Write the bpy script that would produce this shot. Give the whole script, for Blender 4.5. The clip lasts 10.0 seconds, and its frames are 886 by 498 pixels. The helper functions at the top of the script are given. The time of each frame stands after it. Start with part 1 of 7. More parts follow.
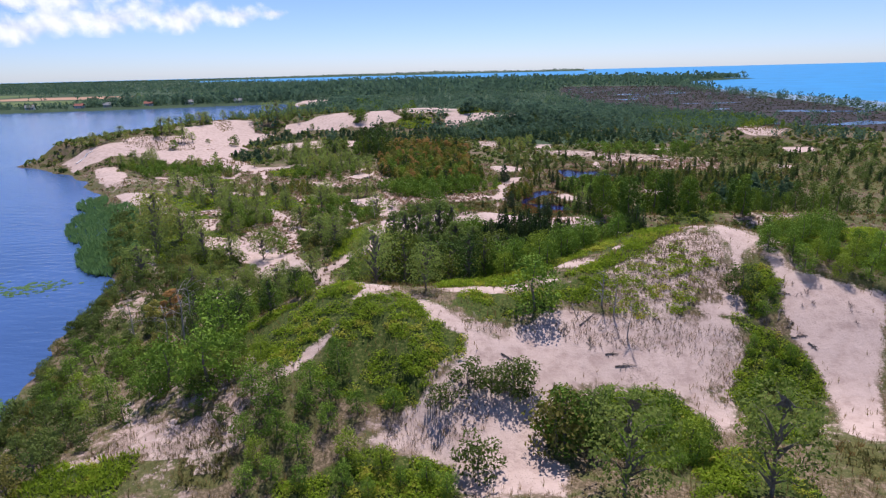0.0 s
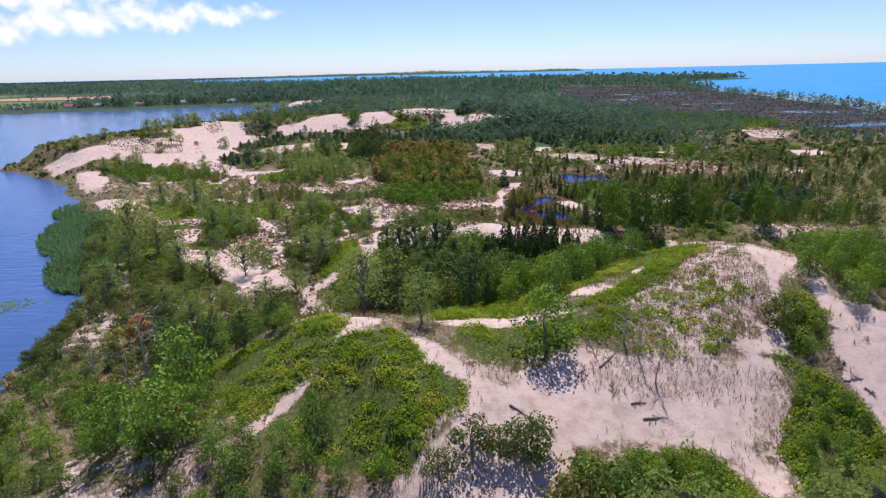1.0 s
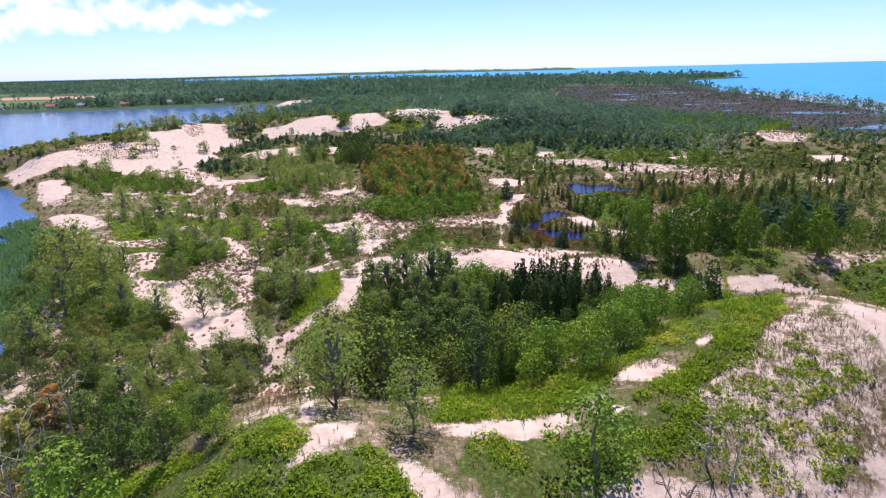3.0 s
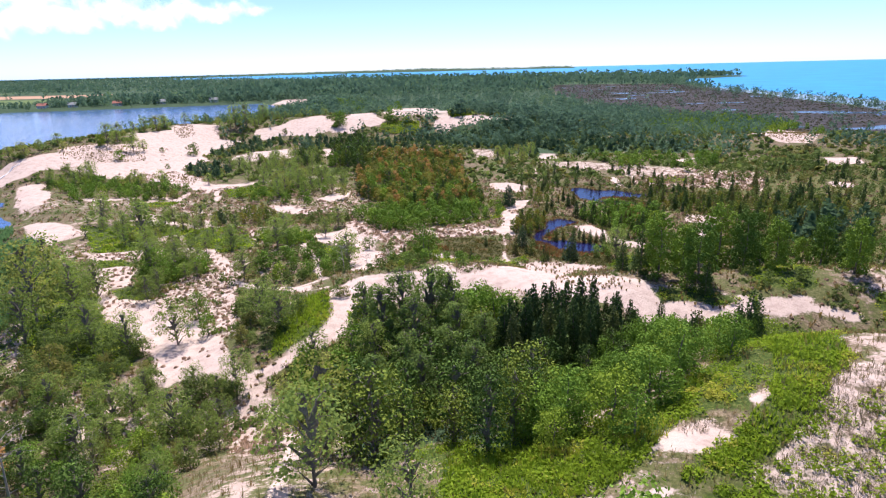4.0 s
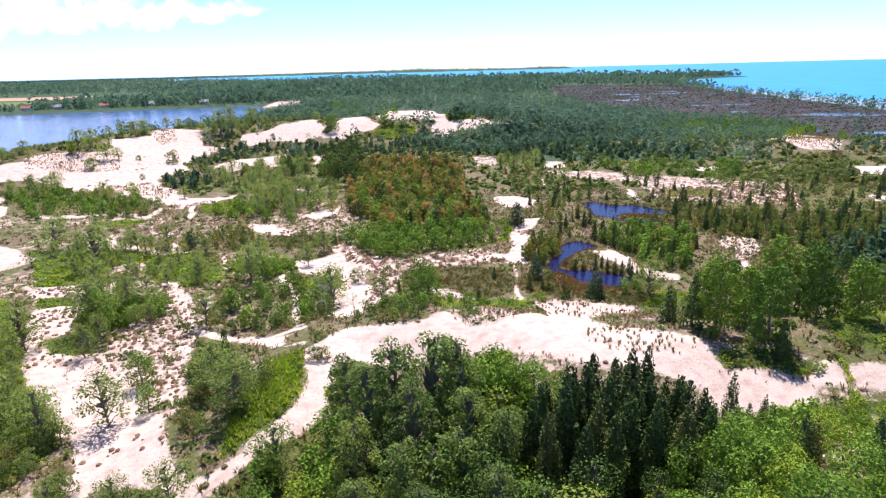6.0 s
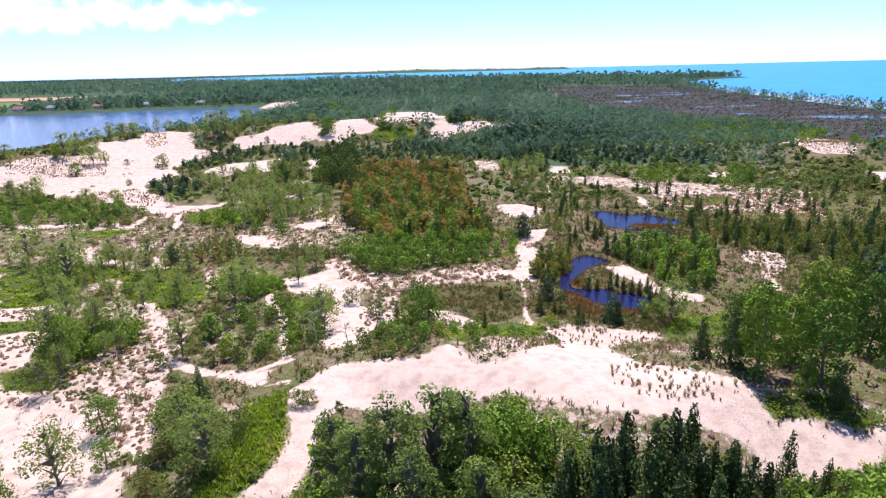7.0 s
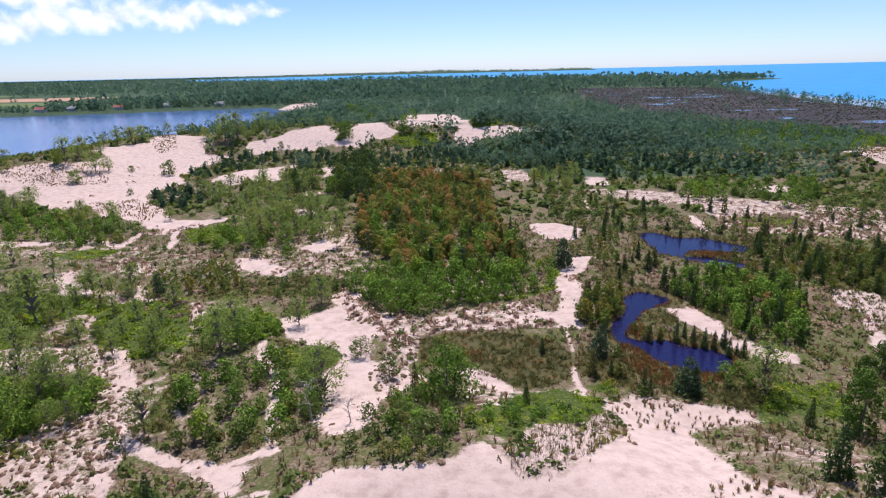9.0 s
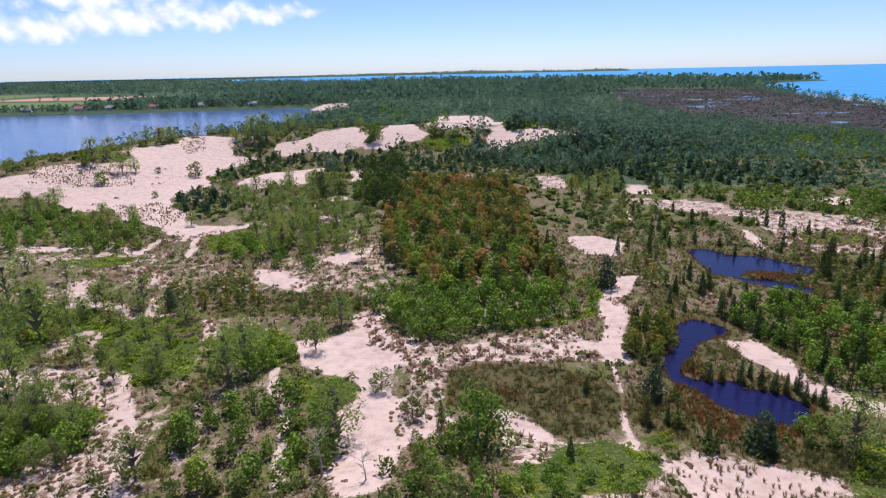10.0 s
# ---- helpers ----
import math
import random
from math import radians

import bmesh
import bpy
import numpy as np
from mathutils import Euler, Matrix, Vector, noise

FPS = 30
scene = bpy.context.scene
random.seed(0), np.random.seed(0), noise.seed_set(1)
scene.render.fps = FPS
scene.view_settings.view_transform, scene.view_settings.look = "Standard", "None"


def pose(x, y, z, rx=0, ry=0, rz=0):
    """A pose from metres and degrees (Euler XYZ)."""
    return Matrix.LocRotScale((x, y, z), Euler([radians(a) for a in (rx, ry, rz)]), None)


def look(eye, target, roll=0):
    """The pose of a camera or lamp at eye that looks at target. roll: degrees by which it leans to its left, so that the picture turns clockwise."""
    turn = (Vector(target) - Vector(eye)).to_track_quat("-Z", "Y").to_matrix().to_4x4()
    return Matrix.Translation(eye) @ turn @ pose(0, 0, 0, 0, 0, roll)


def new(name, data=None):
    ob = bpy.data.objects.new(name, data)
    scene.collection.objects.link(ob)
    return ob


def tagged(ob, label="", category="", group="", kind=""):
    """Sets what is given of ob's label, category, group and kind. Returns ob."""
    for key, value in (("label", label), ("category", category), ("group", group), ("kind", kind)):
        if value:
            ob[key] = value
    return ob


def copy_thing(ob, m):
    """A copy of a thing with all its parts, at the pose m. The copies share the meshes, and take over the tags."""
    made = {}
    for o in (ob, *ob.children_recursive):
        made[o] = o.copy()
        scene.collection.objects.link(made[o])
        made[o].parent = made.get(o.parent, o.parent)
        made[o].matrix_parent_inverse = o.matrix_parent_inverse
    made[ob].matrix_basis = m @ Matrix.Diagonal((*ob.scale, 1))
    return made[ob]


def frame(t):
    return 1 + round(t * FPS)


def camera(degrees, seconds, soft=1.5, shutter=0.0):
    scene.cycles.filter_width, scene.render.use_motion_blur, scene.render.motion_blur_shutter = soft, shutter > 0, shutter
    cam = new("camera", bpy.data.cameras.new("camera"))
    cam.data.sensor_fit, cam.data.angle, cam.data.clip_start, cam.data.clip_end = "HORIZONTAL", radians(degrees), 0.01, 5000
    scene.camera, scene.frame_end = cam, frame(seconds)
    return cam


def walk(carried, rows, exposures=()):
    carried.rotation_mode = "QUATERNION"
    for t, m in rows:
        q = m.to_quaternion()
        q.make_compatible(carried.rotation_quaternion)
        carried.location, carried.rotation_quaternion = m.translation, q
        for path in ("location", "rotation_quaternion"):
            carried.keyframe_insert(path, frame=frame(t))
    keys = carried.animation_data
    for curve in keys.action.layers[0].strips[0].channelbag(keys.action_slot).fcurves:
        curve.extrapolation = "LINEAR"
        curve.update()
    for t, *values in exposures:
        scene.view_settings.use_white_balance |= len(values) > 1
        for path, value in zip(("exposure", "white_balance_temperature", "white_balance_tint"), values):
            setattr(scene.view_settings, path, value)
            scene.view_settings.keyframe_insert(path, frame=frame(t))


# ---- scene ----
cam = camera(74.6, 10.0, soft=1.2)
METRES, EYE, TILT, LEAN, TURN = 100.0, 40.3, 0.7, 0.66, 0.5
ROWS = [
    (0.0, 0.0, 0.0, 0.0, -0.22, -18.04, 0.67),
    (0.5, -0.001, 0.0504, 0.0, -0.4, -18.05, 0.65),
    (1.0, -0.0013, 0.1007, -0.0004, -0.59, -18.06, 0.63),
    (1.5, -0.0018, 0.1511, -0.0005, -0.71, -18.05, 0.63),
    (2.0, -0.0023, 0.2017, -0.0004, -0.82, -18.08, 0.61),
    (2.5, -0.0034, 0.2524, -0.0011, -0.99, -18.1, 0.6),
    (4.0, -0.0059, 0.4026, -0.0013, -1.41, -18.31, 0.63),
    (4.5, -0.0069, 0.4523, -0.001, -1.51, -18.31, 0.65),
    (5.0, -0.0078, 0.5023, -0.0011, -1.62, -18.3, 0.68),
    (5.5, -0.0088, 0.5523, -0.001, -1.69, -18.29, 0.7),
    (7.0, -0.0128, 0.7027, -0.0006, -1.91, -18.24, 0.62),
    (7.5, -0.0144, 0.7528, -0.0011, -1.84, -18.21, 0.61),
    (8.0, -0.0162, 0.8029, -0.0018, -1.14, -18.17, 0.57),
    (8.5, -0.0176, 0.8529, -0.0023, -0.68, -18.16, 0.58),
    (9.0, -0.0199, 0.902, -0.0021, 0.19, -18.15, 0.61),
    (9.5, -0.0224, 0.9507, -0.002, 1.86, -18.13, 0.57),
    (10.0, -0.0248, 0.9996, -0.0024, 3.25, -18.09, 0.54),
]
walk(cam, [(t, pose(0, 0, EYE, TILT, LEAN, TURN) @ pose(METRES * x, METRES * y, METRES * z, 90 + pitch, roll, yaw)) for t, x, y, z, yaw, pitch, roll in ROWS],
     exposures=[(0.0, 0.05, 6080, 17.5), (1.0, 0.18, 6120, 17.5), (2.5, 0.4, 6200, 14.5), (4.5, 0.7, 6180, 13.5), (5.5, 0.83, 6180, 13.5), (7.0, 0.67, 6150, 14.5), (8.0, 0.48, 6100, 14.5), (9.0, 0.22, 6060, 15.5), (10.0, 0.14, 6090, 16)])

# ---- world and sun ----
SUN_HEIGHT, SUN_TURN = 62.0, 5.0
world = bpy.data.worlds.new("sky")
scene.world = world
world.use_nodes = True
wt = world.node_tree
sky = wt.nodes.new("ShaderNodeTexSky")
sky.sky_type, sky.sun_disc = "NISHITA", False
sky.sun_elevation, sky.sun_rotation = radians(SUN_HEIGHT), radians(SUN_TURN)
sky.air_density, sky.dust_density, sky.ozone_density, sky.altitude = 0.8, 0.2, 4.0, 80
wt.nodes["Background"].inputs["Strength"].default_value = 0.107
tint = wt.nodes.new("ShaderNodeMix")
tint.data_type, tint.blend_type = "RGBA", "MULTIPLY"
tint.inputs[0].default_value, tint.inputs[7].default_value = 1.0, (0.88, 0.94, 1.14, 1)
wt.links.new(sky.outputs[0], tint.inputs[6])
wt.links.new(tint.outputs[2], wt.nodes["Background"].inputs["Color"])
sun = new("sun", bpy.data.lights.new("sun", "SUN"))
sun.data.energy, sun.data.angle, sun.data.color = 5.0, radians(0.53), (1.0, 0.93, 0.87)
away = Vector((math.sin(radians(SUN_TURN)) * math.cos(radians(SUN_HEIGHT)), math.cos(radians(SUN_TURN)) * math.cos(radians(SUN_HEIGHT)), math.sin(radians(SUN_HEIGHT))))
sun.matrix_world = look(away * 100, (0, 0, 0))


# ---- materials ----
def material(name):
    m = bpy.data.materials.new(name)
    m.use_nodes = True
    t = m.node_tree
    return m, t, t.nodes["Principled BSDF"], t.nodes["Material Output"]


def node(t, kind, **values):
    n = t.nodes.new("ShaderNode" + kind)
    for key, value in values.items():
        if key in n.inputs:
            n.inputs[key].default_value = value
    return n


def noise_node(t, size, detail=4, rough=0.6):
    """Noise of the given size in metres, in the world's own coordinates."""
    pos = node(t, "NewGeometry")
    n = node(t, "TexNoise", Scale=1.0 / size, Detail=detail, Roughness=rough)
    t.links.new(pos.outputs["Position"], n.inputs["Vector"])
    return n.outputs["Fac"]


def ramp(t, fac, *stops):
    r = node(t, "ValToRGB")
    while len(r.color_ramp.elements) < len(stops):
        r.color_ramp.elements.new(0.5)
    for e, (at, colour) in zip(r.color_ramp.elements, stops):
        e.position, e.color = at, (*colour, 1) if len(colour) == 3 else colour
    t.links.new(fac, r.inputs["Fac"])
    return r.outputs["Color"]


def mixed(t, fac, a, b):
    m = t.nodes.new("ShaderNodeMix")
    m.data_type = "RGBA"
    for slot, v in ((0, fac), (6, a), (7, b)):
        if isinstance(v, (int, float)):
            m.inputs[slot].default_value = v
        elif isinstance(v, tuple):
            m.inputs[slot].default_value = (*v, 1)
        else:
            t.links.new(v, m.inputs[slot])
    return m.outputs[2]


def maths(t, op, a, b=0.0, c=0.0):
    m = t.nodes.new("ShaderNodeMath")
    m.operation = op
    for k, v in enumerate((a, b, c)):
        if isinstance(v, (int, float)):
            m.inputs[k].default_value = v
        else:
            t.links.new(v, m.inputs[k])
    return m.outputs[0]


def edge(t, value, noises, gain, lo=-0.12, hi=0.12):
    """A mask from a depth value, its rim broken up by noises."""
    v = value
    for n in noises:
        v = maths(t, "ADD", v, maths(t, "MULTIPLY", maths(t, "SUBTRACT", n, 0.5), gain))
    r = t.nodes.new("ShaderNodeMapRange")
    r.interpolation_type = "SMOOTHSTEP"
    t.links.new(v, r.inputs[0])
    r.inputs[1].default_value, r.inputs[2].default_value = lo, hi
    return r.outputs[0]


def attribute(t, name):
    a = t.nodes.new("ShaderNodeAttribute")
    a.attribute_name = name
    return a.outputs["Fac"]


def bump(t, height, strength, distance, into):
    b = node(t, "Bump", Strength=strength, Distance=distance)
    t.links.new(height, b.inputs["Height"])
    t.links.new(b.outputs["Normal"], into.inputs["Normal"])


def ground_material():
    m, t, p, _ = material("dune_ground")
    fine, mid, wide = noise_node(t, 0.35, 5, 0.7), noise_node(t, 1.6, 4), noise_node(t, 9.0, 4)
    sand = ramp(t, mid, (0.3, (0.41, 0.3, 0.248)), (0.5, (0.52, 0.395, 0.33)), (0.75, (0.59, 0.455, 0.385)))
    sand = mixed(t, maths(t, "MULTIPLY", edge(t, noise_node(t, 0.22, 3, 0.7), (wide,), 0.5, 0.6, 0.68), 0.4), sand, (0.2, 0.155, 0.125))
    litter = mixed(t, edge(t, wide, (mid,), 0.8, 0.42, 0.6), ramp(t, fine, (0.35, (0.075, 0.06, 0.032)), (0.5, (0.15, 0.112, 0.065)), (0.68, (0.34, 0.25, 0.175))),
                   ramp(t, fine, (0.3, (0.045, 0.055, 0.016)), (0.5, (0.095, 0.1, 0.032)), (0.72, (0.2, 0.165, 0.085))))
    turf = ramp(t, fine, (0.3, (0.025, 0.04, 0.008)), (0.5, (0.055, 0.08, 0.014)), (0.62, (0.12, 0.13, 0.03)), (0.76, (0.34, 0.27, 0.19)))
    olive = ramp(t, mid, (0.3, (0.055, 0.058, 0.02)), (0.55, (0.1, 0.085, 0.033)), (0.75, (0.17, 0.09, 0.038)))
    streak = node(t, "Mapping", Scale=(0.012, 0.06, 1.0))
    t.links.new(node(t, "NewGeometry").outputs["Position"], streak.inputs["Vector"])
    bands = node(t, "TexNoise", Scale=1.0, Detail=7.0, Roughness=0.72)
    t.links.new(streak.outputs[0], bands.inputs["Vector"])
    marsh = ramp(t, bands.outputs["Fac"], (0.35, (0.022, 0.026, 0.024)), (0.48, (0.042, 0.036, 0.037)), (0.6, (0.07, 0.058, 0.056)), (0.72, (0.11, 0.11, 0.08)))
    floor = ramp(t, fine, (0.3, (0.03, 0.055, 0.028)), (0.6, (0.06, 0.095, 0.045)))
    field = ramp(t, wide, (0.4, (0.10, 0.14, 0.05)), (0.6, (0.14, 0.18, 0.06)))
    base = mixed(t, edge(t, mid, (fine,), 0.6, 0.41, 0.56), sand, litter)
    base = mixed(t, edge(t, attribute(t, "scrub"), (fine, mid), 0.9), base, litter)
    meadow = ramp(t, fine, (0.3, (0.06, 0.066, 0.02)), (0.5, (0.105, 0.105, 0.032)), (0.72, (0.185, 0.15, 0.065)))
    base = mixed(t, edge(t, attribute(t, "olive"), (fine, mid), 0.8), base, meadow)
    base = mixed(t, edge(t, attribute(t, "green"), (fine, mid), 0.8), base, turf)
    base = mixed(t, edge(t, attribute(t, "wet"), (mid,), 0.6), base, olive)
    base = mixed(t, edge(t, attribute(t, "sand"), (fine, mid), 0.7), base, sand)
    base = mixed(t, edge(t, attribute(t, "wood"), (wide,), 0.5), base, floor)
    base = mixed(t, edge(t, attribute(t, "marsh"), (wide,), 0.5), base, marsh)
    base = mixed(t, attribute(t, "field"), base, field)
    base = mixed(t, attribute(t, "plough"), base, (0.42, 0.25, 0.16))
    t.links.new(base, p.inputs["Base Color"])
    p.inputs["Roughness"].default_value = 0.95
    p.inputs["Specular IOR Level"].default_value = 0.15
    bump(t, maths(t, "ADD", fine, maths(t, "MULTIPLY", mid, 1.5)), 0.35, 0.2, p)
    return m


def water_material(name, colour, rough, wave, size, gloss=0.5):
    m, t, p, _ = material(name)
    stretch = node(t, "Mapping")
    pos = node(t, "NewGeometry")
    stretch.inputs["Scale"].default_value = (0.35, 1.0, 1.0)
    stretch.inputs["Rotation"].default_value = (0, 0, 0.5)
    t.links.new(pos.outputs["Position"], stretch.inputs["Vector"])
    n = node(t, "TexNoise", Scale=1 / size, Detail=4.0, Roughness=0.6)
    t.links.new(stretch.outputs[0], n.inputs["Vector"])
    c = ramp(t, noise_node(t, 60, 3), (0.35, tuple(0.75 * v for v in colour)), (0.65, colour))
    t.links.new(c, p.inputs["Base Color"])
    p.inputs["Roughness"].default_value = rough
    p.inputs["IOR"].default_value = 1.33
    p.inputs["Specular IOR Level"].default_value = gloss
    bump(t, n.outputs["Fac"], wave, 0.3, p)
    return m


def leaf_material(name, dark, light, warm, share=0.0, through_light=0.5, patch=0.0):
    """Foliage: each plant has a tone of its own between dark and light, some leaning to a warm tone; single leaves vary too."""
    m, t, p, o = material(name)
    info, geo = node(t, "ObjectInfo"), node(t, "NewGeometry")
    tone = maths(t, "FRACT", maths(t, "ADD", info.outputs["Random"], attribute(t, "tint")))
    leaf = geo.outputs["Random Per Island"]
    if patch:
        tone = maths(t, "ADD", maths(t, "MULTIPLY", tone, 0.3), maths(t, "MULTIPLY", edge(t, noise_node(t, patch, 4, 0.65), (), 0, 0.36, 0.64), 0.7))
    v = maths(t, "ADD", maths(t, "MULTIPLY", tone, 0.55), maths(t, "MULTIPLY", leaf, 0.45))
    c = mixed(t, v, dark, light)
    c = mixed(t, maths(t, "MULTIPLY", maths(t, "GREATER_THAN", tone if patch else maths(t, "FRACT", maths(t, "MULTIPLY", tone, 7.3)), 1 - share), 0.8), c, warm)
    t.links.new(c, p.inputs["Base Color"])
    p.inputs["Roughness"].default_value = 0.75
    p.inputs["Specular IOR Level"].default_value = 0.1
    tr = node(t, "BsdfTranslucent")
    t.links.new(mixed(t, 0.5, c, light), tr.inputs["Color"])
    mix = node(t, "MixShader", Fac=through_light)
    t.links.new(p.outputs[0], mix.inputs[1])
    t.links.new(tr.outputs[0], mix.inputs[2])
    t.links.new(mix.outputs[0], o.inputs["Surface"])
    return m


def plain(name, a, b, size=0.2, rough=0.85):
    m, t, p, _ = material(name)
    n = noise_node(t, size)
    t.links.new(ramp(t, n, (0.3, a), (0.7, b)), p.inputs["Base Color"])
    p.inputs["Roughness"].default_value = rough
    bump(t, n, 0.4, 0.03, p)
    return m


GROUND = ground_material()
LAKE_WATER = water_material("lake_water", (0.064, 0.132, 0.31), 0.12, 0.7, 1.8)
SEA_WATER = water_material("great_lake_water", (0.03, 0.29, 0.58), 0.35, 0.3, 3.0, 0.2)
POND_WATER = water_material("pond_water", (0.012, 0.012, 0.055), 0.08, 0.2, 0.8, 0.38)
LEAF = {
    "dark": leaf_material("dark_leaves", (0.036, 0.066, 0.014), (0.12, 0.19, 0.032), (0.2, 0.24, 0.03), 0.2, 0.08),
    "lush": leaf_material("lush_leaves", (0.072, 0.139, 0.017), (0.225, 0.345, 0.042), (0.26, 0.33, 0.03), 0.14, 0.22),
    "light": leaf_material("poplar_leaves", (0.125, 0.17, 0.036), (0.32, 0.4, 0.09), (0.32, 0.3, 0.058), 0.15),
    "cedar": leaf_material("cedar_needles", (0.038, 0.067, 0.022), (0.139, 0.195, 0.045), (0.187, 0.157, 0.043), 0.15, 0.22),
    "willow": leaf_material("willow_leaves", (0.06, 0.09, 0.022), (0.19, 0.245, 0.058), (0.24, 0.2, 0.05), 0.15, 0.4),
    "rust": leaf_material("autumn_leaves", (0.13, 0.14, 0.04), (0.42, 0.39, 0.09), (0.52, 0.24, 0.1), 0.55, 0.5),
    "upright": leaf_material("thicket_leaves", (0.07, 0.105, 0.018), (0.23, 0.28, 0.042), (0.32, 0.25, 0.04), 0.25, 0.35),
    "broad": leaf_material("maple_leaves", (0.04, 0.08, 0.014), (0.14, 0.23, 0.032), (0.2, 0.29, 0.03), 0.2, 0.12),
    "spruce": leaf_material("blue_needles", (0.045, 0.075, 0.036), (0.13, 0.18, 0.075), (0.12, 0.16, 0.06), 0.1, 0.2),
    "grove": leaf_material("grove_leaves", (0.08, 0.125, 0.036), (0.25, 0.33, 0.075), (0.27, 0.32, 0.06), 0.2, 0.4),
    "spire": leaf_material("dark_needles", (0.026, 0.05, 0.018), (0.1, 0.145, 0.036), (0.13, 0.14, 0.04), 0.15, 0.2),
    "marsh": leaf_material("marsh_scrub", (0.05, 0.062, 0.034), (0.1, 0.105, 0.06), (0.1, 0.075, 0.062), 0.3, 0.45),
    "sedge": leaf_material("sedge", (0.075, 0.08, 0.022), (0.16, 0.155, 0.045), (0.22, 0.11, 0.035), 0.2, 0.45, 6.0),
    "pine": leaf_material("pine_needles", (0.032, 0.064, 0.036), (0.125, 0.2, 0.09), (0.15, 0.21, 0.085), 0.15, 0.35, 30.0),
    # base colour paler and bluer than the leaves: distance haze painted in
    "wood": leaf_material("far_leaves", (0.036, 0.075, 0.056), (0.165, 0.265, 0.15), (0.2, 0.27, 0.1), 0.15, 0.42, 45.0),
    "grass": leaf_material("dune_grass", (0.120, 0.099, 0.039), (0.341, 0.241, 0.105), (0.153, 0.167, 0.039), 0.3, 0.5),
    "stalk": leaf_material("marram_stalks", (0.1, 0.078, 0.045), (0.3, 0.23, 0.14), (0.14, 0.15, 0.045), 0.25, 0.3),
    "twig": leaf_material("dead_twigs", (0.09, 0.07, 0.07), (0.2, 0.165, 0.16), (0.14, 0.12, 0.08), 0.2, 0.15),
    "rusty": leaf_material("rusty_sedge", (0.16, 0.075, 0.03), (0.36, 0.17, 0.06), (0.15, 0.14, 0.04), 0.3, 0.4),
    "heath": leaf_material("dry_heath", (0.25, 0.165, 0.11), (0.46, 0.31, 0.21), (0.2, 0.19, 0.08), 0.12, 0.4),
    "vine": leaf_material("ground_vines", (0.1, 0.17, 0.013), (0.37, 0.48, 0.036), (0.48, 0.42, 0.07), 0.22, 0.52, 5.0),
    "reed": leaf_material("reeds", (0.1, 0.2, 0.07), (0.2, 0.34, 0.12), (0.19, 0.29, 0.1), 0.2, 0.5, 8.0),
}
BARK = plain("grey_bark", (0.1, 0.08, 0.06), (0.24, 0.2, 0.16))
DRIFTWOOD = plain("grey_driftwood", (0.09, 0.07, 0.055), (0.2, 0.165, 0.135))
DRY_TRUNK = plain("white_trunk", (0.6, 0.57, 0.54), (0.8, 0.78, 0.74), 0.6)
DEADWOOD = plain("bleached_wood", (0.25, 0.21, 0.18), (0.45, 0.4, 0.35))


# ---- lie of the land ----
LAKE, POND = -1.5, 0.2


def smooth(a, b, v):
    u = np.clip((v - a) / (b - a), 0, 1)
    return u * u * (3 - 2 * u)


def wave_noise(x, y, size, seed, octaves=3):
    """Smooth noise of about -1 to 1 on a lattice of the given size in metres."""
    total, amp, norm = 0.0, 1.0, 0.0
    for k in range(octaves):
        table = np.random.RandomState(seed + k).uniform(-1, 1, (256, 256))
        u, v = x / size + 50.3 * k, y / size + 17.7 * k
        i, j = np.floor(u).astype(int), np.floor(v).astype(int)
        fu, fv = u - i, v - j
        fu, fv = fu * fu * (3 - 2 * fu), fv * fv * (3 - 2 * fv)
        a, b = table[i % 256, j % 256], table[(i + 1) % 256, j % 256]
        c, d = table[i % 256, (j + 1) % 256], table[(i + 1) % 256, (j + 1) % 256]
        total = total + amp * ((a * (1 - fu) + b * fu) * (1 - fv) + (c * (1 - fu) + d * fu) * fv)
        norm, amp, size = norm + amp, amp * 0.5, size * 0.5
    return total / norm * 1.4


def along(x, y, line):
    """Distance from a line of points (x, y, value), and the value at its nearest spot."""
    best = np.full(np.shape(x), 1e9)
    value = np.zeros(np.shape(x))
    for (ax, ay, av), (bx, by, bv) in zip(line, line[1:]):
        dx, dy = bx - ax, by - ay
        u = np.clip(((x - ax) * dx + (y - ay) * dy) / (dx * dx + dy * dy), 0, 1)
        d = np.hypot(x - ax - u * dx, y - ay - u * dy)
        near = d < best
        best = np.where(near, d, best)
        value = np.where(near, av + u * (bv - av), value)
    return best, value


# dune crests: points (x, y, height over the flat) and how far the slope runs out
CREST_NEAR = [(-70, 36, 0), (-45, 43, 3), (-30, 48, 5.2), (-17, 58, 9.4), (-11, 65, 13.6), (-3, 66, 12.4), (8, 70, 11.2),
              (17, 74, 12.8), (26, 78, 14.4), (33, 82, 15.4), (40, 83, 15.6), (48, 78, 14.4), (62, 82, 14.4), (85, 88, 13), (120, 95, 11), (175, 100, 6)]
CREST_FRONT = [(-60, 5, 1), (-35, 20, 3), (-10, 26, 5), (12, 32, 6.4), (35, 36, 6.2), (70, 38, 7.5), (130, 46, 7)]
CREST_SAND = [(-20, 118, 4), (-16, 128, 4.8), (-13, 134, 5), (-2.5, 138, 6), (8, 133, 6.2), (19.5, 124, 6.4), (31, 128, 6.6),
              (43, 126, 6.5), (60, 128, 6), (85, 126, 5.4), (125, 118, 5)]
CREST_FAR = [(-225, 285, 5), (-176, 302, 8.8), (-166, 325, 9.6), (-160, 350, 9.4), (-153, 375, 9.6), (-140, 392, 9.6), (-100, 404, 10), (-58, 402, 12), (-15, 425, 12), (15, 425, 11), (45, 402, 8), (95, 395, 5)]
CREST_BACK = [(-95, 440, 9), (-75, 520, 8), (-95, 640, 6)]
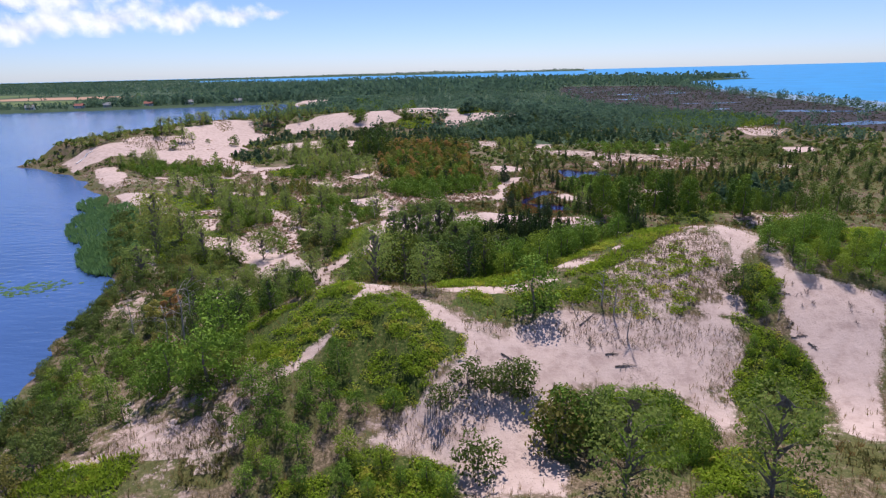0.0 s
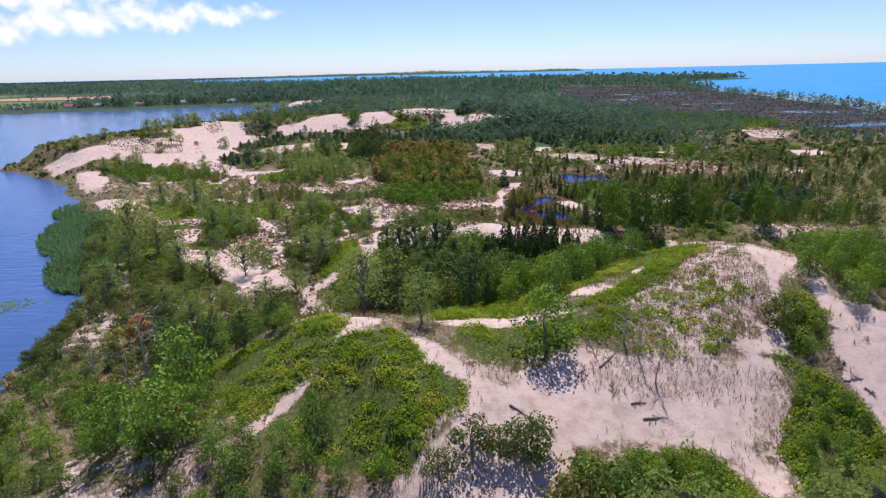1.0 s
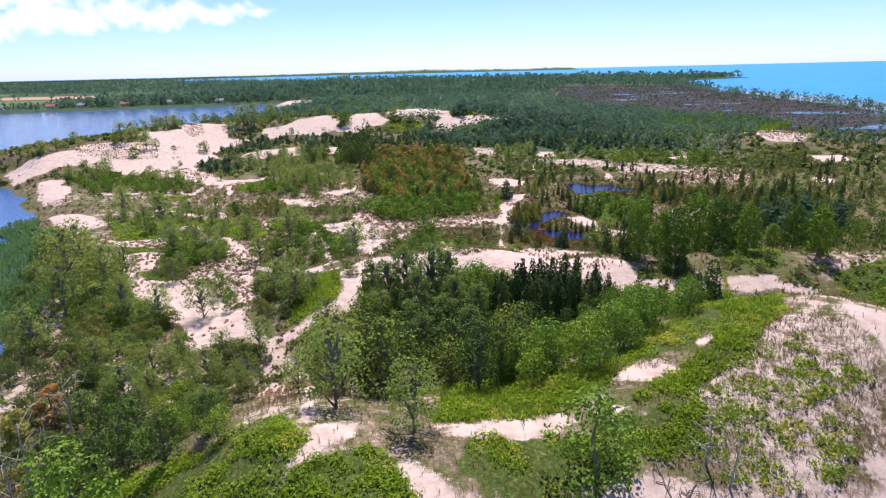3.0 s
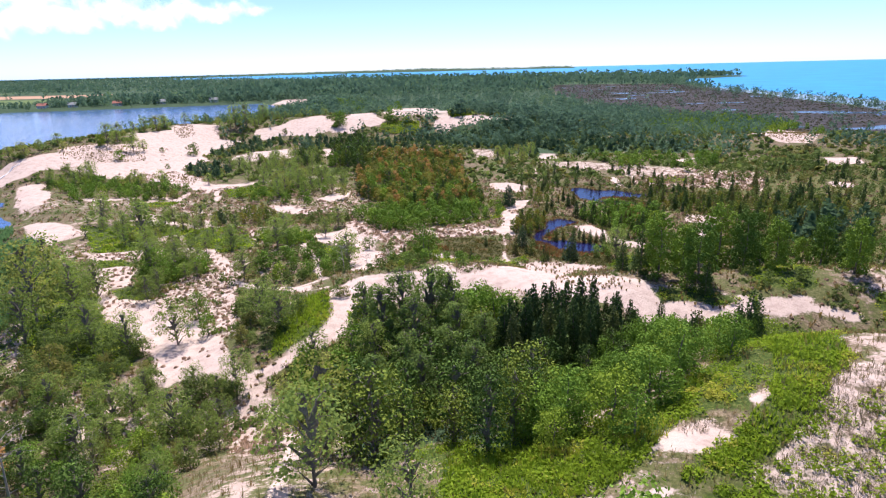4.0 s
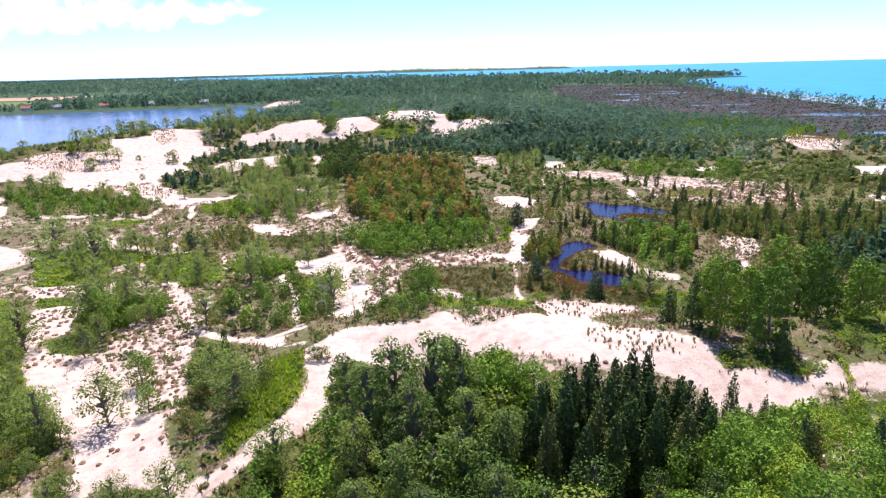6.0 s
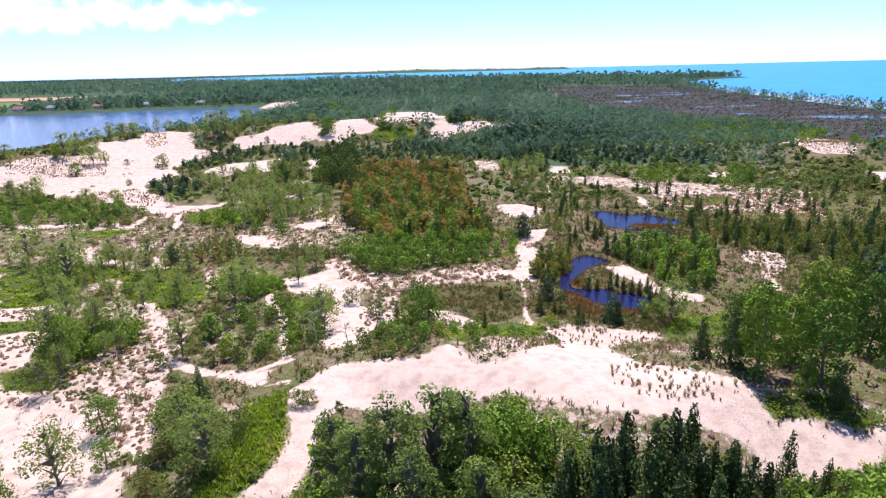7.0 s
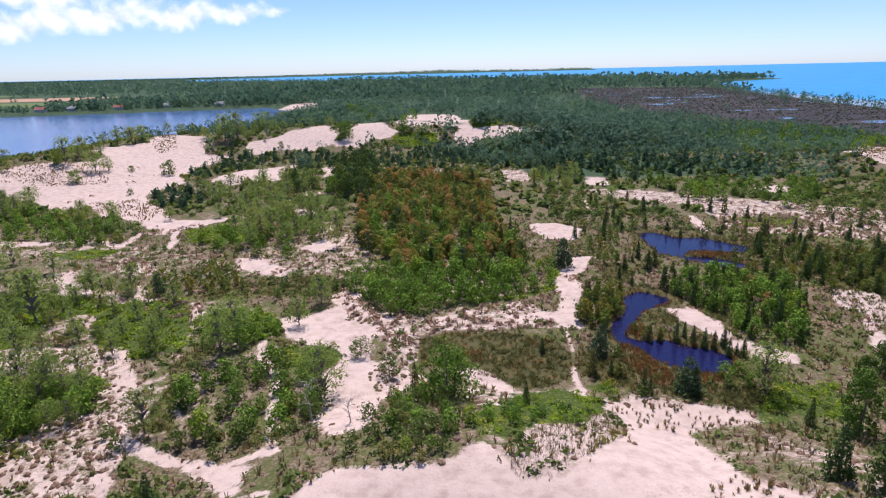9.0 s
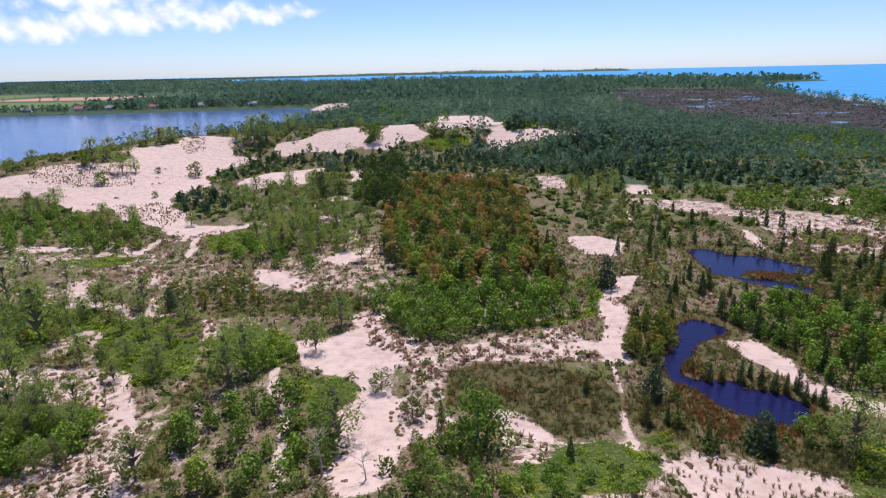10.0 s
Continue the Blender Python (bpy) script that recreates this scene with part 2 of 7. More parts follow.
CREST_WOOD = [(60, 330, 2), (110, 330, 4), (165, 318, 4), (230, 320, 2)]
# shore of the lake on the west side, from the near end round to the far bay
SHORE = [(-62, -60), (-54, 20), (-53, 42), (-57, 64), (-61, 79), (-68, 98), (-73, 114), (-84, 135), (-101, 168), (-122, 200), (-150, 235), (-186, 268), (-212, 285),
         (-208, 330), (-196, 400), (-175, 460), (-158, 540), (-152, 640), (-175, 730), (-222, 800), (-300, 780), (-390, 755), (-550, 727), (-800, 690), (-1300, 640), (-1700, 500), (-1700, -60)]
# coast of the great lake on the east side
COAST = [(6500, -600), (700, 100), (420, 380), (357, 488), (362, 560), (375, 656), (393, 825), (430, 1000), (470, 1180), (540, 1330), (640, 1390), (715, 1425), (725, 1455), (690, 1520), (600, 1620), (520, 1760),
         (400, 1900), (0, 2080), (-300, 2250), (-700, 2480), (-1100, 2750), (-1500, 3400), (-900, 3800), (-200, 3900), (350, 3950), (930, 4000), (930, 4150), (-6500, 4250), (-6500, 6500), (6500, 6500)]


MARSH = [(150, 640), (165, 900), (220, 1120), (400, 1040), (385, 850), (355, 650), (335, 500), (320, 400), (240, 305), (200, 345), (172, 430), (165, 540)]


def inside(x, y, line):
    """Signed distance to a closed line: positive within."""
    odd = np.zeros(np.shape(x), bool)
    for (ax, ay), (bx, by) in zip(line, line[1:] + line[:1]):
        if ay != by:
            odd ^= ((ay > y) != (by > y)) & (x < (bx - ax) * (y - ay) / (by - ay) + ax)
    d, _ = along(x, y, [(a, b, 0) for a, b in line + line[:1]])
    return np.where(odd, d, -d)


def depth(x, y, outlines, reach=9.0):
    """Metres within the nearest of several closed outlines; negative outside, down to -reach."""
    best = np.full(np.shape(x), -reach)
    for line in outlines:
        xs, ys = [p[0] for p in line], [p[1] for p in line]
        near = (x > min(xs) - reach) & (x < max(xs) + reach) & (y > min(ys) - reach) & (y < max(ys) + reach)
        if near.any():
            best[near] = np.maximum(best[near], inside(x[near], y[near], line))
    return best


def blob(x, y, rows, wobble=0.35, seed=5, size=6.0):
    """How deep a place lies within any of the ellipses (x, y, rx, ry, turn): 1 in the middle, 0 at the rim, negative outside."""
    best = np.full(np.shape(x), -9.0)
    n = wave_noise(x, y, size, seed)
    for cx, cy, rx, ry, turn in rows:
        ca, sa = math.cos(radians(turn)), math.sin(radians(turn))
        u, v = (x - cx) * ca + (y - cy) * sa, (y - cy) * ca - (x - cx) * sa
        best = np.maximum(best, (1 - np.hypot(u / rx, v / ry) + wobble * n * 0.6))
    return best


def ground(x, y):
    x, y = np.asarray(x, float), np.asarray(y, float)
    total = np.zeros(np.shape(x))
    for line, run in ((CREST_NEAR, 37), (CREST_FRONT, 36), (CREST_SAND, 23), (CREST_FAR, 58), (CREST_BACK, 60), (CREST_WOOD, 40)):
        d, h = along(x, y, line)
        total = total + (h * (1 - smooth(0, run, d))) ** 3
    z = 1.0 + np.cbrt(total)
    rough = smooth(20, 60, y) * (1 - smooth(260, 700, y))
    z = z + 0.55 * wave_noise(x, y, 26, 11) * (0.4 + 0.6 * rough) + 0.16 * wave_noise(x, y, 5, 21, 2) * rough
    z = z + 3 * smooth(1100, 2200, y) * smooth(-500, -900, x) * (1 - smooth(2400, 2700, y)) * (0.6 + 0.4 * wave_noise(x, y, 500, 41))
    z = z + 14 * smooth(3000, 3500, y) * smooth(-1700, -300, x) * (0.7 + 0.4 * wave_noise(x, y, 600, 43))
    bog = smooth(-5, 12, inside(x, y, MARSH))
    z = z * (1 - bog) + bog * (0.92 + 0.3 * wave_noise(x, y * 2.2, 34, 91))
    for line, slope in ((SHORE, 0.22), (COAST, 0.05)):
        d = inside(x, y, line) + 3.0 * wave_noise(x, y, 14, 31)
        z = np.where(d > -14, np.minimum(z, LAKE - slope * d + np.where(d < 0, 0.012 * d * d, 0)), z)
        z = np.where(d > 0, np.minimum(z, LAKE - np.minimum(slope * d, 2.5)), z)
    d = depth(np.atleast_1d(x), np.atleast_1d(y), POND_PLAN).reshape(np.shape(x)) + 0.5 * wave_noise(x, y, 3.2, 57)
    w = smooth(-7, -0.8, d)
    z = z * (1 - w) + w * (POND + 0.3 - 0.8 * smooth(-0.8, 1.2, d))
    return z


# ---- plan: outlines of sand, growth and water (x, y); paths x, y, half width ----
SAND_PLAN = []
SAND_PLAN.append([(-173.6, 293.4), (-162.5, 289.8), (-157.9, 293.1), (-151.4, 288), (-142.8, 286.6), (-139.7, 292.5), (-137.3, 300.4), (-135, 311), (-135.8, 318.4), (-148.1, 332.5), (-157.5, 344.5), (-149.3, 354.8), (-145.7, 374), (-146.2, 388), (-131.3, 385.7), (-124.5, 370.3), (-118.2, 361.3), (-107.7, 359.7), (-107.8, 353), (-112.7, 340.1), (-111.4, 323.5), (-106.1, 307.1), (-109.5, 294.8), (-106.7, 283), (-100.5, 270), (-91.9, 257.2), (-83.6, 252.1), (-71.3, 251.9), (-61.3, 255.3), (-60, 251.5), (-69, 246.1), (-76.6, 239.9), (-79, 238), (-89.7, 245.2), (-98.2, 253.9), (-107.4, 258.9), (-123.7, 277.8), (-126, 269.7), (-134.1, 270.8), (-142.9, 278.2), (-150.3, 275.5), (-157, 272.1)])
SAND_PLAN.append([(-101.2, 372.4), (-100.8, 380), (-90.3, 387.8), (-87.8, 394.9), (-72.5, 404.9), (-61.1, 391.9), (-56.6, 374.4), (-50.9, 400.4), (-60.6, 485.9), (-36.2, 398.4), (-30, 392.7), (-34.9, 384.9), (-44.8, 376.2), (-46.6, 369.7), (-59.8, 369.9), (-69, 362.7), (-78.2, 367.9), (-85.6, 365.6), (-97, 367.5)])
SAND_PLAN.append([(-31.3, 408), (-41.8, 606.4), (-15.4, 614.6), (3.9, 600.2), (8.8, 419.3), (4, 407.6), (-10.6, 408.6), (-22, 400.8), (-27.9, 402.9)])
SAND_PLAN.append([(-3.3, 404.1), (9.8, 406.7), (21.5, 407.9), (38, 401.4), (48, 402.1), (45, 391.9), (25.5, 388.1), (14.7, 390.2), (3.4, 378.2), (-1.9, 392.7)])
SAND_PLAN.append([(-95.4, 321.4), (-94.1, 336.3), (-82.9, 339.1), (-72.2, 344.2), (-66.3, 314.3), (-72.2, 305.2), (-78.9, 306.3), (-86, 299.9), (-93.3, 310.3)])
SAND_PLAN.append([(-56.9, 332.9), (-53.3, 335.9), (-49.9, 318.6), (-52.2, 315)])
SAND_PLAN.append([(-57, 275.5), (-51.7, 289.3), (-49.7, 284.1), (-53.4, 277.4), (-55.3, 271.7)])
SAND_PLAN.append([(44.6, 306.9), (50.3, 302.5), (51.7, 289.9), (48.4, 284.3), (43.1, 288)])
SAND_PLAN.append([(59.7, 248.8), (65.2, 245.1), (61, 229.3), (58.3, 229.3), (58, 237.8)])
SAND_PLAN.append([(68.8, 235.9), (71.8, 231.7), (70.8, 226.3), (68.2, 227.1)])
SAND_PLAN.append([(98, 278.9), (108.4, 282.9), (108.1, 275.3), (98.1, 270.3)])
SAND_PLAN.append([(18.6, 237.2), (24.9, 238.6), (29.6, 234.9), (26.4, 225), (19.6, 226.7)])
SAND_PLAN.append([(141.1, 387.6), (161.5, 415.3), (165.6, 409.6), (151.6, 390.4), (141, 378.5)])
SAND_PLAN.append([(-88.2, 206.2), (-85.3, 207.3), (-79.4, 200.4), (-73.5, 195.8), (-69.8, 194.9), (-67.1, 192.4), (-64.2, 190.1), (-58.2, 190.4), (-48.9, 187.9), (-46.5, 183.7), (-50.6, 181.4), (-53.2, 179.3), (-56, 181.1), (-55.1, 177.1), (-54.2, 173.2), (-53.1, 169.3), (-50.9, 165.2), (-47.7, 161.8), (-45.6, 159.4), (-43.1, 157.1), (-43.8, 155.9), (-46.4, 156.2), (-48, 158), (-49.2, 161.2), (-51.1, 163.6), (-54.5, 168.4), (-56.2, 171.6), (-60.7, 176.7), (-62.4, 183), (-63.6, 186.5), (-69.8, 192.4), (-74.4, 193.1), (-78.2, 193)])
SAND_PLAN.append([(-63.5, 165.1), (-58.7, 165.1), (-55.3, 163), (-57.5, 161.3), (-60.4, 162.1)])
SAND_PLAN.append([(-52, 150.2), (-49.8, 150.7), (-47.6, 148.8), (-50, 147.6)])
SAND_PLAN.append([(-53.3, 215.7), (-45.9, 214), (-38.3, 207.1), (-36.5, 200.9), (-42.4, 203.8), (-48.4, 207.5)])
SAND_PLAN.append([(-116.7, 229.9), (-108, 232), (-100.7, 229.8), (-106, 227.2), (-112.6, 226.5)])
SAND_PLAN.append([(-32.7, 181.6), (-27.8, 181.8), (-24, 185.6), (-26, 190.2), (-23.8, 194), (-20.2, 190.4), (-21.2, 185.4), (-16.9, 181.5), (-13.1, 179.2), (-14.3, 174.5), (-15.6, 172.5), (-15.3, 165.4), (-12.1, 163), (-9.2, 162), (-7.1, 160.8), (-7.6, 158.4), (-10.6, 155.5), (-12.8, 152.9), (-12.7, 148.7), (-12, 142), (-16.4, 142.9), (-19.6, 148.4), (-19.7, 153.2), (-20.1, 157.5), (-20.6, 162.3), (-18.9, 165), (-21.3, 169), (-25.7, 170.7), (-29.2, 171.9)])
SAND_PLAN.append([(-7.9, 176.8), (-4.6, 179.7), (-1.2, 180.4), (-2.9, 178.1), (-6.2, 176.1)])
SAND_PLAN.append([(0.4, 177.1), (5.5, 178.9), (12.7, 182.5), (14, 180.2), (8.6, 177.2), (2.7, 175.2)])
SAND_PLAN.append([(-35.8, 217.6), (-29.8, 219), (-28.6, 229.9), (-31.1, 232.2), (-36.8, 227.1), (-38.6, 221.4)])
SAND_PLAN.append([(-2.5, 163.4), (1.8, 161.8), (4.5, 158.3), (6.1, 156), (3.2, 155.6), (0.3, 159), (-1.6, 160.8)])
SAND_PLAN.append([(20, 206.4), (22.6, 208.9), (27, 209), (24.5, 203.3), (21.4, 198.6), (20.8, 190.6), (18.9, 184.5), (17, 178.7), (17.8, 175), (14.7, 175.3), (13.1, 179.6), (15, 182.3), (16.3, 191.1), (16.4, 195.4), (18.4, 200.9)])
SAND_PLAN.append([(33.3, 183.3), (38.5, 183.7), (39.2, 179.7), (39.6, 174.2), (40.1, 170.8), (42.4, 167.5), (45.4, 164.8), (44.1, 162.7), (40.7, 164.3), (39.6, 167.2), (37.4, 168.2), (37, 171.9), (35, 175.6), (33.7, 178.1), (33.2, 180.8)])
SAND_PLAN.append([(-59.3, 138.6), (-55.1, 138.9), (-50.2, 135.6), (-44.5, 131.9), (-41, 127), (-37.1, 123), (-35.8, 117.5), (-45.7, 119)])
SAND_PLAN.append([(-48.4, 142), (-44.2, 142.3), (-41.2, 138.4), (-45.6, 139.2)])
SAND_PLAN.append([(-39.2, 130.7), (-36, 130), (-32.2, 123.4), (-35.9, 125.5)])
SAND_PLAN.append([(-19.6, 130.4), (-16.6, 133.8), (-14, 135.1), (-7.7, 134.9), (-4.2, 135.1), (-1.3, 138.5), (1.5, 136.7), (3.3, 132.6), (6.7, 132.1), (9.9, 135.4), (16.4, 144.4), (16.3, 151.6), (19.4, 153.6), (23.3, 151.5), (24, 147.9), (23.2, 134.3), (25.5, 128.3), (29.5, 126), (32.1, 123.7), (31.6, 120.5), (35.9, 119.9), (41.8, 117.9), (38.5, 113.1), (30.4, 114.1), (28.5, 113.5), (26.8, 112.3), (28, 116.7), (25.7, 119.1), (22.1, 120), (16.8, 121.3), (11.6, 123.8), (6, 126.5), (-12.8, 126.3), (-14.7, 117.2), (-15.4, 115), (-16.1, 113.6), (-19, 113.5), (-17.9, 116.9), (-17.3, 121.6), (-18.4, 126.4)])
SAND_PLAN.append([(-32.8, 143), (-27.3, 140.7), (-23.8, 139.5), (-22.5, 132.3), (-26.7, 136.4), (-31.2, 140.7)])
SAND_PLAN.append([(-66.8, 143), (-73.3, 158.1), (-73.2, 162.1), (-64.1, 157), (-58.6, 147.5), (-64.1, 145.5), (-62.6, 140.9), (-53.3, 140.1), (-46, 134.6), (-39.4, 129.6), (-32.7, 117), (-27.6, 108.8), (-24.6, 107.3), (-24, 103.7), (-25.6, 103.3), (-26.9, 106.6), (-32.5, 108.6), (-35.6, 109), (-37.4, 106.7), (-39.7, 109.3), (-40.3, 112.8), (-43.2, 117.3), (-49.6, 125.1), (-57.2, 131.2), (-61.7, 137.6)])
SAND_PLAN.append([(-16.9, 118.2), (-14.9, 120.3), (-16.8, 113), (-20.1, 111.3), (-21.2, 111.4)])
SAND_PLAN.append([(-46.7, 101.3), (-44.2, 101.6), (-41.2, 97.2), (-44.3, 97.3)])
SAND_PLAN.append([(-118.3, 201.4), (-104.3, 196.9), (-89.1, 186), (-95.5, 180.4), (-101.1, 178.5)])
SAND_PLAN.append([(-81.3, 165.8), (-75, 172.3), (-61.2, 170), (-67.5, 164.9), (-74.7, 160.7)])
SAND_PLAN.append([(13.3, 77.8), (17.1, 78.7), (19.6, 79.1), (20.2, 77.9), (21.9, 75.7), (22.1, 74.8), (13.3, 76.6)])
SAND_PLAN.append([(24, 80.8), (26.5, 81.6), (28.9, 81.5), (32.4, 85.2), (35.1, 86.6), (29.8, 79.5), (24.8, 77), (23.7, 75.8), (23.3, 76.3), (23.8, 77.8)])
SAND_PLAN.append([(-11.4, 66.1), (-10.7, 69.2), (-7.5, 71.1), (-9.1, 67.1), (-10.5, 64.3)])
SAND_PLAN.append([(-1.5, 71.8), (2.6, 71.2), (9.8, 71.9), (7.2, 70.3), (2.4, 68.8), (-0, 68.4), (-1.6, 69.9)])
SAND_PLAN.append([(-17.9, 61.4), (-17.9, 64.2), (-16.9, 63.8), (-16.6, 61.4), (-16.8, 60.6)])
SAND_PLAN.append([(27.2, 118.2), (31.8, 122.1), (40.7, 120.1), (52, 120), (60.8, 117.7), (59.3, 115.4), (51, 118.4), (40.1, 118.9)])
SAND_PLAN.append([(-4, 66), (-1.2, 63.9), (2.6, 59.5), (5.1, 59.1), (10.9, 64.2), (14.7, 65.9), (17.8, 64.5), (22.2, 63.3), (27, 63.7), (31, 65.1), (29.9, 62.2), (28.8, 59.2), (26.5, 54.8), (29.6, 53.7), (28.5, 50), (26.2, 49.9), (25, 54), (21, 54.9), (15.7, 55.3), (11.8, 53.9), (9.3, 51.4), (8.2, 45.8), (10.3, 43.4), (9, 39.3), (1.2, 40.7), (-0.2, 44.9), (-5.4, 45.9), (-8.5, 45.9), (-5.7, 49.4), (-2.3, 51.6), (-0, 54.2), (1.9, 57.6), (-0.6, 60.9), (-3.2, 62.4)])
SAND_PLAN.append([(30.1, 66.6), (33.2, 67.2), (36.9, 72.9), (39.4, 78.7), (39.2, 84.2), (43.3, 83.8), (44.7, 79.9), (41.1, 77.3), (39.2, 74.6), (37.1, 69.7), (37.1, 66.3), (33.2, 65.5), (31, 65.1)])
SAND_PLAN.append([(44.7, 79.9), (44.6, 72), (48.8, 69.2), (54.4, 68), (39.3, 45.4), (38.1, 49.4), (39.8, 53.8), (41.3, 58.8), (40, 62.6), (40.8, 65.5), (42.3, 69.3), (42.8, 74.3)])
SAND_PLAN.append([(43.4, 71), (48.2, 68.2), (52.1, 64.4), (40.2, 46.6), (40, 51.3), (40.8, 56.7), (41.2, 62.3), (40.2, 65.7), (42.2, 68.5)])
SAND_PLAN.append([(30.3, 65.1), (36.3, 64.5), (33.3, 62.5), (29.9, 62.2)])
SAND_PLAN.append([(-186, 278.1), (-174, 279.3), (-166.7, 291.6), (-155.5, 303.4), (-149.2, 315.2), (-144.9, 334.3), (-141.3, 378.2), (-127.8, 387), (-119.6, 365.2), (-115.4, 330.1), (-101.8, 269.6), (-119.1, 263.8), (-144.8, 274.1), (-156.8, 272.1), (-161.8, 256.8), (-165.9, 254.8)])
SAND_PLAN.append([(-158.6, 257.1), (-149.1, 261.7), (-124.9, 222.3), (-130, 216.2), (-140.1, 229.8)])
SAND_PLAN.append([(-107.7, 186.6), (-103.9, 194.4), (-95.2, 178.5), (-93.6, 166.5), (-100.5, 173.8)])
SAND_PLAN.append([(-63.2, 187.9), (-57.9, 192.3), (-50.9, 173.6), (-55.1, 170.2)])
SAND_PLAN.append([(105.6, 238), (104.5, 224.7), (100.5, 213.5), (98.7, 220.5)])
SAND_PLAN.append([(154.3, 273.2), (174.9, 277.9), (160.3, 258.7), (146.2, 255.4)])
SAND_PLAN.append([(199.6, 381.8), (204.1, 354.9), (172.8, 304.7), (157.7, 304), (154.5, 327.4)])
SAND_PLAN.append([(127.9, 229.2), (133.8, 223.4), (127.9, 215.6), (124.2, 219.1)])
SAND_PLAN.append([(64.5, 190.1), (73.2, 188.2), (70.1, 180.5), (63.5, 173.6), (60.8, 167), (58, 167.1), (64.6, 179), (61.3, 180.3)])
SAND_PLAN.append([(28.6, 122.2), (30.7, 125.5), (37, 122.9), (43.3, 121.1), (55.2, 120.6), (52.9, 117.1), (44.4, 116.7), (34.4, 117.3), (27.1, 116.4)])
HEATH_PLAN = []
HEATH_PLAN.append([(40, 281.9), (46.8, 281.3), (56.5, 279.5), (70.6, 272.5), (71.9, 267.1), (66.7, 256.9), (59.7, 260.2), (50.3, 264.7), (44.3, 271.9)])
HEATH_PLAN.append([(77, 263.5), (83.9, 260.8), (77.9, 249.5), (69.1, 247.9), (68.4, 252.8)])
HEATH_PLAN.append([(87.9, 258.2), (93, 255.9), (102.2, 255.1), (97.5, 247.7), (88.9, 248.8), (86.4, 251.7)])
HEATH_PLAN.append([(16.2, 323.3), (28.4, 326.1), (25.8, 295.4), (16.7, 295.5)])
HEATH_PLAN.append([(-51.9, 253.6), (-52.8, 265.6), (-44.3, 265.5), (-40.4, 255.5), (-45.5, 250.6)])
HEATH_PLAN.append([(-42.6, 245), (-34.1, 247.8), (-30.4, 232.2), (-38.4, 233.9)])
HEATH_PLAN.append([(-71.7, 169), (-67.8, 170.5), (-63.8, 169.7), (-55.6, 170), (-51.1, 163.6), (-48.3, 158.6), (-43.5, 156.5), (-39.8, 152.4), (-39.7, 147.8), (-39.8, 145.1), (-51.5, 144.9), (-54.4, 148.3), (-52, 150.2), (-48.3, 153.2), (-54.2, 160.8), (-61.7, 163.7), (-68.4, 165.1)])
HEATH_PLAN.append([(-61.3, 189.6), (-56.6, 191.3), (-48.9, 187.9), (-46.3, 183.3), (-50.6, 181.4), (-55.9, 182.6)])
HEATH_PLAN.append([(-80.8, 210.8), (-78.1, 218), (-67.7, 210.6), (-66.9, 204.6), (-72.6, 204.3), (-76.9, 206.6)])
HEATH_PLAN.append([(-24.5, 192.7), (-17.5, 185.4), (-11.6, 181.5), (-5.5, 180.1), (0.7, 184.1), (8.1, 186.6), (13.9, 184.4), (13.1, 175.3), (6.7, 175.2), (0.3, 173.8), (-3.7, 175.2), (-7.7, 173.3), (-8.1, 166.1), (-9.1, 160.8), (-13, 154.3), (-14.5, 160.2), (-13.5, 168.1), (-14.3, 174.5), (-20.1, 179.4)])
HEATH_PLAN.append([(-1.7, 158.9), (3.3, 156.5), (5.8, 154.3), (2.4, 147.8), (-0.8, 148.3), (-2.4, 154)])
HEATH_PLAN.append([(36.7, 202.8), (41.3, 201.7), (41.4, 198.8), (37.2, 195.9), (35.3, 196.6)])
HEATH_PLAN.append([(-55.9, 145.2), (-48.7, 146.8), (-49, 156.1), (-44.3, 153.6), (-40.4, 144.5), (-40.4, 137.5), (-36.6, 129.5), (-31.6, 123.1), (-30.7, 118.9), (-35.9, 121.9), (-41, 127.9), (-45.1, 132.8), (-50.4, 135.9)])
HEATH_PLAN.append([(-54.6, 147.4), (-50.4, 152.6), (-43.4, 151.7), (-38.4, 140.5), (-33.9, 125.2), (-35.1, 123.2), (-41.8, 131.3), (-48, 134.9), (-53.3, 140.1)])
HEATH_PLAN.append([(-28.7, 102.8), (-23.2, 102.8), (-19, 98.6), (-16.7, 89), (-23.1, 91.9), (-26.8, 96.5)])
HEATH_PLAN.append([(69.8, 272.5), (96.4, 260.1), (116.7, 246), (99.8, 213.8), (80.5, 225.2), (65.1, 230)])
HEATH_PLAN.append([(-71.3, 156), (-67, 157.6), (-60.3, 157.1), (-59.7, 146.1), (-63.7, 144.9)])
HEATH_PLAN.append([(-80.9, 169.7), (-71.4, 169.1), (-61.6, 167.9), (-53.3, 163.3), (-59.4, 161.9), (-65.4, 160.9), (-76.8, 163.9)])
BRUSH_PLAN = []
BRUSH_PLAN.append([(-125, 370.3), (-123.9, 378), (-110.2, 382.8), (-103.2, 374.2), (-105.4, 368.5), (-116.3, 361.7)])
BRUSH_PLAN.append([(-140.3, 309.9), (-136.3, 315.4), (-133.4, 308.1), (-137, 305.2)])
BRUSH_PLAN.append([(-161.1, 300.5), (-158.8, 304.7), (-149.5, 303.4), (-145.2, 293.4), (-149.7, 291.3), (-155.6, 294.1)])
BRUSH_PLAN.append([(68.8, 264.2), (74.6, 265.2), (70.2, 255.2), (66.1, 255.8)])
BRUSH_PLAN.append([(30.6, 147.9), (36.3, 148.8), (31.5, 133.7), (26.2, 130), (26.5, 135.8)])
BRUSH_PLAN.append([(-59.3, 138.6), (-55.7, 139.7), (-49.2, 136.4), (-45.1, 130.5), (-49.1, 129.4), (-53.5, 130.2)])
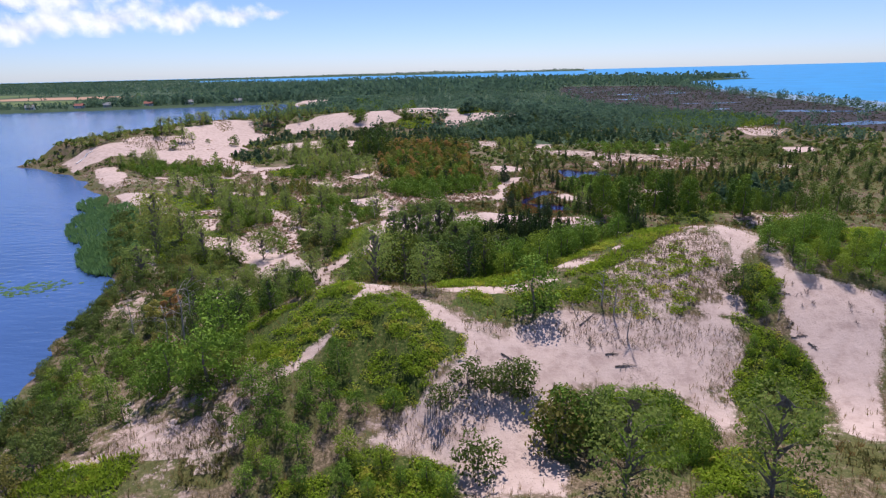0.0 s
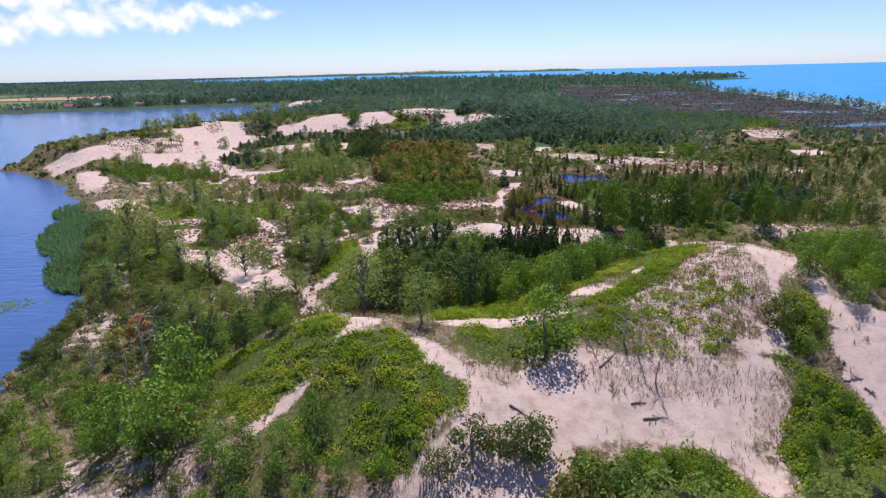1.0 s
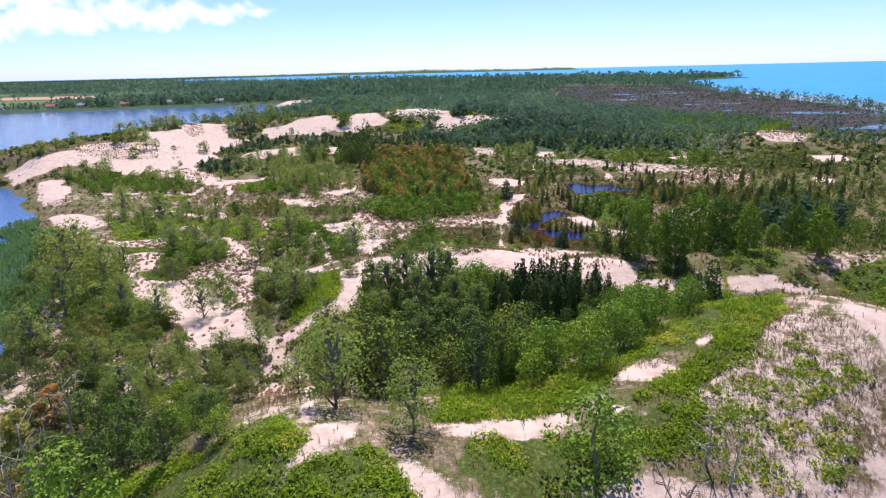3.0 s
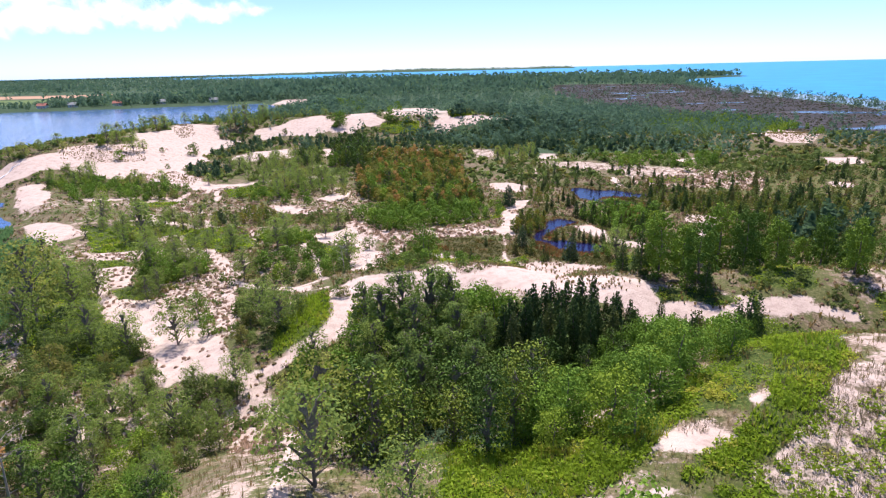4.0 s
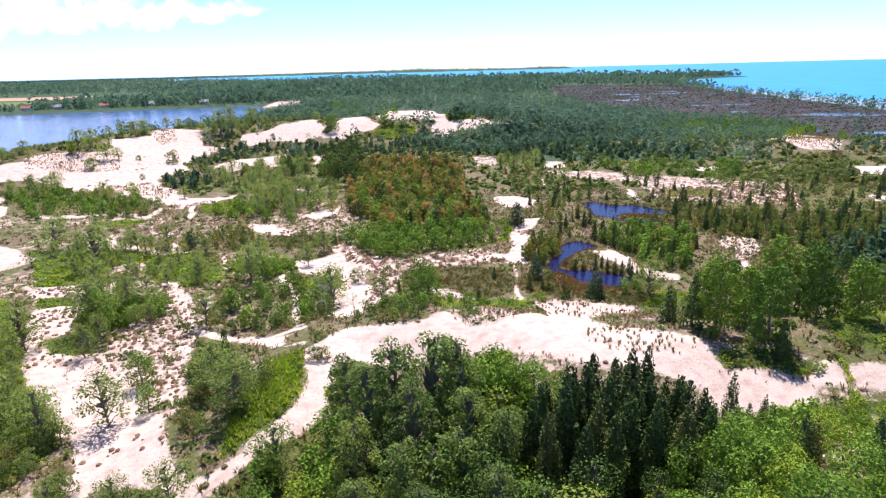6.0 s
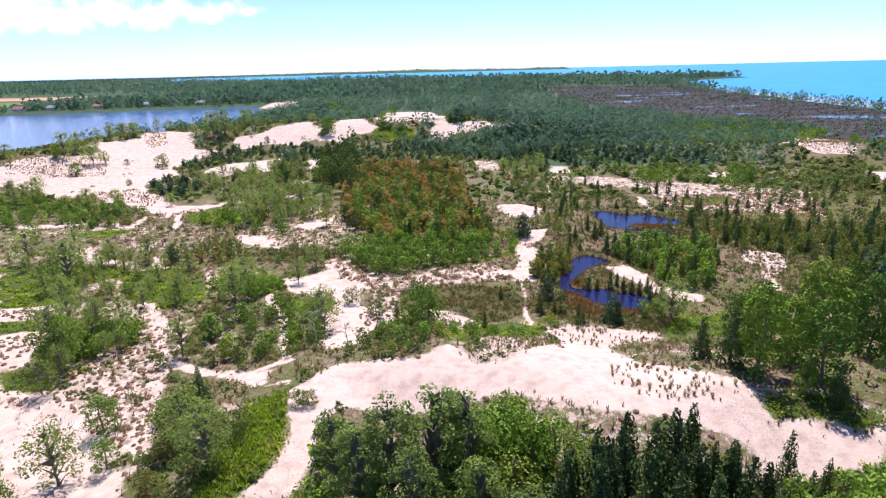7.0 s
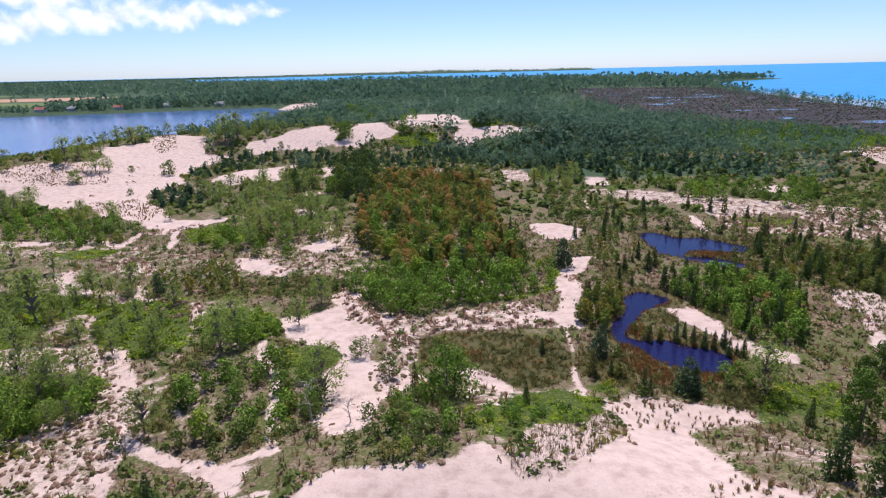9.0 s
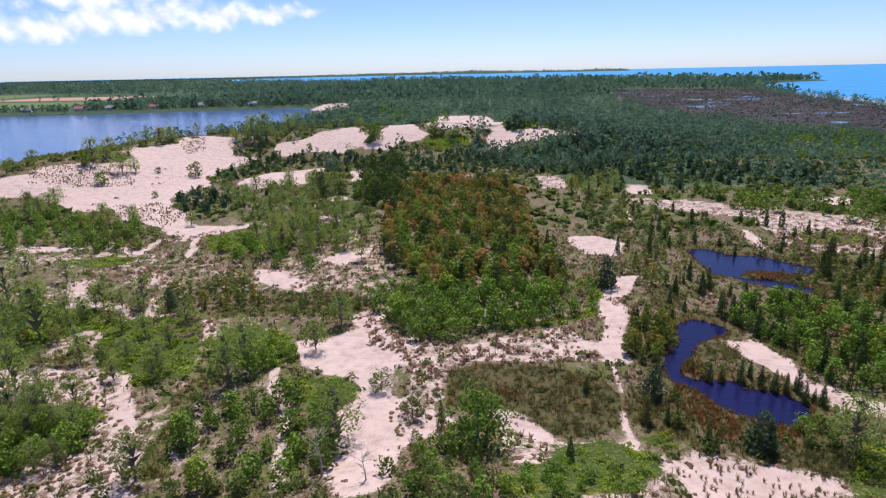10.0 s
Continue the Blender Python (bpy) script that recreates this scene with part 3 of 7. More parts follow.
BRUSH_PLAN.append([(-127.7, 398.7), (-200.7, 728.7), (-157.9, 663.6), (-100.3, 387.7), (-116.4, 379.2)])
BRUSH_PLAN.append([(43.4, 70), (45, 70.1), (44.6, 66), (42.9, 65.8)])
BRUSH_PLAN.append([(47.4, 65.6), (49.9, 66), (49.6, 63.3), (47.3, 62.9)])
BRUSH_PLAN.append([(40.2, 65.7), (41.8, 63.6), (41.7, 60.7), (40, 62.4)])
BRUSH_PLAN.append([(15.8, 61.8), (20.5, 62.1), (20.6, 59.8), (15.9, 59.3)])
BRUSH_PLAN.append([(-129.3, 382.2), (-111.1, 383.6), (-105.6, 376.6), (-107.9, 368.8), (-118.3, 363.3), (-125.1, 371.1)])
VINE_PLAN = []
VINE_PLAN.append([(-54.1, 270.1), (-51.3, 280.2), (-41, 283.9), (-36.9, 271.4), (-44.8, 267.9)])
VINE_PLAN.append([(48.9, 284.3), (52.7, 291.5), (58.1, 284.5), (58.8, 278.8), (47.7, 278.4)])
VINE_PLAN.append([(72.7, 241.2), (79.3, 243.7), (89.4, 242.7), (88.9, 236.7), (79.9, 232.9), (70.4, 231.5)])
VINE_PLAN.append([(28.6, 287.1), (40.9, 285.9), (44.7, 279.9), (31, 280.6)])
VINE_PLAN.append([(-73.4, 237.1), (-70.4, 242.1), (-61.9, 243.7), (-54.3, 239.1), (-48.9, 227.3), (-59.1, 225.4), (-68.4, 228)])
VINE_PLAN.append([(-2.1, 141.9), (0.2, 148), (5.4, 153.3), (8.9, 153), (13.8, 151.4), (11.1, 144), (-2.1, 140.5)])
VINE_PLAN.append([(-5.6, 186.3), (0.9, 188.7), (10.3, 189.9), (14.7, 194.2), (17.6, 204.8), (19.1, 206.4), (16.9, 195.5), (14.7, 191), (10.9, 187.9), (0.8, 185.9)])
VINE_PLAN.append([(-89.8, 190.6), (-80.4, 192.3), (-73.7, 192), (-70, 191.1), (-67.4, 185.4), (-70.8, 183.2), (-73.7, 180.6), (-80.1, 178.9)])
VINE_PLAN.append([(-51.5, 166.8), (-53.6, 170.9), (-52.5, 173.3), (-51.6, 176.3), (-47, 177.8), (-44.9, 171.8), (-44.9, 168.5), (-47.6, 167.7), (-48.6, 165.2)])
VINE_PLAN.append([(-63.2, 159), (-59.4, 159.7), (-55, 160.9), (-50.7, 161.1), (-48.7, 158.6), (-50.1, 155.9), (-52.4, 155.2), (-51.5, 152.1), (-55, 149.2)])
VINE_PLAN.append([(-46.6, 179.7), (-45.6, 184.9), (-41.4, 186.4), (-35.8, 184), (-32.3, 179.1), (-30.7, 172.8), (-33.9, 171.1), (-40.8, 173.8)])
VINE_PLAN.append([(-98.5, 220.7), (-90.5, 225.1), (-82.5, 221), (-86.4, 214.7), (-92.5, 214.3)])
VINE_PLAN.append([(-30.9, 169.5), (-26.1, 169.4), (-21.4, 169.3), (-19.2, 166.3), (-21.3, 162.3), (-26.9, 162)])
VINE_PLAN.append([(13.2, 158.4), (17.6, 158.6), (18.1, 155.2), (15.5, 155.5)])
VINE_PLAN.append([(33.1, 151.2), (36.8, 154.6), (39.9, 156), (35.3, 148.7), (32.1, 148.5)])
VINE_PLAN.append([(-97.9, 194.4), (-72.3, 192.6), (-67.3, 185.5), (-72.7, 182.3), (-71.9, 169.9), (-80.5, 169.1)])
VINE_PLAN.append([(-76.2, 163.1), (-70.2, 162.8), (-65.4, 158.3), (-72.6, 157.8)])
VINE_PLAN.append([(-63.1, 144.1), (-57.1, 144.5), (-53.2, 139.4), (-59.5, 138.9)])
VINE_PLAN.append([(-61.6, 149.2), (-64.3, 159.1), (-59.1, 161.4), (-49.6, 157.7), (-51.4, 152.1), (-53.8, 147.2), (-59, 146.4)])
VINE_PLAN.append([(0.2, 139.2), (4.4, 155.2), (10.1, 157.3), (16.9, 154.2), (14.2, 149.5), (9.1, 150), (3.9, 139.4), (1.6, 137.6)])
VINE_PLAN.append([(30.7, 124.5), (36.2, 124.5), (40.3, 123.2), (43.2, 119.9), (40.8, 118.7), (36, 120.1), (32.2, 120.4)])
VINE_PLAN.append([(37.5, 157.2), (46.6, 157.6), (43.1, 150.3), (35.2, 150.5)])
VINE_PLAN.append([(24.3, 111.3), (33.8, 114.9), (49.4, 115.5), (38.4, 91), (35.5, 87.1), (32.1, 86.6), (25, 82.3), (22.6, 78.8), (19.7, 80), (15, 78.2), (12.6, 76.9), (-9.5, 83.9), (-0.4, 84.3), (4.3, 85.1), (10.3, 82.1), (17.6, 84.3), (24.6, 89.6), (47.4, 113.3)])
VINE_PLAN.append([(-92.5, 160.4), (-81.4, 162), (-65.7, 142.9), (-56.2, 129.4), (-46.5, 120.9), (-44.8, 113), (-47, 109.3), (-58.4, 112.5)])
VINE_PLAN.append([(-68.9, 187.9), (-52.8, 191.2), (-45.2, 175.7), (-50.7, 169), (-59.4, 171.9)])
VINE_PLAN.append([(-63.8, 144.1), (-59.3, 146.2), (-55.6, 142.7), (-59.1, 140)])
VINE_PLAN.append([(-39.2, 70.4), (-40.5, 79.3), (-39, 82.2), (-26.5, 72.1), (-19, 70.3), (-14.3, 72.1), (-11.4, 68), (-11.5, 64), (-13.3, 60.4), (-13.4, 59.2)])
VINE_PLAN.append([(-13.8, 58.9), (-12.4, 62.7), (-10.7, 64.9), (-6.8, 66.5), (-4, 66), (-2.5, 61.7), (2, 59.4), (1.4, 56.6), (-2.4, 53.9), (-3.5, 51.4), (-6.3, 50.5), (-11.4, 51.3), (-14.3, 54.4)])
VINE_PLAN.append([(0.2, 69.4), (4.4, 68.5), (10.2, 68.8), (13.4, 70.9), (19.4, 71.5), (19.7, 66.8), (14.2, 67.4), (9.6, 64), (4, 61.7), (0.1, 64.8)])
VINE_PLAN.append([(32.2, 65.7), (36.9, 65.8), (39.7, 61.9), (40.4, 58.2), (39.8, 53.8), (35.6, 48), (31.3, 46.2), (28.8, 49.5), (30.3, 55.1), (33.6, 59.8), (35.6, 62.9)])
VINE_PLAN.append([(15.5, 54.6), (21, 54.9), (24.7, 53.2), (25.7, 48.8), (22.7, 44.5), (18.5, 42.8), (14.3, 45.2), (12.3, 47.7)])
VINE_PLAN.append([(22.6, 45.5), (27.6, 46.2), (27.8, 40.3), (28.6, 37.9), (19.1, 38.4)])
VINE_PLAN.append([(-8.5, 45.3), (-0.2, 44.9), (0.8, 40.7), (-17.1, 40.8), (-12.2, 42.9)])
VINE_PLAN.append([(-34.2, 76.2), (-24.6, 68.2), (-16.7, 67.2), (-12.6, 63.8), (-14.6, 59.3), (-17.3, 56.9), (-19.7, 56.5)])
VINE_PLAN.append([(64.7, 120.5), (75.4, 124.8), (85.8, 121.7), (60.5, 77.4), (57, 72.1), (49.9, 75), (46.6, 78.8)])
VINE_PLAN.append([(49.8, 132), (64.5, 143), (60.1, 127.4), (56.4, 122.3), (48.5, 123.6)])
VINE_PLAN.append([(39.3, 74.6), (42, 73.6), (42.4, 69.3), (39.7, 65.8), (36.9, 66.6), (37.3, 70.6)])
TURF_PLAN = []
TURF_PLAN.append([(-32.5, 388.5), (-21.8, 396.5), (-10.4, 398.9), (-10.1, 382.9), (-23.3, 375.2), (-32.7, 376.3)])
TURF_PLAN.append([(7.2, 416.6), (29, 555.2), (23.1, 410), (9.8, 406.7)])
TURF_PLAN.append([(-24.1, 128.4), (-21.9, 130), (-19.2, 128.9), (-18.2, 124.3), (-18, 120), (-18.6, 115.5), (-21.1, 113.6), (-24.3, 114.1), (-24.8, 118.4), (-23.3, 120.5)])
TURF_PLAN.append([(-24.6, 119.3), (-23.1, 126.5), (-19.4, 130.7), (-17.4, 119.7), (-21.3, 111.9), (-23.7, 110.1)])
TURF_PLAN.append([(-1.5, 71.8), (-0.4, 82.7), (6.2, 80.4), (11.5, 77.6), (15.7, 80.8), (17.6, 79.1), (11.2, 73.6), (7.2, 71.7), (2.6, 71.4)])
TURF_PLAN.append([(14.4, 72.4), (20.6, 76.4), (25.9, 81.4), (47.2, 122.3), (34.2, 84), (27.2, 77.9), (23.2, 74.8), (18.4, 73.5)])
TURF_PLAN.append([(-42.6, 46.1), (-34.7, 46), (-29.4, 47.8), (-29.7, 46.8), (-29.4, 41.1), (-38.6, 42.2)])
WET_PLAN = []
WET_PLAN.append([(-8.4, 172.4), (-3.7, 174.5), (2.7, 174.4), (8, 172.9), (12.2, 170.4), (14.3, 166.5), (13, 160.6), (9.8, 157.7), (5.9, 157.1), (3.6, 159.2), (-0.2, 162.7), (-3.7, 164.2), (-7.9, 163.4)])
WET_PLAN.append([(29.6, 181), (33.2, 182.8), (33.6, 177.5), (31.8, 175.2), (29, 176.1)])
WET_PLAN.append([(21.7, 159.6), (26, 156.2), (30.9, 157.8), (36.3, 157.7), (33.8, 151.8), (28.8, 153.4), (23.6, 154.7)])
WET_PLAN.append([(15.3, 167.8), (20.8, 167.1), (21.5, 160.7), (20.6, 156.3), (16.5, 158.9), (13.9, 161.7)])
WET_PLAN.append([(39.4, 181.9), (44.2, 180.2), (42.4, 172.5), (40.3, 174.1), (38.9, 177.5)])
WET_PLAN.append([(28.3, 205.9), (33.3, 204.9), (31.4, 195.6), (25.5, 195.1)])
OLIVE_PLAN = []
OLIVE_PLAN.append([(-55.6, 191.4), (-43.7, 201.1), (-30.7, 201.9), (-23.5, 197.8), (-24.2, 191.2), (-32.1, 190.9), (-44.7, 189.8)])
OLIVE_PLAN.append([(-43.2, 163.9), (-42.4, 173.7), (-37.9, 167.2), (-40.4, 164.2), (-39.1, 158.8), (-38.5, 153.5), (-35, 148.1), (-38.9, 147.9), (-41.1, 152.3), (-40.7, 156.5)])
OLIVE_PLAN.append([(24.4, 162.2), (31.8, 158), (37.4, 155.8), (36.1, 150.4), (25.7, 153.4)])
OLIVE_PLAN.append([(-20.5, 109.8), (-17, 111.9), (-12.8, 116.3), (-10.1, 107.7), (-12.8, 102), (-11.4, 84), (-13.7, 84.3), (-18.3, 98.6), (-21.2, 102.8), (-22.3, 107.2)])
OLIVE_PLAN.append([(35.9, 47.7), (38.3, 44), (34.8, 39.2), (33.3, 41.7)])
OLIVE_PLAN.append([(-25.3, 43), (-25, 47.5), (-22.3, 49.1), (-20.4, 46.9), (-20.4, 42), (-23.2, 41.7)])
OLIVE_PLAN.append([(60.5, 226.6), (90.1, 211.4), (120.8, 206.3), (87.9, 162.5), (61.9, 164.2), (64, 192.1), (51.6, 200.5)])
OLIVE_PLAN.append([(148.4, 296.4), (168.1, 297.5), (145.2, 261.7), (128.5, 262.6)])
OLIVE_PLAN.append([(126.2, 258.7), (146.2, 261.3), (155.4, 252.1), (140.7, 232.5), (119.5, 247.5)])
RUSTY_PLAN = []
RUSTY_PLAN.append([(21.8, 170.2), (24.8, 170.1), (25.2, 165.6), (26.7, 162.5), (27.1, 160), (24.5, 157.1), (22, 158.4), (21.9, 161.8), (20.6, 164.2)])
RUSTY_PLAN.append([(25.8, 177.8), (27.6, 176.5), (27, 172.6), (24.2, 173)])
RUSTY_PLAN.append([(28.3, 161.6), (35, 160.8), (35.2, 159), (27.3, 157.9)])
RUSTY_PLAN.append([(48.9, 215.1), (55.3, 216.9), (59.8, 212.7), (56.4, 210.1), (49.6, 211.6)])
RUSTY_PLAN.append([(-1.5, 167.9), (1.2, 168.5), (1.4, 165.3), (-1.2, 164.9)])
TUSS_PLAN = []
TUSS_PLAN.append([(12.8, 156.7), (14.8, 155.2), (17.4, 154), (19.7, 155.3), (22.7, 154.1), (25.9, 153.3), (31.2, 152.6), (33.1, 151.2), (31.6, 148.5), (17.9, 147.2), (16.4, 150.7), (14.3, 153.3)])
TUSS_PLAN.append([(20.5, 136.8), (26.4, 130.4), (31.8, 125.5), (31.1, 122.9), (25.9, 122.2), (20.5, 123.6), (17.1, 126.2)])
TUSS_PLAN.append([(30, 124.5), (36.2, 124.5), (40.3, 123.2), (43.2, 119.9), (40.4, 118.1), (35.8, 119.6), (30.2, 120)])
TUSS_PLAN.append([(-166.3, 299), (-159.8, 308.4), (-148.8, 315.2), (-138.4, 320.4), (-129.9, 301.3), (-139.5, 291), (-147.1, 287.4), (-157.2, 285.2)])
TUSS_PLAN.append([(-143.4, 363.7), (-202.7, 518.3), (-130.3, 360.5), (-134.5, 349.3)])
TUSS_PLAN.append([(-123, 275.7), (-107.9, 276.4), (-88.9, 263.5), (-89.8, 250.2), (-106.2, 255.6)])
TUSS_PLAN.append([(189.1, 370.8), (205.3, 375.9), (209.9, 355.7), (167.3, 298.8), (155, 302.3), (154.3, 313.5)])
POND_PLAN = []
POND_PLAN.append([(21.4, 173.7), (23.6, 178.7), (27, 184.4), (28.4, 190.3), (32.1, 191.9), (36.2, 188.3), (34.3, 185.2), (30.9, 183.5), (28.2, 180.3), (25.7, 177.1), (24.2, 174.2), (25.4, 172), (29.9, 172.1), (31.1, 169.8), (34.8, 168.6), (37, 166), (35.7, 162.1), (32.7, 161.2), (28.6, 162.1), (27.1, 163.3), (25.6, 166.4), (24.4, 169.1), (22, 170.7)])
POND_PLAN.append([(43, 230.8), (48.1, 231.7), (51.1, 226.6), (57.2, 226.6), (61.6, 220.9), (65.1, 218.7), (64.6, 214.5), (58.2, 213.8), (51.3, 215.4), (46.6, 212.1), (42.7, 213.3), (42.9, 220.4)])
POND_PLAN.append([(46.6, 212.1), (52.8, 211.5), (55.9, 209), (59.8, 205.5), (57.6, 203.2), (52.2, 205.7), (47.4, 208.9)])
POND_PLAN.append([(41.3, 185.1), (44.1, 184.8), (44.2, 182.9), (41.7, 183.2)])
STALK_PLAN = []
STALK_PLAN.append([(2.2, 137.2), (8.4, 145), (16.4, 152.2), (11, 137.2), (5.3, 132.1), (2, 132.9)])
STALK_PLAN.append([(26.5, 81.6), (29.4, 82.2), (32.5, 85.4), (35.4, 86.9), (29.8, 79.5), (26.4, 78.3), (25.4, 79.1)])
STALK_PLAN.append([(17.1, 78.7), (19.7, 79.2), (20.3, 77.8), (18.3, 77.2), (17, 77.5)])
STALK_PLAN.append([(18.8, 72.1), (26.4, 77.7), (32.2, 78.8), (35.5, 74.7), (31.6, 68.6), (27.5, 65.2), (22.5, 64.5), (18.2, 66.3)])
STALK_PLAN.append([(23.9, 77.2), (34.2, 84), (39.1, 80.1), (36.9, 72.9), (31.6, 66.8), (32.3, 70.6), (31.3, 76)])
STALK_PLAN.append([(20.5, 64.5), (27.4, 64.7), (35.6, 62.9), (31.2, 55.9), (27.4, 55.6), (27.4, 59.1), (20.6, 59.8), (12.9, 60.1), (12.2, 63.4)])
STALK_PLAN.append([(-5.7, 50.4), (-2.3, 51.6), (1.8, 55.2), (3.9, 51.8), (3.1, 48.1), (-0.2, 45.6), (-6.5, 46.2)])
STALK_PLAN.append([(0.1, 62.2), (4, 61.2), (9.4, 63), (9.8, 61.3), (3.2, 59.6)])
STALK_PLAN.append([(-28.4, 47.5), (-26.8, 50.4), (-21, 52.4), (-19.7, 48.1), (-20.1, 42.6), (-22.7, 42.8)])
STALK_PLAN.append([(-37.2, 45.6), (-33.4, 48.5), (-33.7, 53.5), (-26.9, 50.8), (-29.7, 47.8), (-32.2, 46.4)])
THIN_PLAN = []
THIN_PLAN.append([(18.8, 72.1), (26.4, 77.7), (32.2, 78.8), (35.5, 74.7), (31.6, 68.6), (27.5, 65.2), (22.5, 64.5), (18.2, 66.3)])
THIN_PLAN.append([(24.8, 77), (29, 78.3), (26.2, 74.3), (23.6, 74.5)])
BANK_PLAN = []
BANK_PLAN.append([(-29, 47.7), (-26.9, 50.8), (-21.2, 53.3), (-19.7, 52.2), (-20.1, 49.5), (-24.2, 46.7), (-26.2, 45.1)])
BANK_PLAN.append([(-40.8, 45.5), (-37.8, 45.7), (-34.1, 47.7), (-33.1, 51.1), (-30.9, 48.1), (-25.3, 45.5), (-29.1, 45.6), (-34.6, 45.7)])
PATHS = []
PATHS.append([(14.6, 173, 0.32), (14.3, 167.8, 0.32), (13.8, 164, 0.32), (13.3, 160.1, 0.32), (13.5, 157.1, 0.32)])
PATHS.append([(34.9, 250.5, 0.35), (37.1, 258.4, 0.35), (38.3, 267, 0.35)])
PATHS.append([(-77, 240, 0.8), (-74, 230.8, 0.8), (-72, 224, 0.8), (-73.2, 230.6, 0.8)])
PATHS.append([(-91.7, 230.4, 1.0), (-85, 226.4, 1.0), (-85.6, 231.5, 1.0), (-85.7, 237.9, 1.0), (-79, 238, 1.0)])
PATHS.append([(5.7, 155.7, 0.8), (9.5, 156, 0.8), (13.4, 156.7, 0.8)])
PATHS.append([(-27.5, 378.2, 0.6), (-25.4, 387, 0.6), (-21.7, 395.1, 0.6)])
PATHS.append([(-40.4, 184.8, 0.7), (-35.2, 178.6, 0.7), (-30.9, 166.2, 0.7), (-26.7, 159, 0.7), (-25.7, 152.8, 0.7), (-21.9, 141.1, 0.7)])
PATHS.append([(-40.3, 146.1, 0.7), (-34.4, 143, 0.7), (-27.2, 140.3, 0.7), (-23, 142, 0.7)])
PATHS.append([(-14, 84.4, 0.6), (-16.5, 92.9, 0.6), (-18.3, 98.6, 0.6), (-20, 100.3, 0.6), (-22.5, 102.8, 0.6), (-24.4, 106, 0.6)])
PATHS.append([(-24.3, 107.1, 0.7), (-22, 108.8, 0.7), (-19.3, 112.7, 0.7), (-16.5, 118.2, 0.7)])
PATHS.append([(-64.8, 198, 0.8), (-54.2, 171.5, 0.8), (-45.2, 155.2, 0.8), (-39.4, 140.6, 0.8), (-34.7, 125.5, 0.8)])
PATHS.append([(-38.8, 144.4, 0.5), (-32.2, 142.7, 0.5), (-24.2, 134.8, 0.5), (-20, 133.1, 0.5)])
PATHS.append([(-13.2, 60, 0.5), (-12, 62.3, 0.5), (-10.7, 64.8, 0.5), (-10, 68.4, 0.5)])
PATHS.append([(-11.6, 70.2, 0.5), (-16.7, 91.4, 0.5), (-20.1, 100, 0.5)])
PATHS.append([(-12.8, 60.3, 0.5), (-12.4, 62.4, 0.5), (-10.7, 64.9, 0.5)])
PATHS.append([(-18.1, 55.1, 0.7), (-16.2, 57.6, 0.7), (-14.6, 59.3, 0.7), (-13.6, 61.4, 0.7)])
PATHS.append([(-37.2, 57.8, 0.6), (-32.1, 51, 0.6), (-29.4, 48.2, 0.6), (-32.3, 46.5, 0.6), (-37.2, 45.6, 0.6), (-41.7, 45.8, 0.6)])
PATHS.append([(-1.3, 70.6, 0.4), (4.5, 68.9, 0.4), (9.8, 71, 0.4), (14.3, 71.9, 0.4)])


# ---- planting: kind, gap between plants, least and greatest size, outline ----
PLANTING = []
PLANTING.append(("light", 6.0, 0.5, 0.9, [(-105.4, 386.1), (-147.8, 545.1), (-137.1, 570.2), (-80.3, 473.4), (-63.1, 396), (-71.5, 400.9), (-86.5, 390.3), (-95.9, 383.1)]))
PLANTING.append(("light", 4.5, 0.7, 1.2, [(-153.2, 267.6), (-145.1, 271.4), (-138.2, 272), (-125.4, 259.2), (-130.7, 252.4), (-141.3, 252.8)]))
PLANTING.append(("lush", 3.0, 0.5, 0.9, [(-145, 256.9), (-136.8, 260), (-123.8, 256.5), (-106.9, 251.6), (-95.9, 249.6), (-87.1, 239.4), (-87.8, 230.2), (-98.6, 227.1), (-118.9, 225.8)]))
PLANTING.append(("light", 5, 0.7, 1.1, [(-117.9, 258.4), (-107.7, 264.4), (-95.3, 246.1), (-108, 246)]))
PLANTING.append(("willow", 3, 0.6, 1.2, [(-107.3, 239.8), (-97.4, 241.3), (-87.8, 230.2), (-98.6, 227.1)]))
PLANTING.append(("pinewood", 3.2, 0.4, 0.65, [(-111.5, 326.8), (-108.7, 349.2), (-110.9, 361.9), (-79.4, 362.8), (-58, 360.4), (-52.9, 334.3), (-71.6, 333.6), (-98.4, 335.3), (-99.7, 310.5)]))
PLANTING.append(("pinewood", 3.2, 0.45, 0.8, [(-103.9, 280.8), (-102.9, 290.4), (-92.5, 291.6), (-81.7, 269.7), (-82.8, 259.8), (-95.7, 268.4)]))
PLANTING.append(("light", 5, 0.7, 1.2, [(-86.2, 279.2), (-86.9, 300.2), (-72.1, 305.6), (-60.3, 317), (-43.2, 254.7), (-50.1, 245.6), (-68.1, 248.5)]))
PLANTING.append(("dark", 5.0, 0.6, 0.9, [(-65, 310.4), (-58.4, 318.4), (-48.6, 285.1), (-54.2, 277.9)]))
PLANTING.append(("dark", 3.6, 0.8, 1.2, [(-43.7, 289.1), (-49.7, 330), (-41.1, 349.9), (-31.1, 309.2), (-32, 274.8), (-39.3, 275.9)]))
PLANTING.append(("pinewood", 3.6, 0.4, 0.7, [(-42.4, 358.7), (-23.1, 374.1), (-4.6, 380.4), (8.6, 376.4), (35.2, 380.1), (51.7, 384.5), (60.3, 375.2), (47.5, 316.4), (29.6, 335.8), (6.6, 327.9), (-24.2, 325.3), (-35.3, 325.3)]))
PLANTING.append(("lush", 3.4, 0.5, 0.9, [(-69.2, 233.2), (-63.1, 239.5), (-54.6, 240.6), (-47.5, 246.7), (-41.4, 246.8), (-35.5, 221.9), (-41.1, 214.8), (-49.3, 217), (-58.1, 220.1)]))
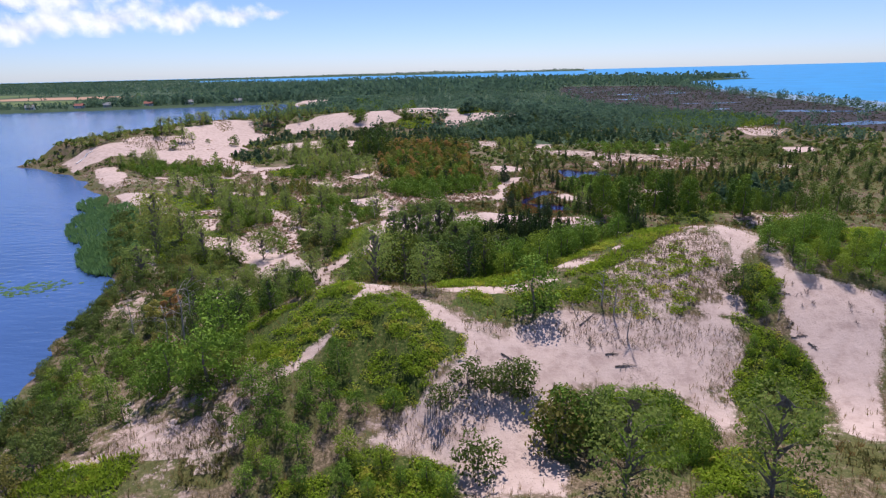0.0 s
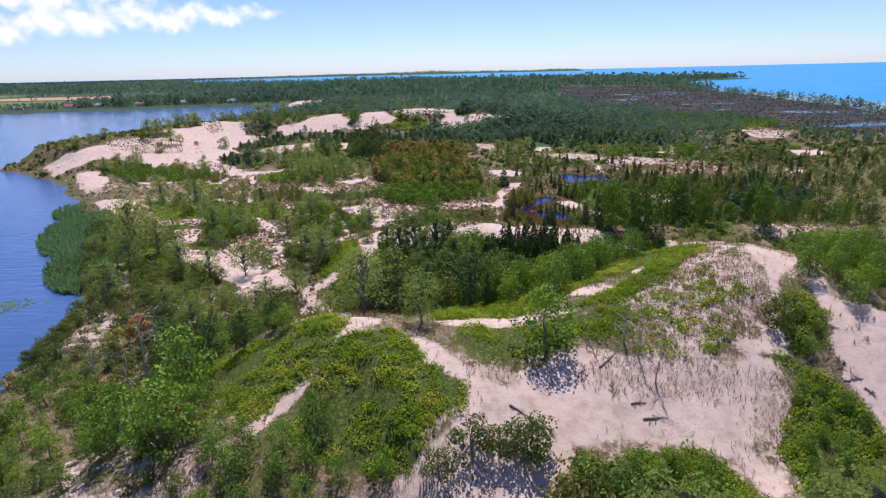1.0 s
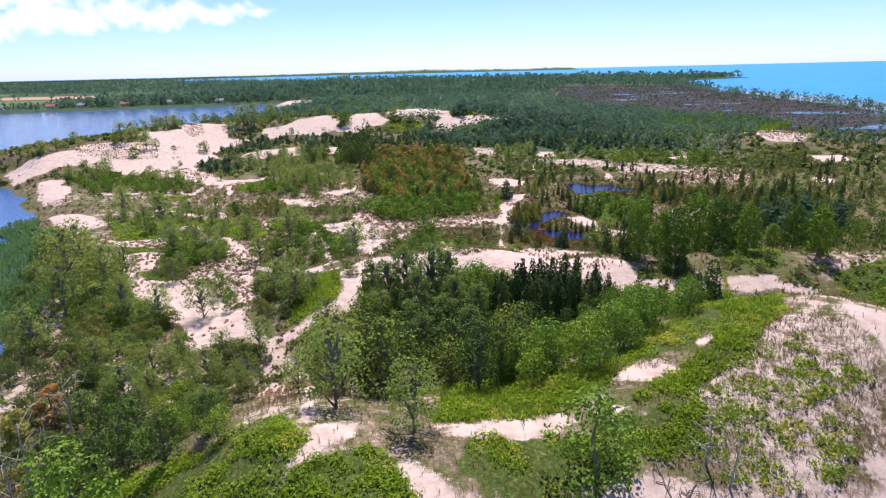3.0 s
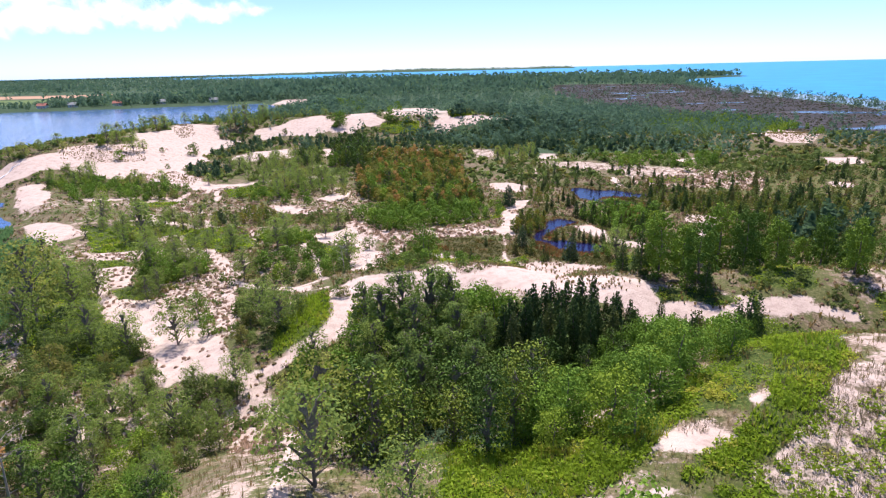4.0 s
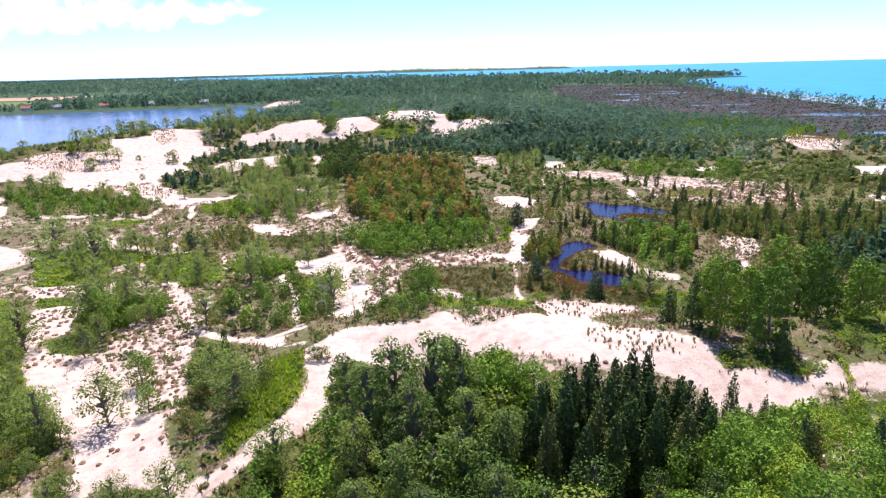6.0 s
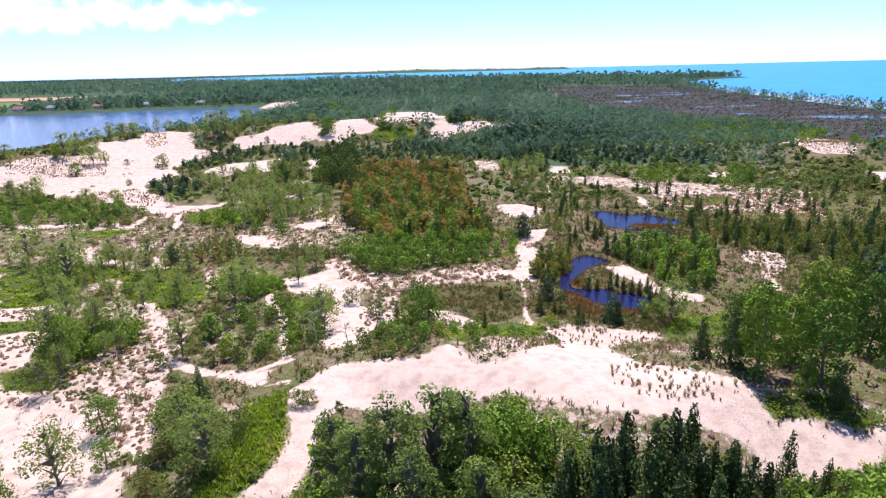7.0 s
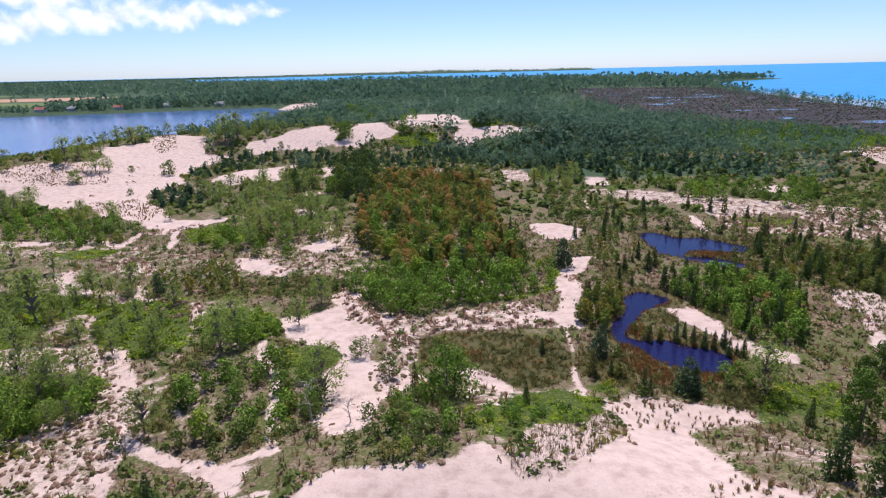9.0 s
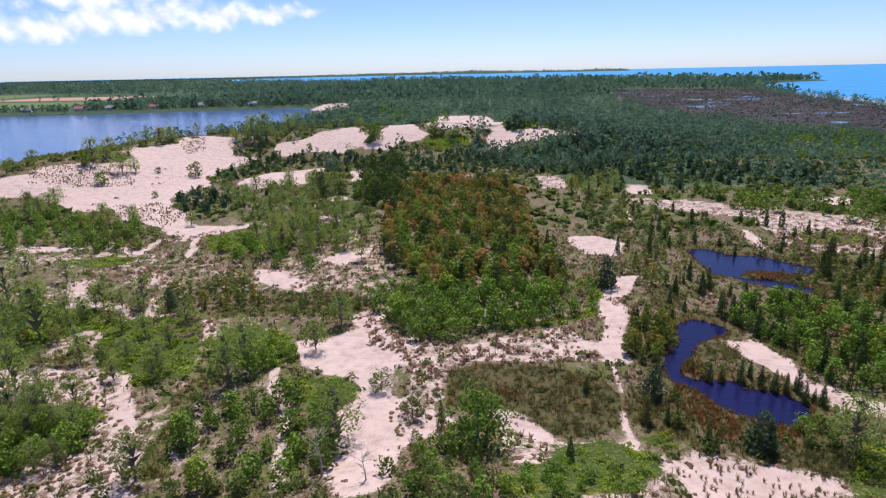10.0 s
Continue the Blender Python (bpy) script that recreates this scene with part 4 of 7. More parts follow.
PLANTING.append(("light", 5.5, 0.8, 1.2, [(-62.8, 242.8), (-49, 252.3), (-41.2, 246.1), (-37, 223.1), (-49.9, 219.1)]))
PLANTING.append(("light", 6, 0.6, 1.0, [(-46.8, 269.7), (-36.7, 261.8), (-28.4, 218.7), (-34.7, 219.1)]))
PLANTING.append(("willow", 3.2, 0.6, 1.1, [(27.1, 277.9), (38.6, 275.9), (37.4, 251.1), (46.1, 246.2), (58.2, 245.1), (53.4, 233), (35.2, 231.8), (24.7, 237.4)]))
PLANTING.append(("cedar", 4.2, 0.5, 1.0, [(28.4, 242.8), (44.7, 242.1), (52.8, 228.4), (48.3, 222.8), (41, 226.3), (26.8, 218)]))
PLANTING.append(("willow", 3.4, 0.5, 1.0, [(59.1, 234.5), (66.3, 230.9), (68.3, 220.9), (79.3, 219), (65.2, 196.7), (59, 196.8), (64.3, 217.4), (56.7, 225.6)]))
PLANTING.append(("cedar", 5, 0.5, 1.1, [(68.4, 247), (80.5, 246.5), (69.2, 223.1), (81.7, 223.2), (63.3, 194), (62.7, 203.4), (61.5, 221.2)]))
PLANTING.append(("lush", 4, 0.7, 1.1, [(64.4, 288.5), (71.6, 275.7), (101.7, 286.6), (121, 288), (100.8, 253.5), (88.4, 253.4), (93.4, 274), (72.2, 258.7), (69.3, 266)]))
PLANTING.append(("light", 6, 0.7, 1.1, [(28.3, 311.4), (45.7, 308.5), (36.9, 276.5), (25.3, 277.5)]))
PLANTING.append(("autumn", 2.7, 0.5, 1.15, [(-29.9, 260.8), (-32.9, 292.7), (-26.8, 307.6), (-14.6, 310.3), (1.8, 309.4), (9.5, 274.4), (8, 241.9), (10.4, 230.4), (12.7, 217.9), (11.6, 200.3), (8.9, 195), (1.3, 198.3), (-7, 201.5), (-13.6, 204.2), (-25.4, 223.2), (-27.9, 242.6)]))
PLANTING.append(("lush", 2.1, 0.6, 1.0, [(-23.7, 196.9), (-20.8, 201.3), (-13.4, 202.6), (-7, 201.3), (1.3, 199), (9.2, 197.3), (11.2, 190), (0.8, 186.2), (-8.1, 181.6), (-13.3, 181.4), (-20, 189.8)]))
PLANTING.append(("lush", 4.5, 0.7, 1.1, [(-29, 255.1), (-19.8, 274.7), (-2.6, 239.7), (9.9, 225.7), (10.9, 195.2), (4.6, 189.8), (-2.8, 190.6), (-11.2, 201.2), (-22.2, 218.4)]))
PLANTING.append(("cedar", 9, 0.7, 1.2, [(-13.2, 230.7), (11, 237), (12.4, 206.8), (8.2, 188.8), (-2.9, 185.9), (-9.1, 201.4)]))
PLANTING.append(("lush", 2.8, 0.5, 0.95, [(-37, 152.3), (-38.1, 158.5), (-34.3, 162.7), (-28.4, 162.3), (-25, 160.6), (-22.2, 163.7), (-19.7, 156.1), (-19.3, 147.7), (-21.1, 144.6), (-26.5, 146.8), (-31.9, 147)]))
PLANTING.append(("willow", 3.2, 0.6, 1.1, [(-37.6, 152.2), (-39.7, 160.3), (-34.9, 164), (-28.6, 162.9), (-24.2, 165.5), (-22.1, 163.1), (-19.2, 151.6), (-20.7, 143.3), (-28.1, 145.1), (-34.1, 147.8)]))
PLANTING.append(("lush", 2.3, 0.4, 0.8, [(-44.1, 176.6), (-44.1, 181.7), (-39.9, 182.7), (-34.1, 179.3), (-30.3, 171.7), (-33.1, 169.4), (-36.7, 168.5), (-40.2, 170.1)]))
PLANTING.append(("uprush", 1.5, 0.5, 0.85, [(-63, 199.8), (-61, 202.5), (-53.1, 207.9), (-47.8, 203.2), (-43.3, 194.3), (-49.2, 193.4), (-59.1, 194.4)]))
PLANTING.append(("lush", 2.0, 0.3, 0.55, [(-1.1, 142), (1.7, 145.9), (5.9, 149.4), (11.1, 148), (9.6, 142.5), (-1.2, 139.9)]))
PLANTING.append(("willow", 2.2, 0.5, 0.9, [(-11.9, 141.4), (-9.5, 146.7), (-6.3, 147.1), (-3.1, 143.1), (-3.6, 139), (-11.7, 140.2)]))
PLANTING.append(("willow", 2.4, 0.5, 1.0, [(-39.9, 196.6), (-30, 199), (-23.8, 194.1), (-27.9, 190.1), (-35.7, 190)]))
PLANTING.append(("lush", 2.2, 0.35, 0.7, [(11.2, 197.2), (15.2, 203.5), (17.1, 202.3), (15.3, 193.3), (11.5, 188.8), (10.3, 190)]))
PLANTING.append(("uprush", 1.5, 0.6, 1.05, [(18.2, 179.7), (20.2, 185.4), (25.3, 191.4), (27.7, 190.1), (26.5, 183.9), (23.1, 177.2), (19.9, 174.4), (17.7, 176.8)]))
PLANTING.append(("cedar", 2.2, 0.4, 0.8, [(20.9, 188.5), (26.8, 193.2), (27.7, 188.4), (23.3, 177.9), (19.3, 175.1)]))
PLANTING.append(("lush", 2.2, 0.6, 0.95, [(37.5, 190), (42.4, 195.4), (49.5, 196.5), (54.1, 191.5), (58.7, 186.6), (45.7, 165.9), (42.2, 167.4), (41.2, 170.7), (42.6, 176.2), (41.9, 180.8), (38.2, 183.4)]))
PLANTING.append(("cedar", 2.3, 0.5, 0.9, [(37, 191.1), (42.4, 195.4), (49.5, 196.5), (54.1, 191.5), (58.7, 186.6), (45.7, 165.9), (42.2, 167.4), (40.8, 171.4), (42.6, 176.2), (41.9, 180.8), (37.9, 182.7)]))
PLANTING.append(("autumn", 4.5, 0.5, 0.8, [(49.5, 196.5), (55.5, 193.9), (58.8, 186.6), (50.6, 173.6), (47.1, 181.5)]))
PLANTING.append(("cedar", 2.6, 0.4, 0.9, [(33.3, 208.7), (39.9, 209.2), (41.1, 201.4), (36.9, 193), (31.6, 193.6), (29.6, 197.9)]))
PLANTING.append(("uprush", 2.2, 0.4, 0.8, [(23.4, 212.9), (36.3, 226.7), (38.7, 218.8), (32.9, 204), (25.9, 204.9)]))
PLANTING.append(("uprush", 1.7, 0.4, 0.7, [(24.3, 174.5), (27.5, 173.9), (30.2, 171.3), (25.9, 171.5)]))
PLANTING.append(("willow", 2.4, 0.4, 0.9, [(21.8, 160), (26.4, 157.3), (24.6, 154.6), (20.7, 155.1)]))
PLANTING.append(("willow", 2.4, 0.5, 0.9, [(34.3, 159.7), (38.7, 160.9), (36.4, 156.1), (32.7, 155.6)]))
PLANTING.append(("willow", 2.6, 0.4, 0.8, [(16.5, 167.1), (19.8, 166), (21.4, 160.5), (18.4, 159.3), (16, 162.1)]))
PLANTING.append(("lush", 2.2, 0.3, 0.6, [(33.1, 159.7), (36.8, 160.9), (35.9, 157.1), (32.1, 156.7)]))
PLANTING.append(("willow", 3.4, 0.5, 1.0, [(-79.8, 178.9), (-71.9, 179.7), (-62.8, 178.8), (-57.9, 171.3), (-63.4, 169.5), (-72, 169.6)]))
PLANTING.append(("light", 4.2, 0.6, 0.9, [(-59.6, 155.3), (-59.4, 160.4), (-53.2, 155), (-51, 149.5), (-54, 148.5)]))
PLANTING.append(("willow", 2.6, 0.5, 1.0, [(-59.3, 154.6), (-53.7, 156.4), (-50.8, 153.3), (-51.5, 149.8), (-53.8, 148)]))
PLANTING.append(("willow", 2.5, 0.5, 0.9, [(-44, 147.3), (-38.3, 146.7), (-33.1, 146.9), (-25.4, 145.5), (-18.6, 143.4), (-18, 141.5), (-41.7, 144)]))
PLANTING.append(("lush", 2.4, 0.6, 1.0, [(-58.1, 145.9), (-61, 154.9), (-57.2, 158.4), (-48.3, 155), (-50.2, 150.1), (-52.8, 145.7)]))
PLANTING.append(("light", 4.0, 0.6, 0.9, [(-58, 144.2), (-62.7, 157.3), (-60.2, 164.2), (-49.6, 156.2), (-48.1, 146.4), (-52.8, 143.2)]))
PLANTING.append(("willow", 2.2, 0.6, 1.1, [(-34.5, 129.1), (-36.2, 136.5), (-33.5, 137.1), (-27.5, 129), (-23.3, 118.6), (-25.1, 116.7), (-30, 120.2)]))
PLANTING.append(("willow", 1.9, 0.45, 0.8, [(-14.2, 141.4), (-10.3, 158.3), (-4.7, 158.9), (-2.7, 138.3), (-4.1, 135.3), (-8.3, 134.6), (-12.5, 134.8)]))
PLANTING.append(("lush", 2.2, 0.35, 0.6, [(-12, 142), (-8.2, 154.4), (-2.8, 146.3), (-4.2, 136.7), (-8.4, 135.6)]))
PLANTING.append(("light", 4.5, 0.5, 0.8, [(-101.4, 200.2), (-77.6, 203.7), (-66.7, 187), (-76.8, 180.4), (-86.3, 178.2)]))
PLANTING.append(("willow", 2.6, 0.5, 0.9, [(-58, 143.7), (-55.8, 143.8), (-52.1, 137.8), (-54.4, 138)]))
PLANTING.append(("bigwood", 4.8, 0.5, 0.85, [(45.6, 154.5), (55.4, 161.3), (72.8, 160.4), (88.3, 154.5), (62, 120.9), (54.5, 124.1), (43.6, 122.4), (36, 123.4)]))
PLANTING.append(("pinewood", 3.6, 0.7, 1.2, [(79.1, 175.1), (104.7, 176), (88, 153.5), (77.9, 158.5)]))
PLANTING.append(("willow", 2.6, 0.5, 1.0, [(47.2, 128.4), (53.8, 129.1), (60.1, 125.3), (62.8, 120.9), (57, 120.5), (49.8, 122.1)]))
PLANTING.append(("lush", 2.3, 0.5, 1.05, [(25.6, 109.3), (29.4, 111.7), (39.3, 112.6), (44.8, 113.3), (30.2, 92.7), (23.5, 87.8), (20.5, 86.3), (17, 83.3), (12.4, 82.2), (8.8, 81.2), (6.1, 82.8), (5, 87), (7.7, 94.4), (12.4, 100.6), (18.6, 104.9)]))
PLANTING.append(("cedar", 2.0, 0.8, 1.2, [(29.3, 113.5), (34.7, 114.1), (25.4, 94.5), (23.1, 97.6)]))
PLANTING.append(("willow", 2.3, 0.6, 1.1, [(-35.6, 132.2), (-30.5, 134), (-22.1, 122.6), (-23.5, 112.5), (-27.1, 112.3), (-30.6, 117)]))
PLANTING.append(("light", 6.5, 0.5, 0.85, [(-102.7, 175.4), (-84.6, 164), (-66.6, 143.4), (-55.6, 127.4), (-58.7, 125.5), (-68.1, 127)]))
PLANTING.append(("willow", 3.0, 0.8, 1.4, [(-65, 122.4), (-62.3, 125.8), (-55.1, 126.4), (-44.8, 117.2), (-42.8, 111.1), (-45.1, 107.7), (-54.9, 108)]))
PLANTING.append(("willow", 2.2, 0.6, 1.2, [(-35.8, 103.6), (-31.4, 106.1), (-26.1, 104.6), (-26, 102.1), (-27.5, 99), (-23.5, 87.3), (-29.9, 90.5), (-33, 99.2)]))
PLANTING.append(("willow", 3.8, 0.6, 1.1, [(-54.6, 107.5), (-45.1, 107.4), (-37.8, 105.1), (-29.9, 90.5), (-43.7, 91.9)]))
PLANTING.append(("lush", 3.6, 0.4, 0.75, [(-53.2, 105.5), (-47.1, 106.3), (-35.6, 99.4), (-30.6, 91.8), (-43.8, 92.1)]))
PLANTING.append(("light", 7.5, 0.5, 0.8, [(-49.2, 101.8), (-38.9, 103.7), (-29.9, 97.8), (-25, 87.5), (-40, 91.6)]))
PLANTING.append(("light", 4.6, 0.5, 0.8, [(-91, 192.6), (-71.1, 193.8), (-51.9, 189.3), (-47.7, 168.5), (-58.8, 165.3), (-80, 177.4)]))
PLANTING.append(("light", 5.0, 0.55, 0.9, [(-49.6, 105.5), (-43.7, 109.5), (-31.6, 105.3), (-26.9, 95.5), (-22.8, 75), (-34.3, 88.3), (-42.6, 94.9)]))
PLANTING.append(("dark", 3.0, 0.5, 0.8, [(-46.3, 90.7), (-39, 90.3), (-20.6, 72.2), (-19.8, 67.4), (-29.8, 73.3), (-38.6, 79.8)]))
PLANTING.append(("lush", 3.0, 0.5, 0.85, [(-46.4, 92), (-42.4, 95.8), (-32.5, 93.9), (-18.8, 70.5), (-22.5, 71.3), (-39.6, 84.9)]))
PLANTING.append(("autumn", 2.6, 0.8, 1.2, [(-53.9, 91.2), (-55.5, 98.4), (-50.5, 96.5), (-44.7, 88), (-46.8, 84.6)]))
PLANTING.append(("willow", 2.6, 0.8, 1.5, [(-64.3, 107.8), (-63.6, 114.2), (-54.8, 113.5), (-46.8, 103), (-45.6, 96.2), (-53.9, 98.4), (-59.1, 100.3)]))
PLANTING.append(("willow", 4.5, 0.8, 1.2, [(-61.1, 121.4), (-58.3, 130.1), (-44.5, 117.6), (-39.1, 106.5), (-46.8, 106.5), (-54.6, 111.4)]))
PLANTING.append(("light", 6.5, 0.55, 0.9, [(-88.4, 143.9), (-82.6, 151.3), (-71.6, 154.9), (-56.7, 129.1), (-60.4, 120.2), (-69.6, 122.2)]))
PLANTING.append(("light", 4.5, 0.5, 0.9, [(-33, 104.2), (-27, 104.2), (-23.6, 94.7), (-26.3, 89.7)]))
PLANTING.append(("lush", 2.8, 0.5, 0.9, [(-57.5, 75.6), (-51.4, 79.9), (-38.4, 71.3), (-28.2, 54.4), (-34.9, 56.1), (-34.7, 51.3), (-44.3, 56.1), (-49.7, 61.7)]))
PLANTING.append(("willow", 2.6, 0.7, 1.2, [(-57.9, 88.4), (-49.5, 94.7), (-29, 72), (-21.9, 55.9), (-27.4, 54.1), (-46.5, 71.4)]))
PLANTING.append(("lush", 2.6, 0.5, 0.9, [(-32.5, 62.3), (-28.5, 66.6), (-18.7, 58), (-17.5, 53.3), (-20.7, 52.2), (-26.6, 52.1)]))
PLANTING.append(("willow", 2.6, 0.6, 1.1, [(-51.6, 59), (-45.2, 57.2), (-36.2, 53.8), (-32.7, 49.7), (-37.9, 47), (-45.2, 51.6)]))
PLANTING.append(("willow", 2.6, 0.5, 0.9, [(-49.3, 80.7), (-43.9, 88.6), (-38.2, 77.6), (-40.8, 69.5)]))
PLANTING.append(("lush", 2.1, 0.5, 0.85, [(-15.9, 51.2), (-13.9, 52.7), (-10.2, 51.1), (-6.2, 50.1), (-6.6, 48.4), (-8.5, 46.1), (-10.3, 44.3), (-13.3, 41.6), (-18.2, 41.7), (-20.3, 44.6), (-20.8, 49.5), (-18.2, 51.2)]))
PLANTING.append(("lush", 1.5, 0.3, 0.45, [(38.6, 72.5), (41.2, 71.9), (41.5, 68.6), (39.3, 65.9), (37.2, 66.7), (37.7, 70.2)]))
PLANTING.append(("lush", 1.8, 0.3, 0.5, [(36, 63.9), (39.2, 60.8), (39.9, 57.4), (39, 53.3), (34.8, 47.8), (31.3, 46.4), (30.2, 50.3), (32.2, 55.6), (34.3, 60.1)]))
PLANTING.append(("lush", 2.0, 0.5, 0.75, [(15.3, 52.8), (20.4, 53.1), (23.6, 51.3), (24.1, 46.5), (21.6, 43.3), (18.4, 42.6), (14.3, 44.6), (12.6, 47.2)]))
PLANTING.append(("willow", 2.2, 0.6, 0.9, [(9.8, 51.2), (12.2, 53), (14.2, 51.7), (13.7, 47), (10.7, 45.5), (9.3, 47.7)]))
PLANTING.append(("willow", 1.8, 0.5, 0.7, [(3.9, 51.9), (7.1, 54.4), (8.4, 53.2), (7.4, 51.8), (5, 51.4)]))
PLANTING.append(("lush", 2.2, 0.6, 0.95, [(42.2, 75.2), (72.4, 119.6), (56.7, 82.6), (58.4, 74.7), (55.3, 69.9), (49.2, 70.3), (44.3, 72)]))
PLANTING.append(("lush", 2.0, 0.35, 0.6, [(-17.2, 41.6), (-12, 42.3), (-8.3, 44.3), (-1.2, 44.9), (-0.2, 41), (-7.8, 40.4)]))
PLANTING.append(("light", 5.5, 0.7, 1.1, [(-152.3, 305.3), (-154.8, 315.9), (-151.2, 324.6), (-152.4, 334.5), (-147.4, 327.9), (-146.7, 309.8)]))
PLANTING.append(("light", 5.5, 0.7, 1.1, [(-127.7, 377.6), (-122.4, 393.3), (-112.9, 399.8), (-104.8, 384.3), (-113.1, 375.8)]))
PLANTING.append(("light", 5, 0.7, 1.2, [(-181.1, 282.9), (-166.7, 292.8), (-158.2, 304), (-153.2, 287.8), (-167.5, 273.5)]))
PLANTING.append(("uprush", 2.4, 0.5, 0.95, [(69.5, 208), (82.4, 212.2), (85.9, 204.1), (96.7, 204.5), (111.2, 193.7), (92.4, 168.8), (79.7, 174.7), (80.8, 187.4), (63.4, 187.9)]))
PLANTING.append(("cedar", 3.4, 0.5, 1.1, [(69.5, 208), (82.4, 212.2), (85.9, 204.1), (96.7, 204.5), (111.2, 193.7), (92.4, 168.8), (79.7, 174.7), (80.8, 187.4), (63.4, 187.9)]))
PLANTING.append(("willow", 3.0, 0.6, 1.2, [(79.2, 197.1), (92.8, 198), (108.5, 190.2), (92.4, 168.8), (79.7, 174.7)]))
PLANTING.append(("uprush", 2.6, 0.4, 0.8, [(56.9, 220.9), (74.7, 220.1), (72.3, 204.1), (59.9, 189.4), (52.1, 194)]))
PLANTING.append(("willow", 3.0, 0.8, 1.4, [(-53.9, 59.4), (-52.1, 62.9), (-45.2, 58.5), (-39.9, 50.9), (-37.9, 43.9), (-42.8, 45.4)]))
PLANTING.append(("willow", 3.2, 0.5, 0.9, [(-27.6, 51.4), (-23, 51.7), (-20.5, 51.2), (-22, 48.7), (-25, 47.8)]))
PLANTING.append(("uprush", 3.2, 0.8, 1.4, [(-29.9, 260.8), (-32.9, 292.7), (-26.8, 307.6), (-14.6, 310.3), (1.8, 309.4), (9.5, 274.4), (8, 241.9), (10.4, 230.4), (12.7, 217.9), (11.6, 200.3), (8.9, 195), (1.3, 198.3), (-7, 201.5), (-13.6, 204.2), (-25.4, 223.2), (-27.9, 242.6)]))
PLANTING.append(("willow", 4, 0.6, 1.1, [(-160, 297.6), (-157.7, 303.3), (-147.8, 304.2), (-140.7, 294.4), (-143.7, 288.1), (-151.4, 289.6)]))
PLANTING.append(("willow", 5, 0.5, 0.9, [(-59.6, 368.9), (-44.4, 373.3), (-34.6, 382.4), (-32.6, 375.1), (-43.4, 366)]))
PLANTING.append(("willow", 6, 0.5, 0.9, [(-139.7, 356.2), (-140.4, 371.6), (-125.8, 343.7), (-125.7, 337)]))
PLANTING.append(("willow", 5, 0.5, 0.9, [(-148.1, 275.1), (-139.4, 278.6), (-120.3, 272.6), (-117, 264.5), (-136.7, 269.4)]))
PLANTING.append(("dark", 7.5, 0.4, 0.75, [(-29.9, 260.8), (-26.8, 307.6), (1.8, 309.4), (8, 241.9), (11.6, 200.3), (1.3, 198.3), (-13.6, 204.2), (-25.4, 223.2)]))
PLANTING.append(("lush", 4.5, 0.6, 1.0, [(-24.7, 226.6), (-14.9, 219), (-2.7, 213.6), (9.5, 220.8), (12, 202.9), (9.2, 197.2), (1.4, 200.7), (-7.1, 203.9), (-13.8, 206.7)]))
PLANTING.append(("lush", 6, 0.5, 0.9, [(195.8, 388.6), (215.2, 390.8), (212.9, 360.1), (178.6, 314.8), (169.7, 324.7), (159.4, 327.2)]))


# ---- single plants: x, y, height ----
SINGLES = {"poplar": [], "bush": [], "willow": [], "cedar": [], "conifer": [], "dead": [], "round": []}
SINGLES["poplar"] += [(-92.3, 195.6, 7.5), (-74.5, 180.6, 9.7), (-88.2, 206.2, 5.1), (-100, 210.7, 5.3), (-72, 193.3, 4.9), (-65.4, 194.9, 5.7), (-48.4, 169.7, 5.4), (-36.4, 171.2, 7.8), (-37.5, 167.2, 7.9), (-55.8, 156.6, 5.7), (-61.4, 158.5, 5.7), (-39.1, 147.9, 5.8), (-28.4, 177.5, 5.1), (-26.7, 186.8, 5.5), (-19.6, 155.4, 7.2), (36.3, 155.8, 6.8), (-50.8, 228.9, 5.8), (-58.9, 233.9, 5.8), (-35.2, 229.1, 6.2), (-51.4, 239.3, 5.9)]
SINGLES["poplar"] += [(-33, 234.7, 6.4), (43.9, 258.4, 5.5), (-139.5, 310.4, 7.9), (-136.5, 313.7, 5.4), (-175.1, 300.6, 3.5), (-168.9, 303.9, 5.8), (-151.5, 311.8, 10.4), (-152.7, 324.5, 8.1), (-155.3, 345, 5.8), (-153.2, 352.6, 7), (-149.3, 357.4, 8.1), (-147.5, 363.9, 8), (-144.6, 383.4, 6.9), (-141.4, 392, 5.7), (-137.9, 397.6, 5.2), (-126.2, 383.9, 5.5), (-115.3, 381.4, 12.5), (-109.1, 381.4, 14.3), (-105.4, 403.9, 9.3), (-136.6, 522.1, 12)]
SINGLES["poplar"] += [(-132.3, 544.1, 10.9), (-84, 251.2, 4), (-24.2, 117.5, 7), (-53.9, 138.8, 5), (-65.7, 164.7, 7.3), (-28.2, 122.5, 6.7), (-67.5, 129.2, 14.5), (-65.1, 135.4, 9), (-77.4, 148.6, 10), (-53.3, 120, 7.9), (-46.6, 117.8, 6.9), (-17.3, 107.8, 5.9), (-11.3, 84.4, 9.9), (-40.7, 120.4, 7.1), (-56.7, 147.5, 8.9), (-31.9, 105.1, 4.2), (-39.7, 100, 5.7), (-40.3, 93.8, 6), (-30.5, 95.8, 6.7), (-3.2, 70.5, 6.3)]
SINGLES["poplar"] += [(-10.2, 74.9, 8.3), (-18.3, 92.4, 5.4), (-26.4, 104.3, 5.5), (-64.8, 122.2, 9.6), (-61.7, 109.1, 7.7), (-63.7, 140.6, 7.4), (13.7, 39, 9.7), (25, 38.2, 9.6), (28.2, 46.4, 4.2)]
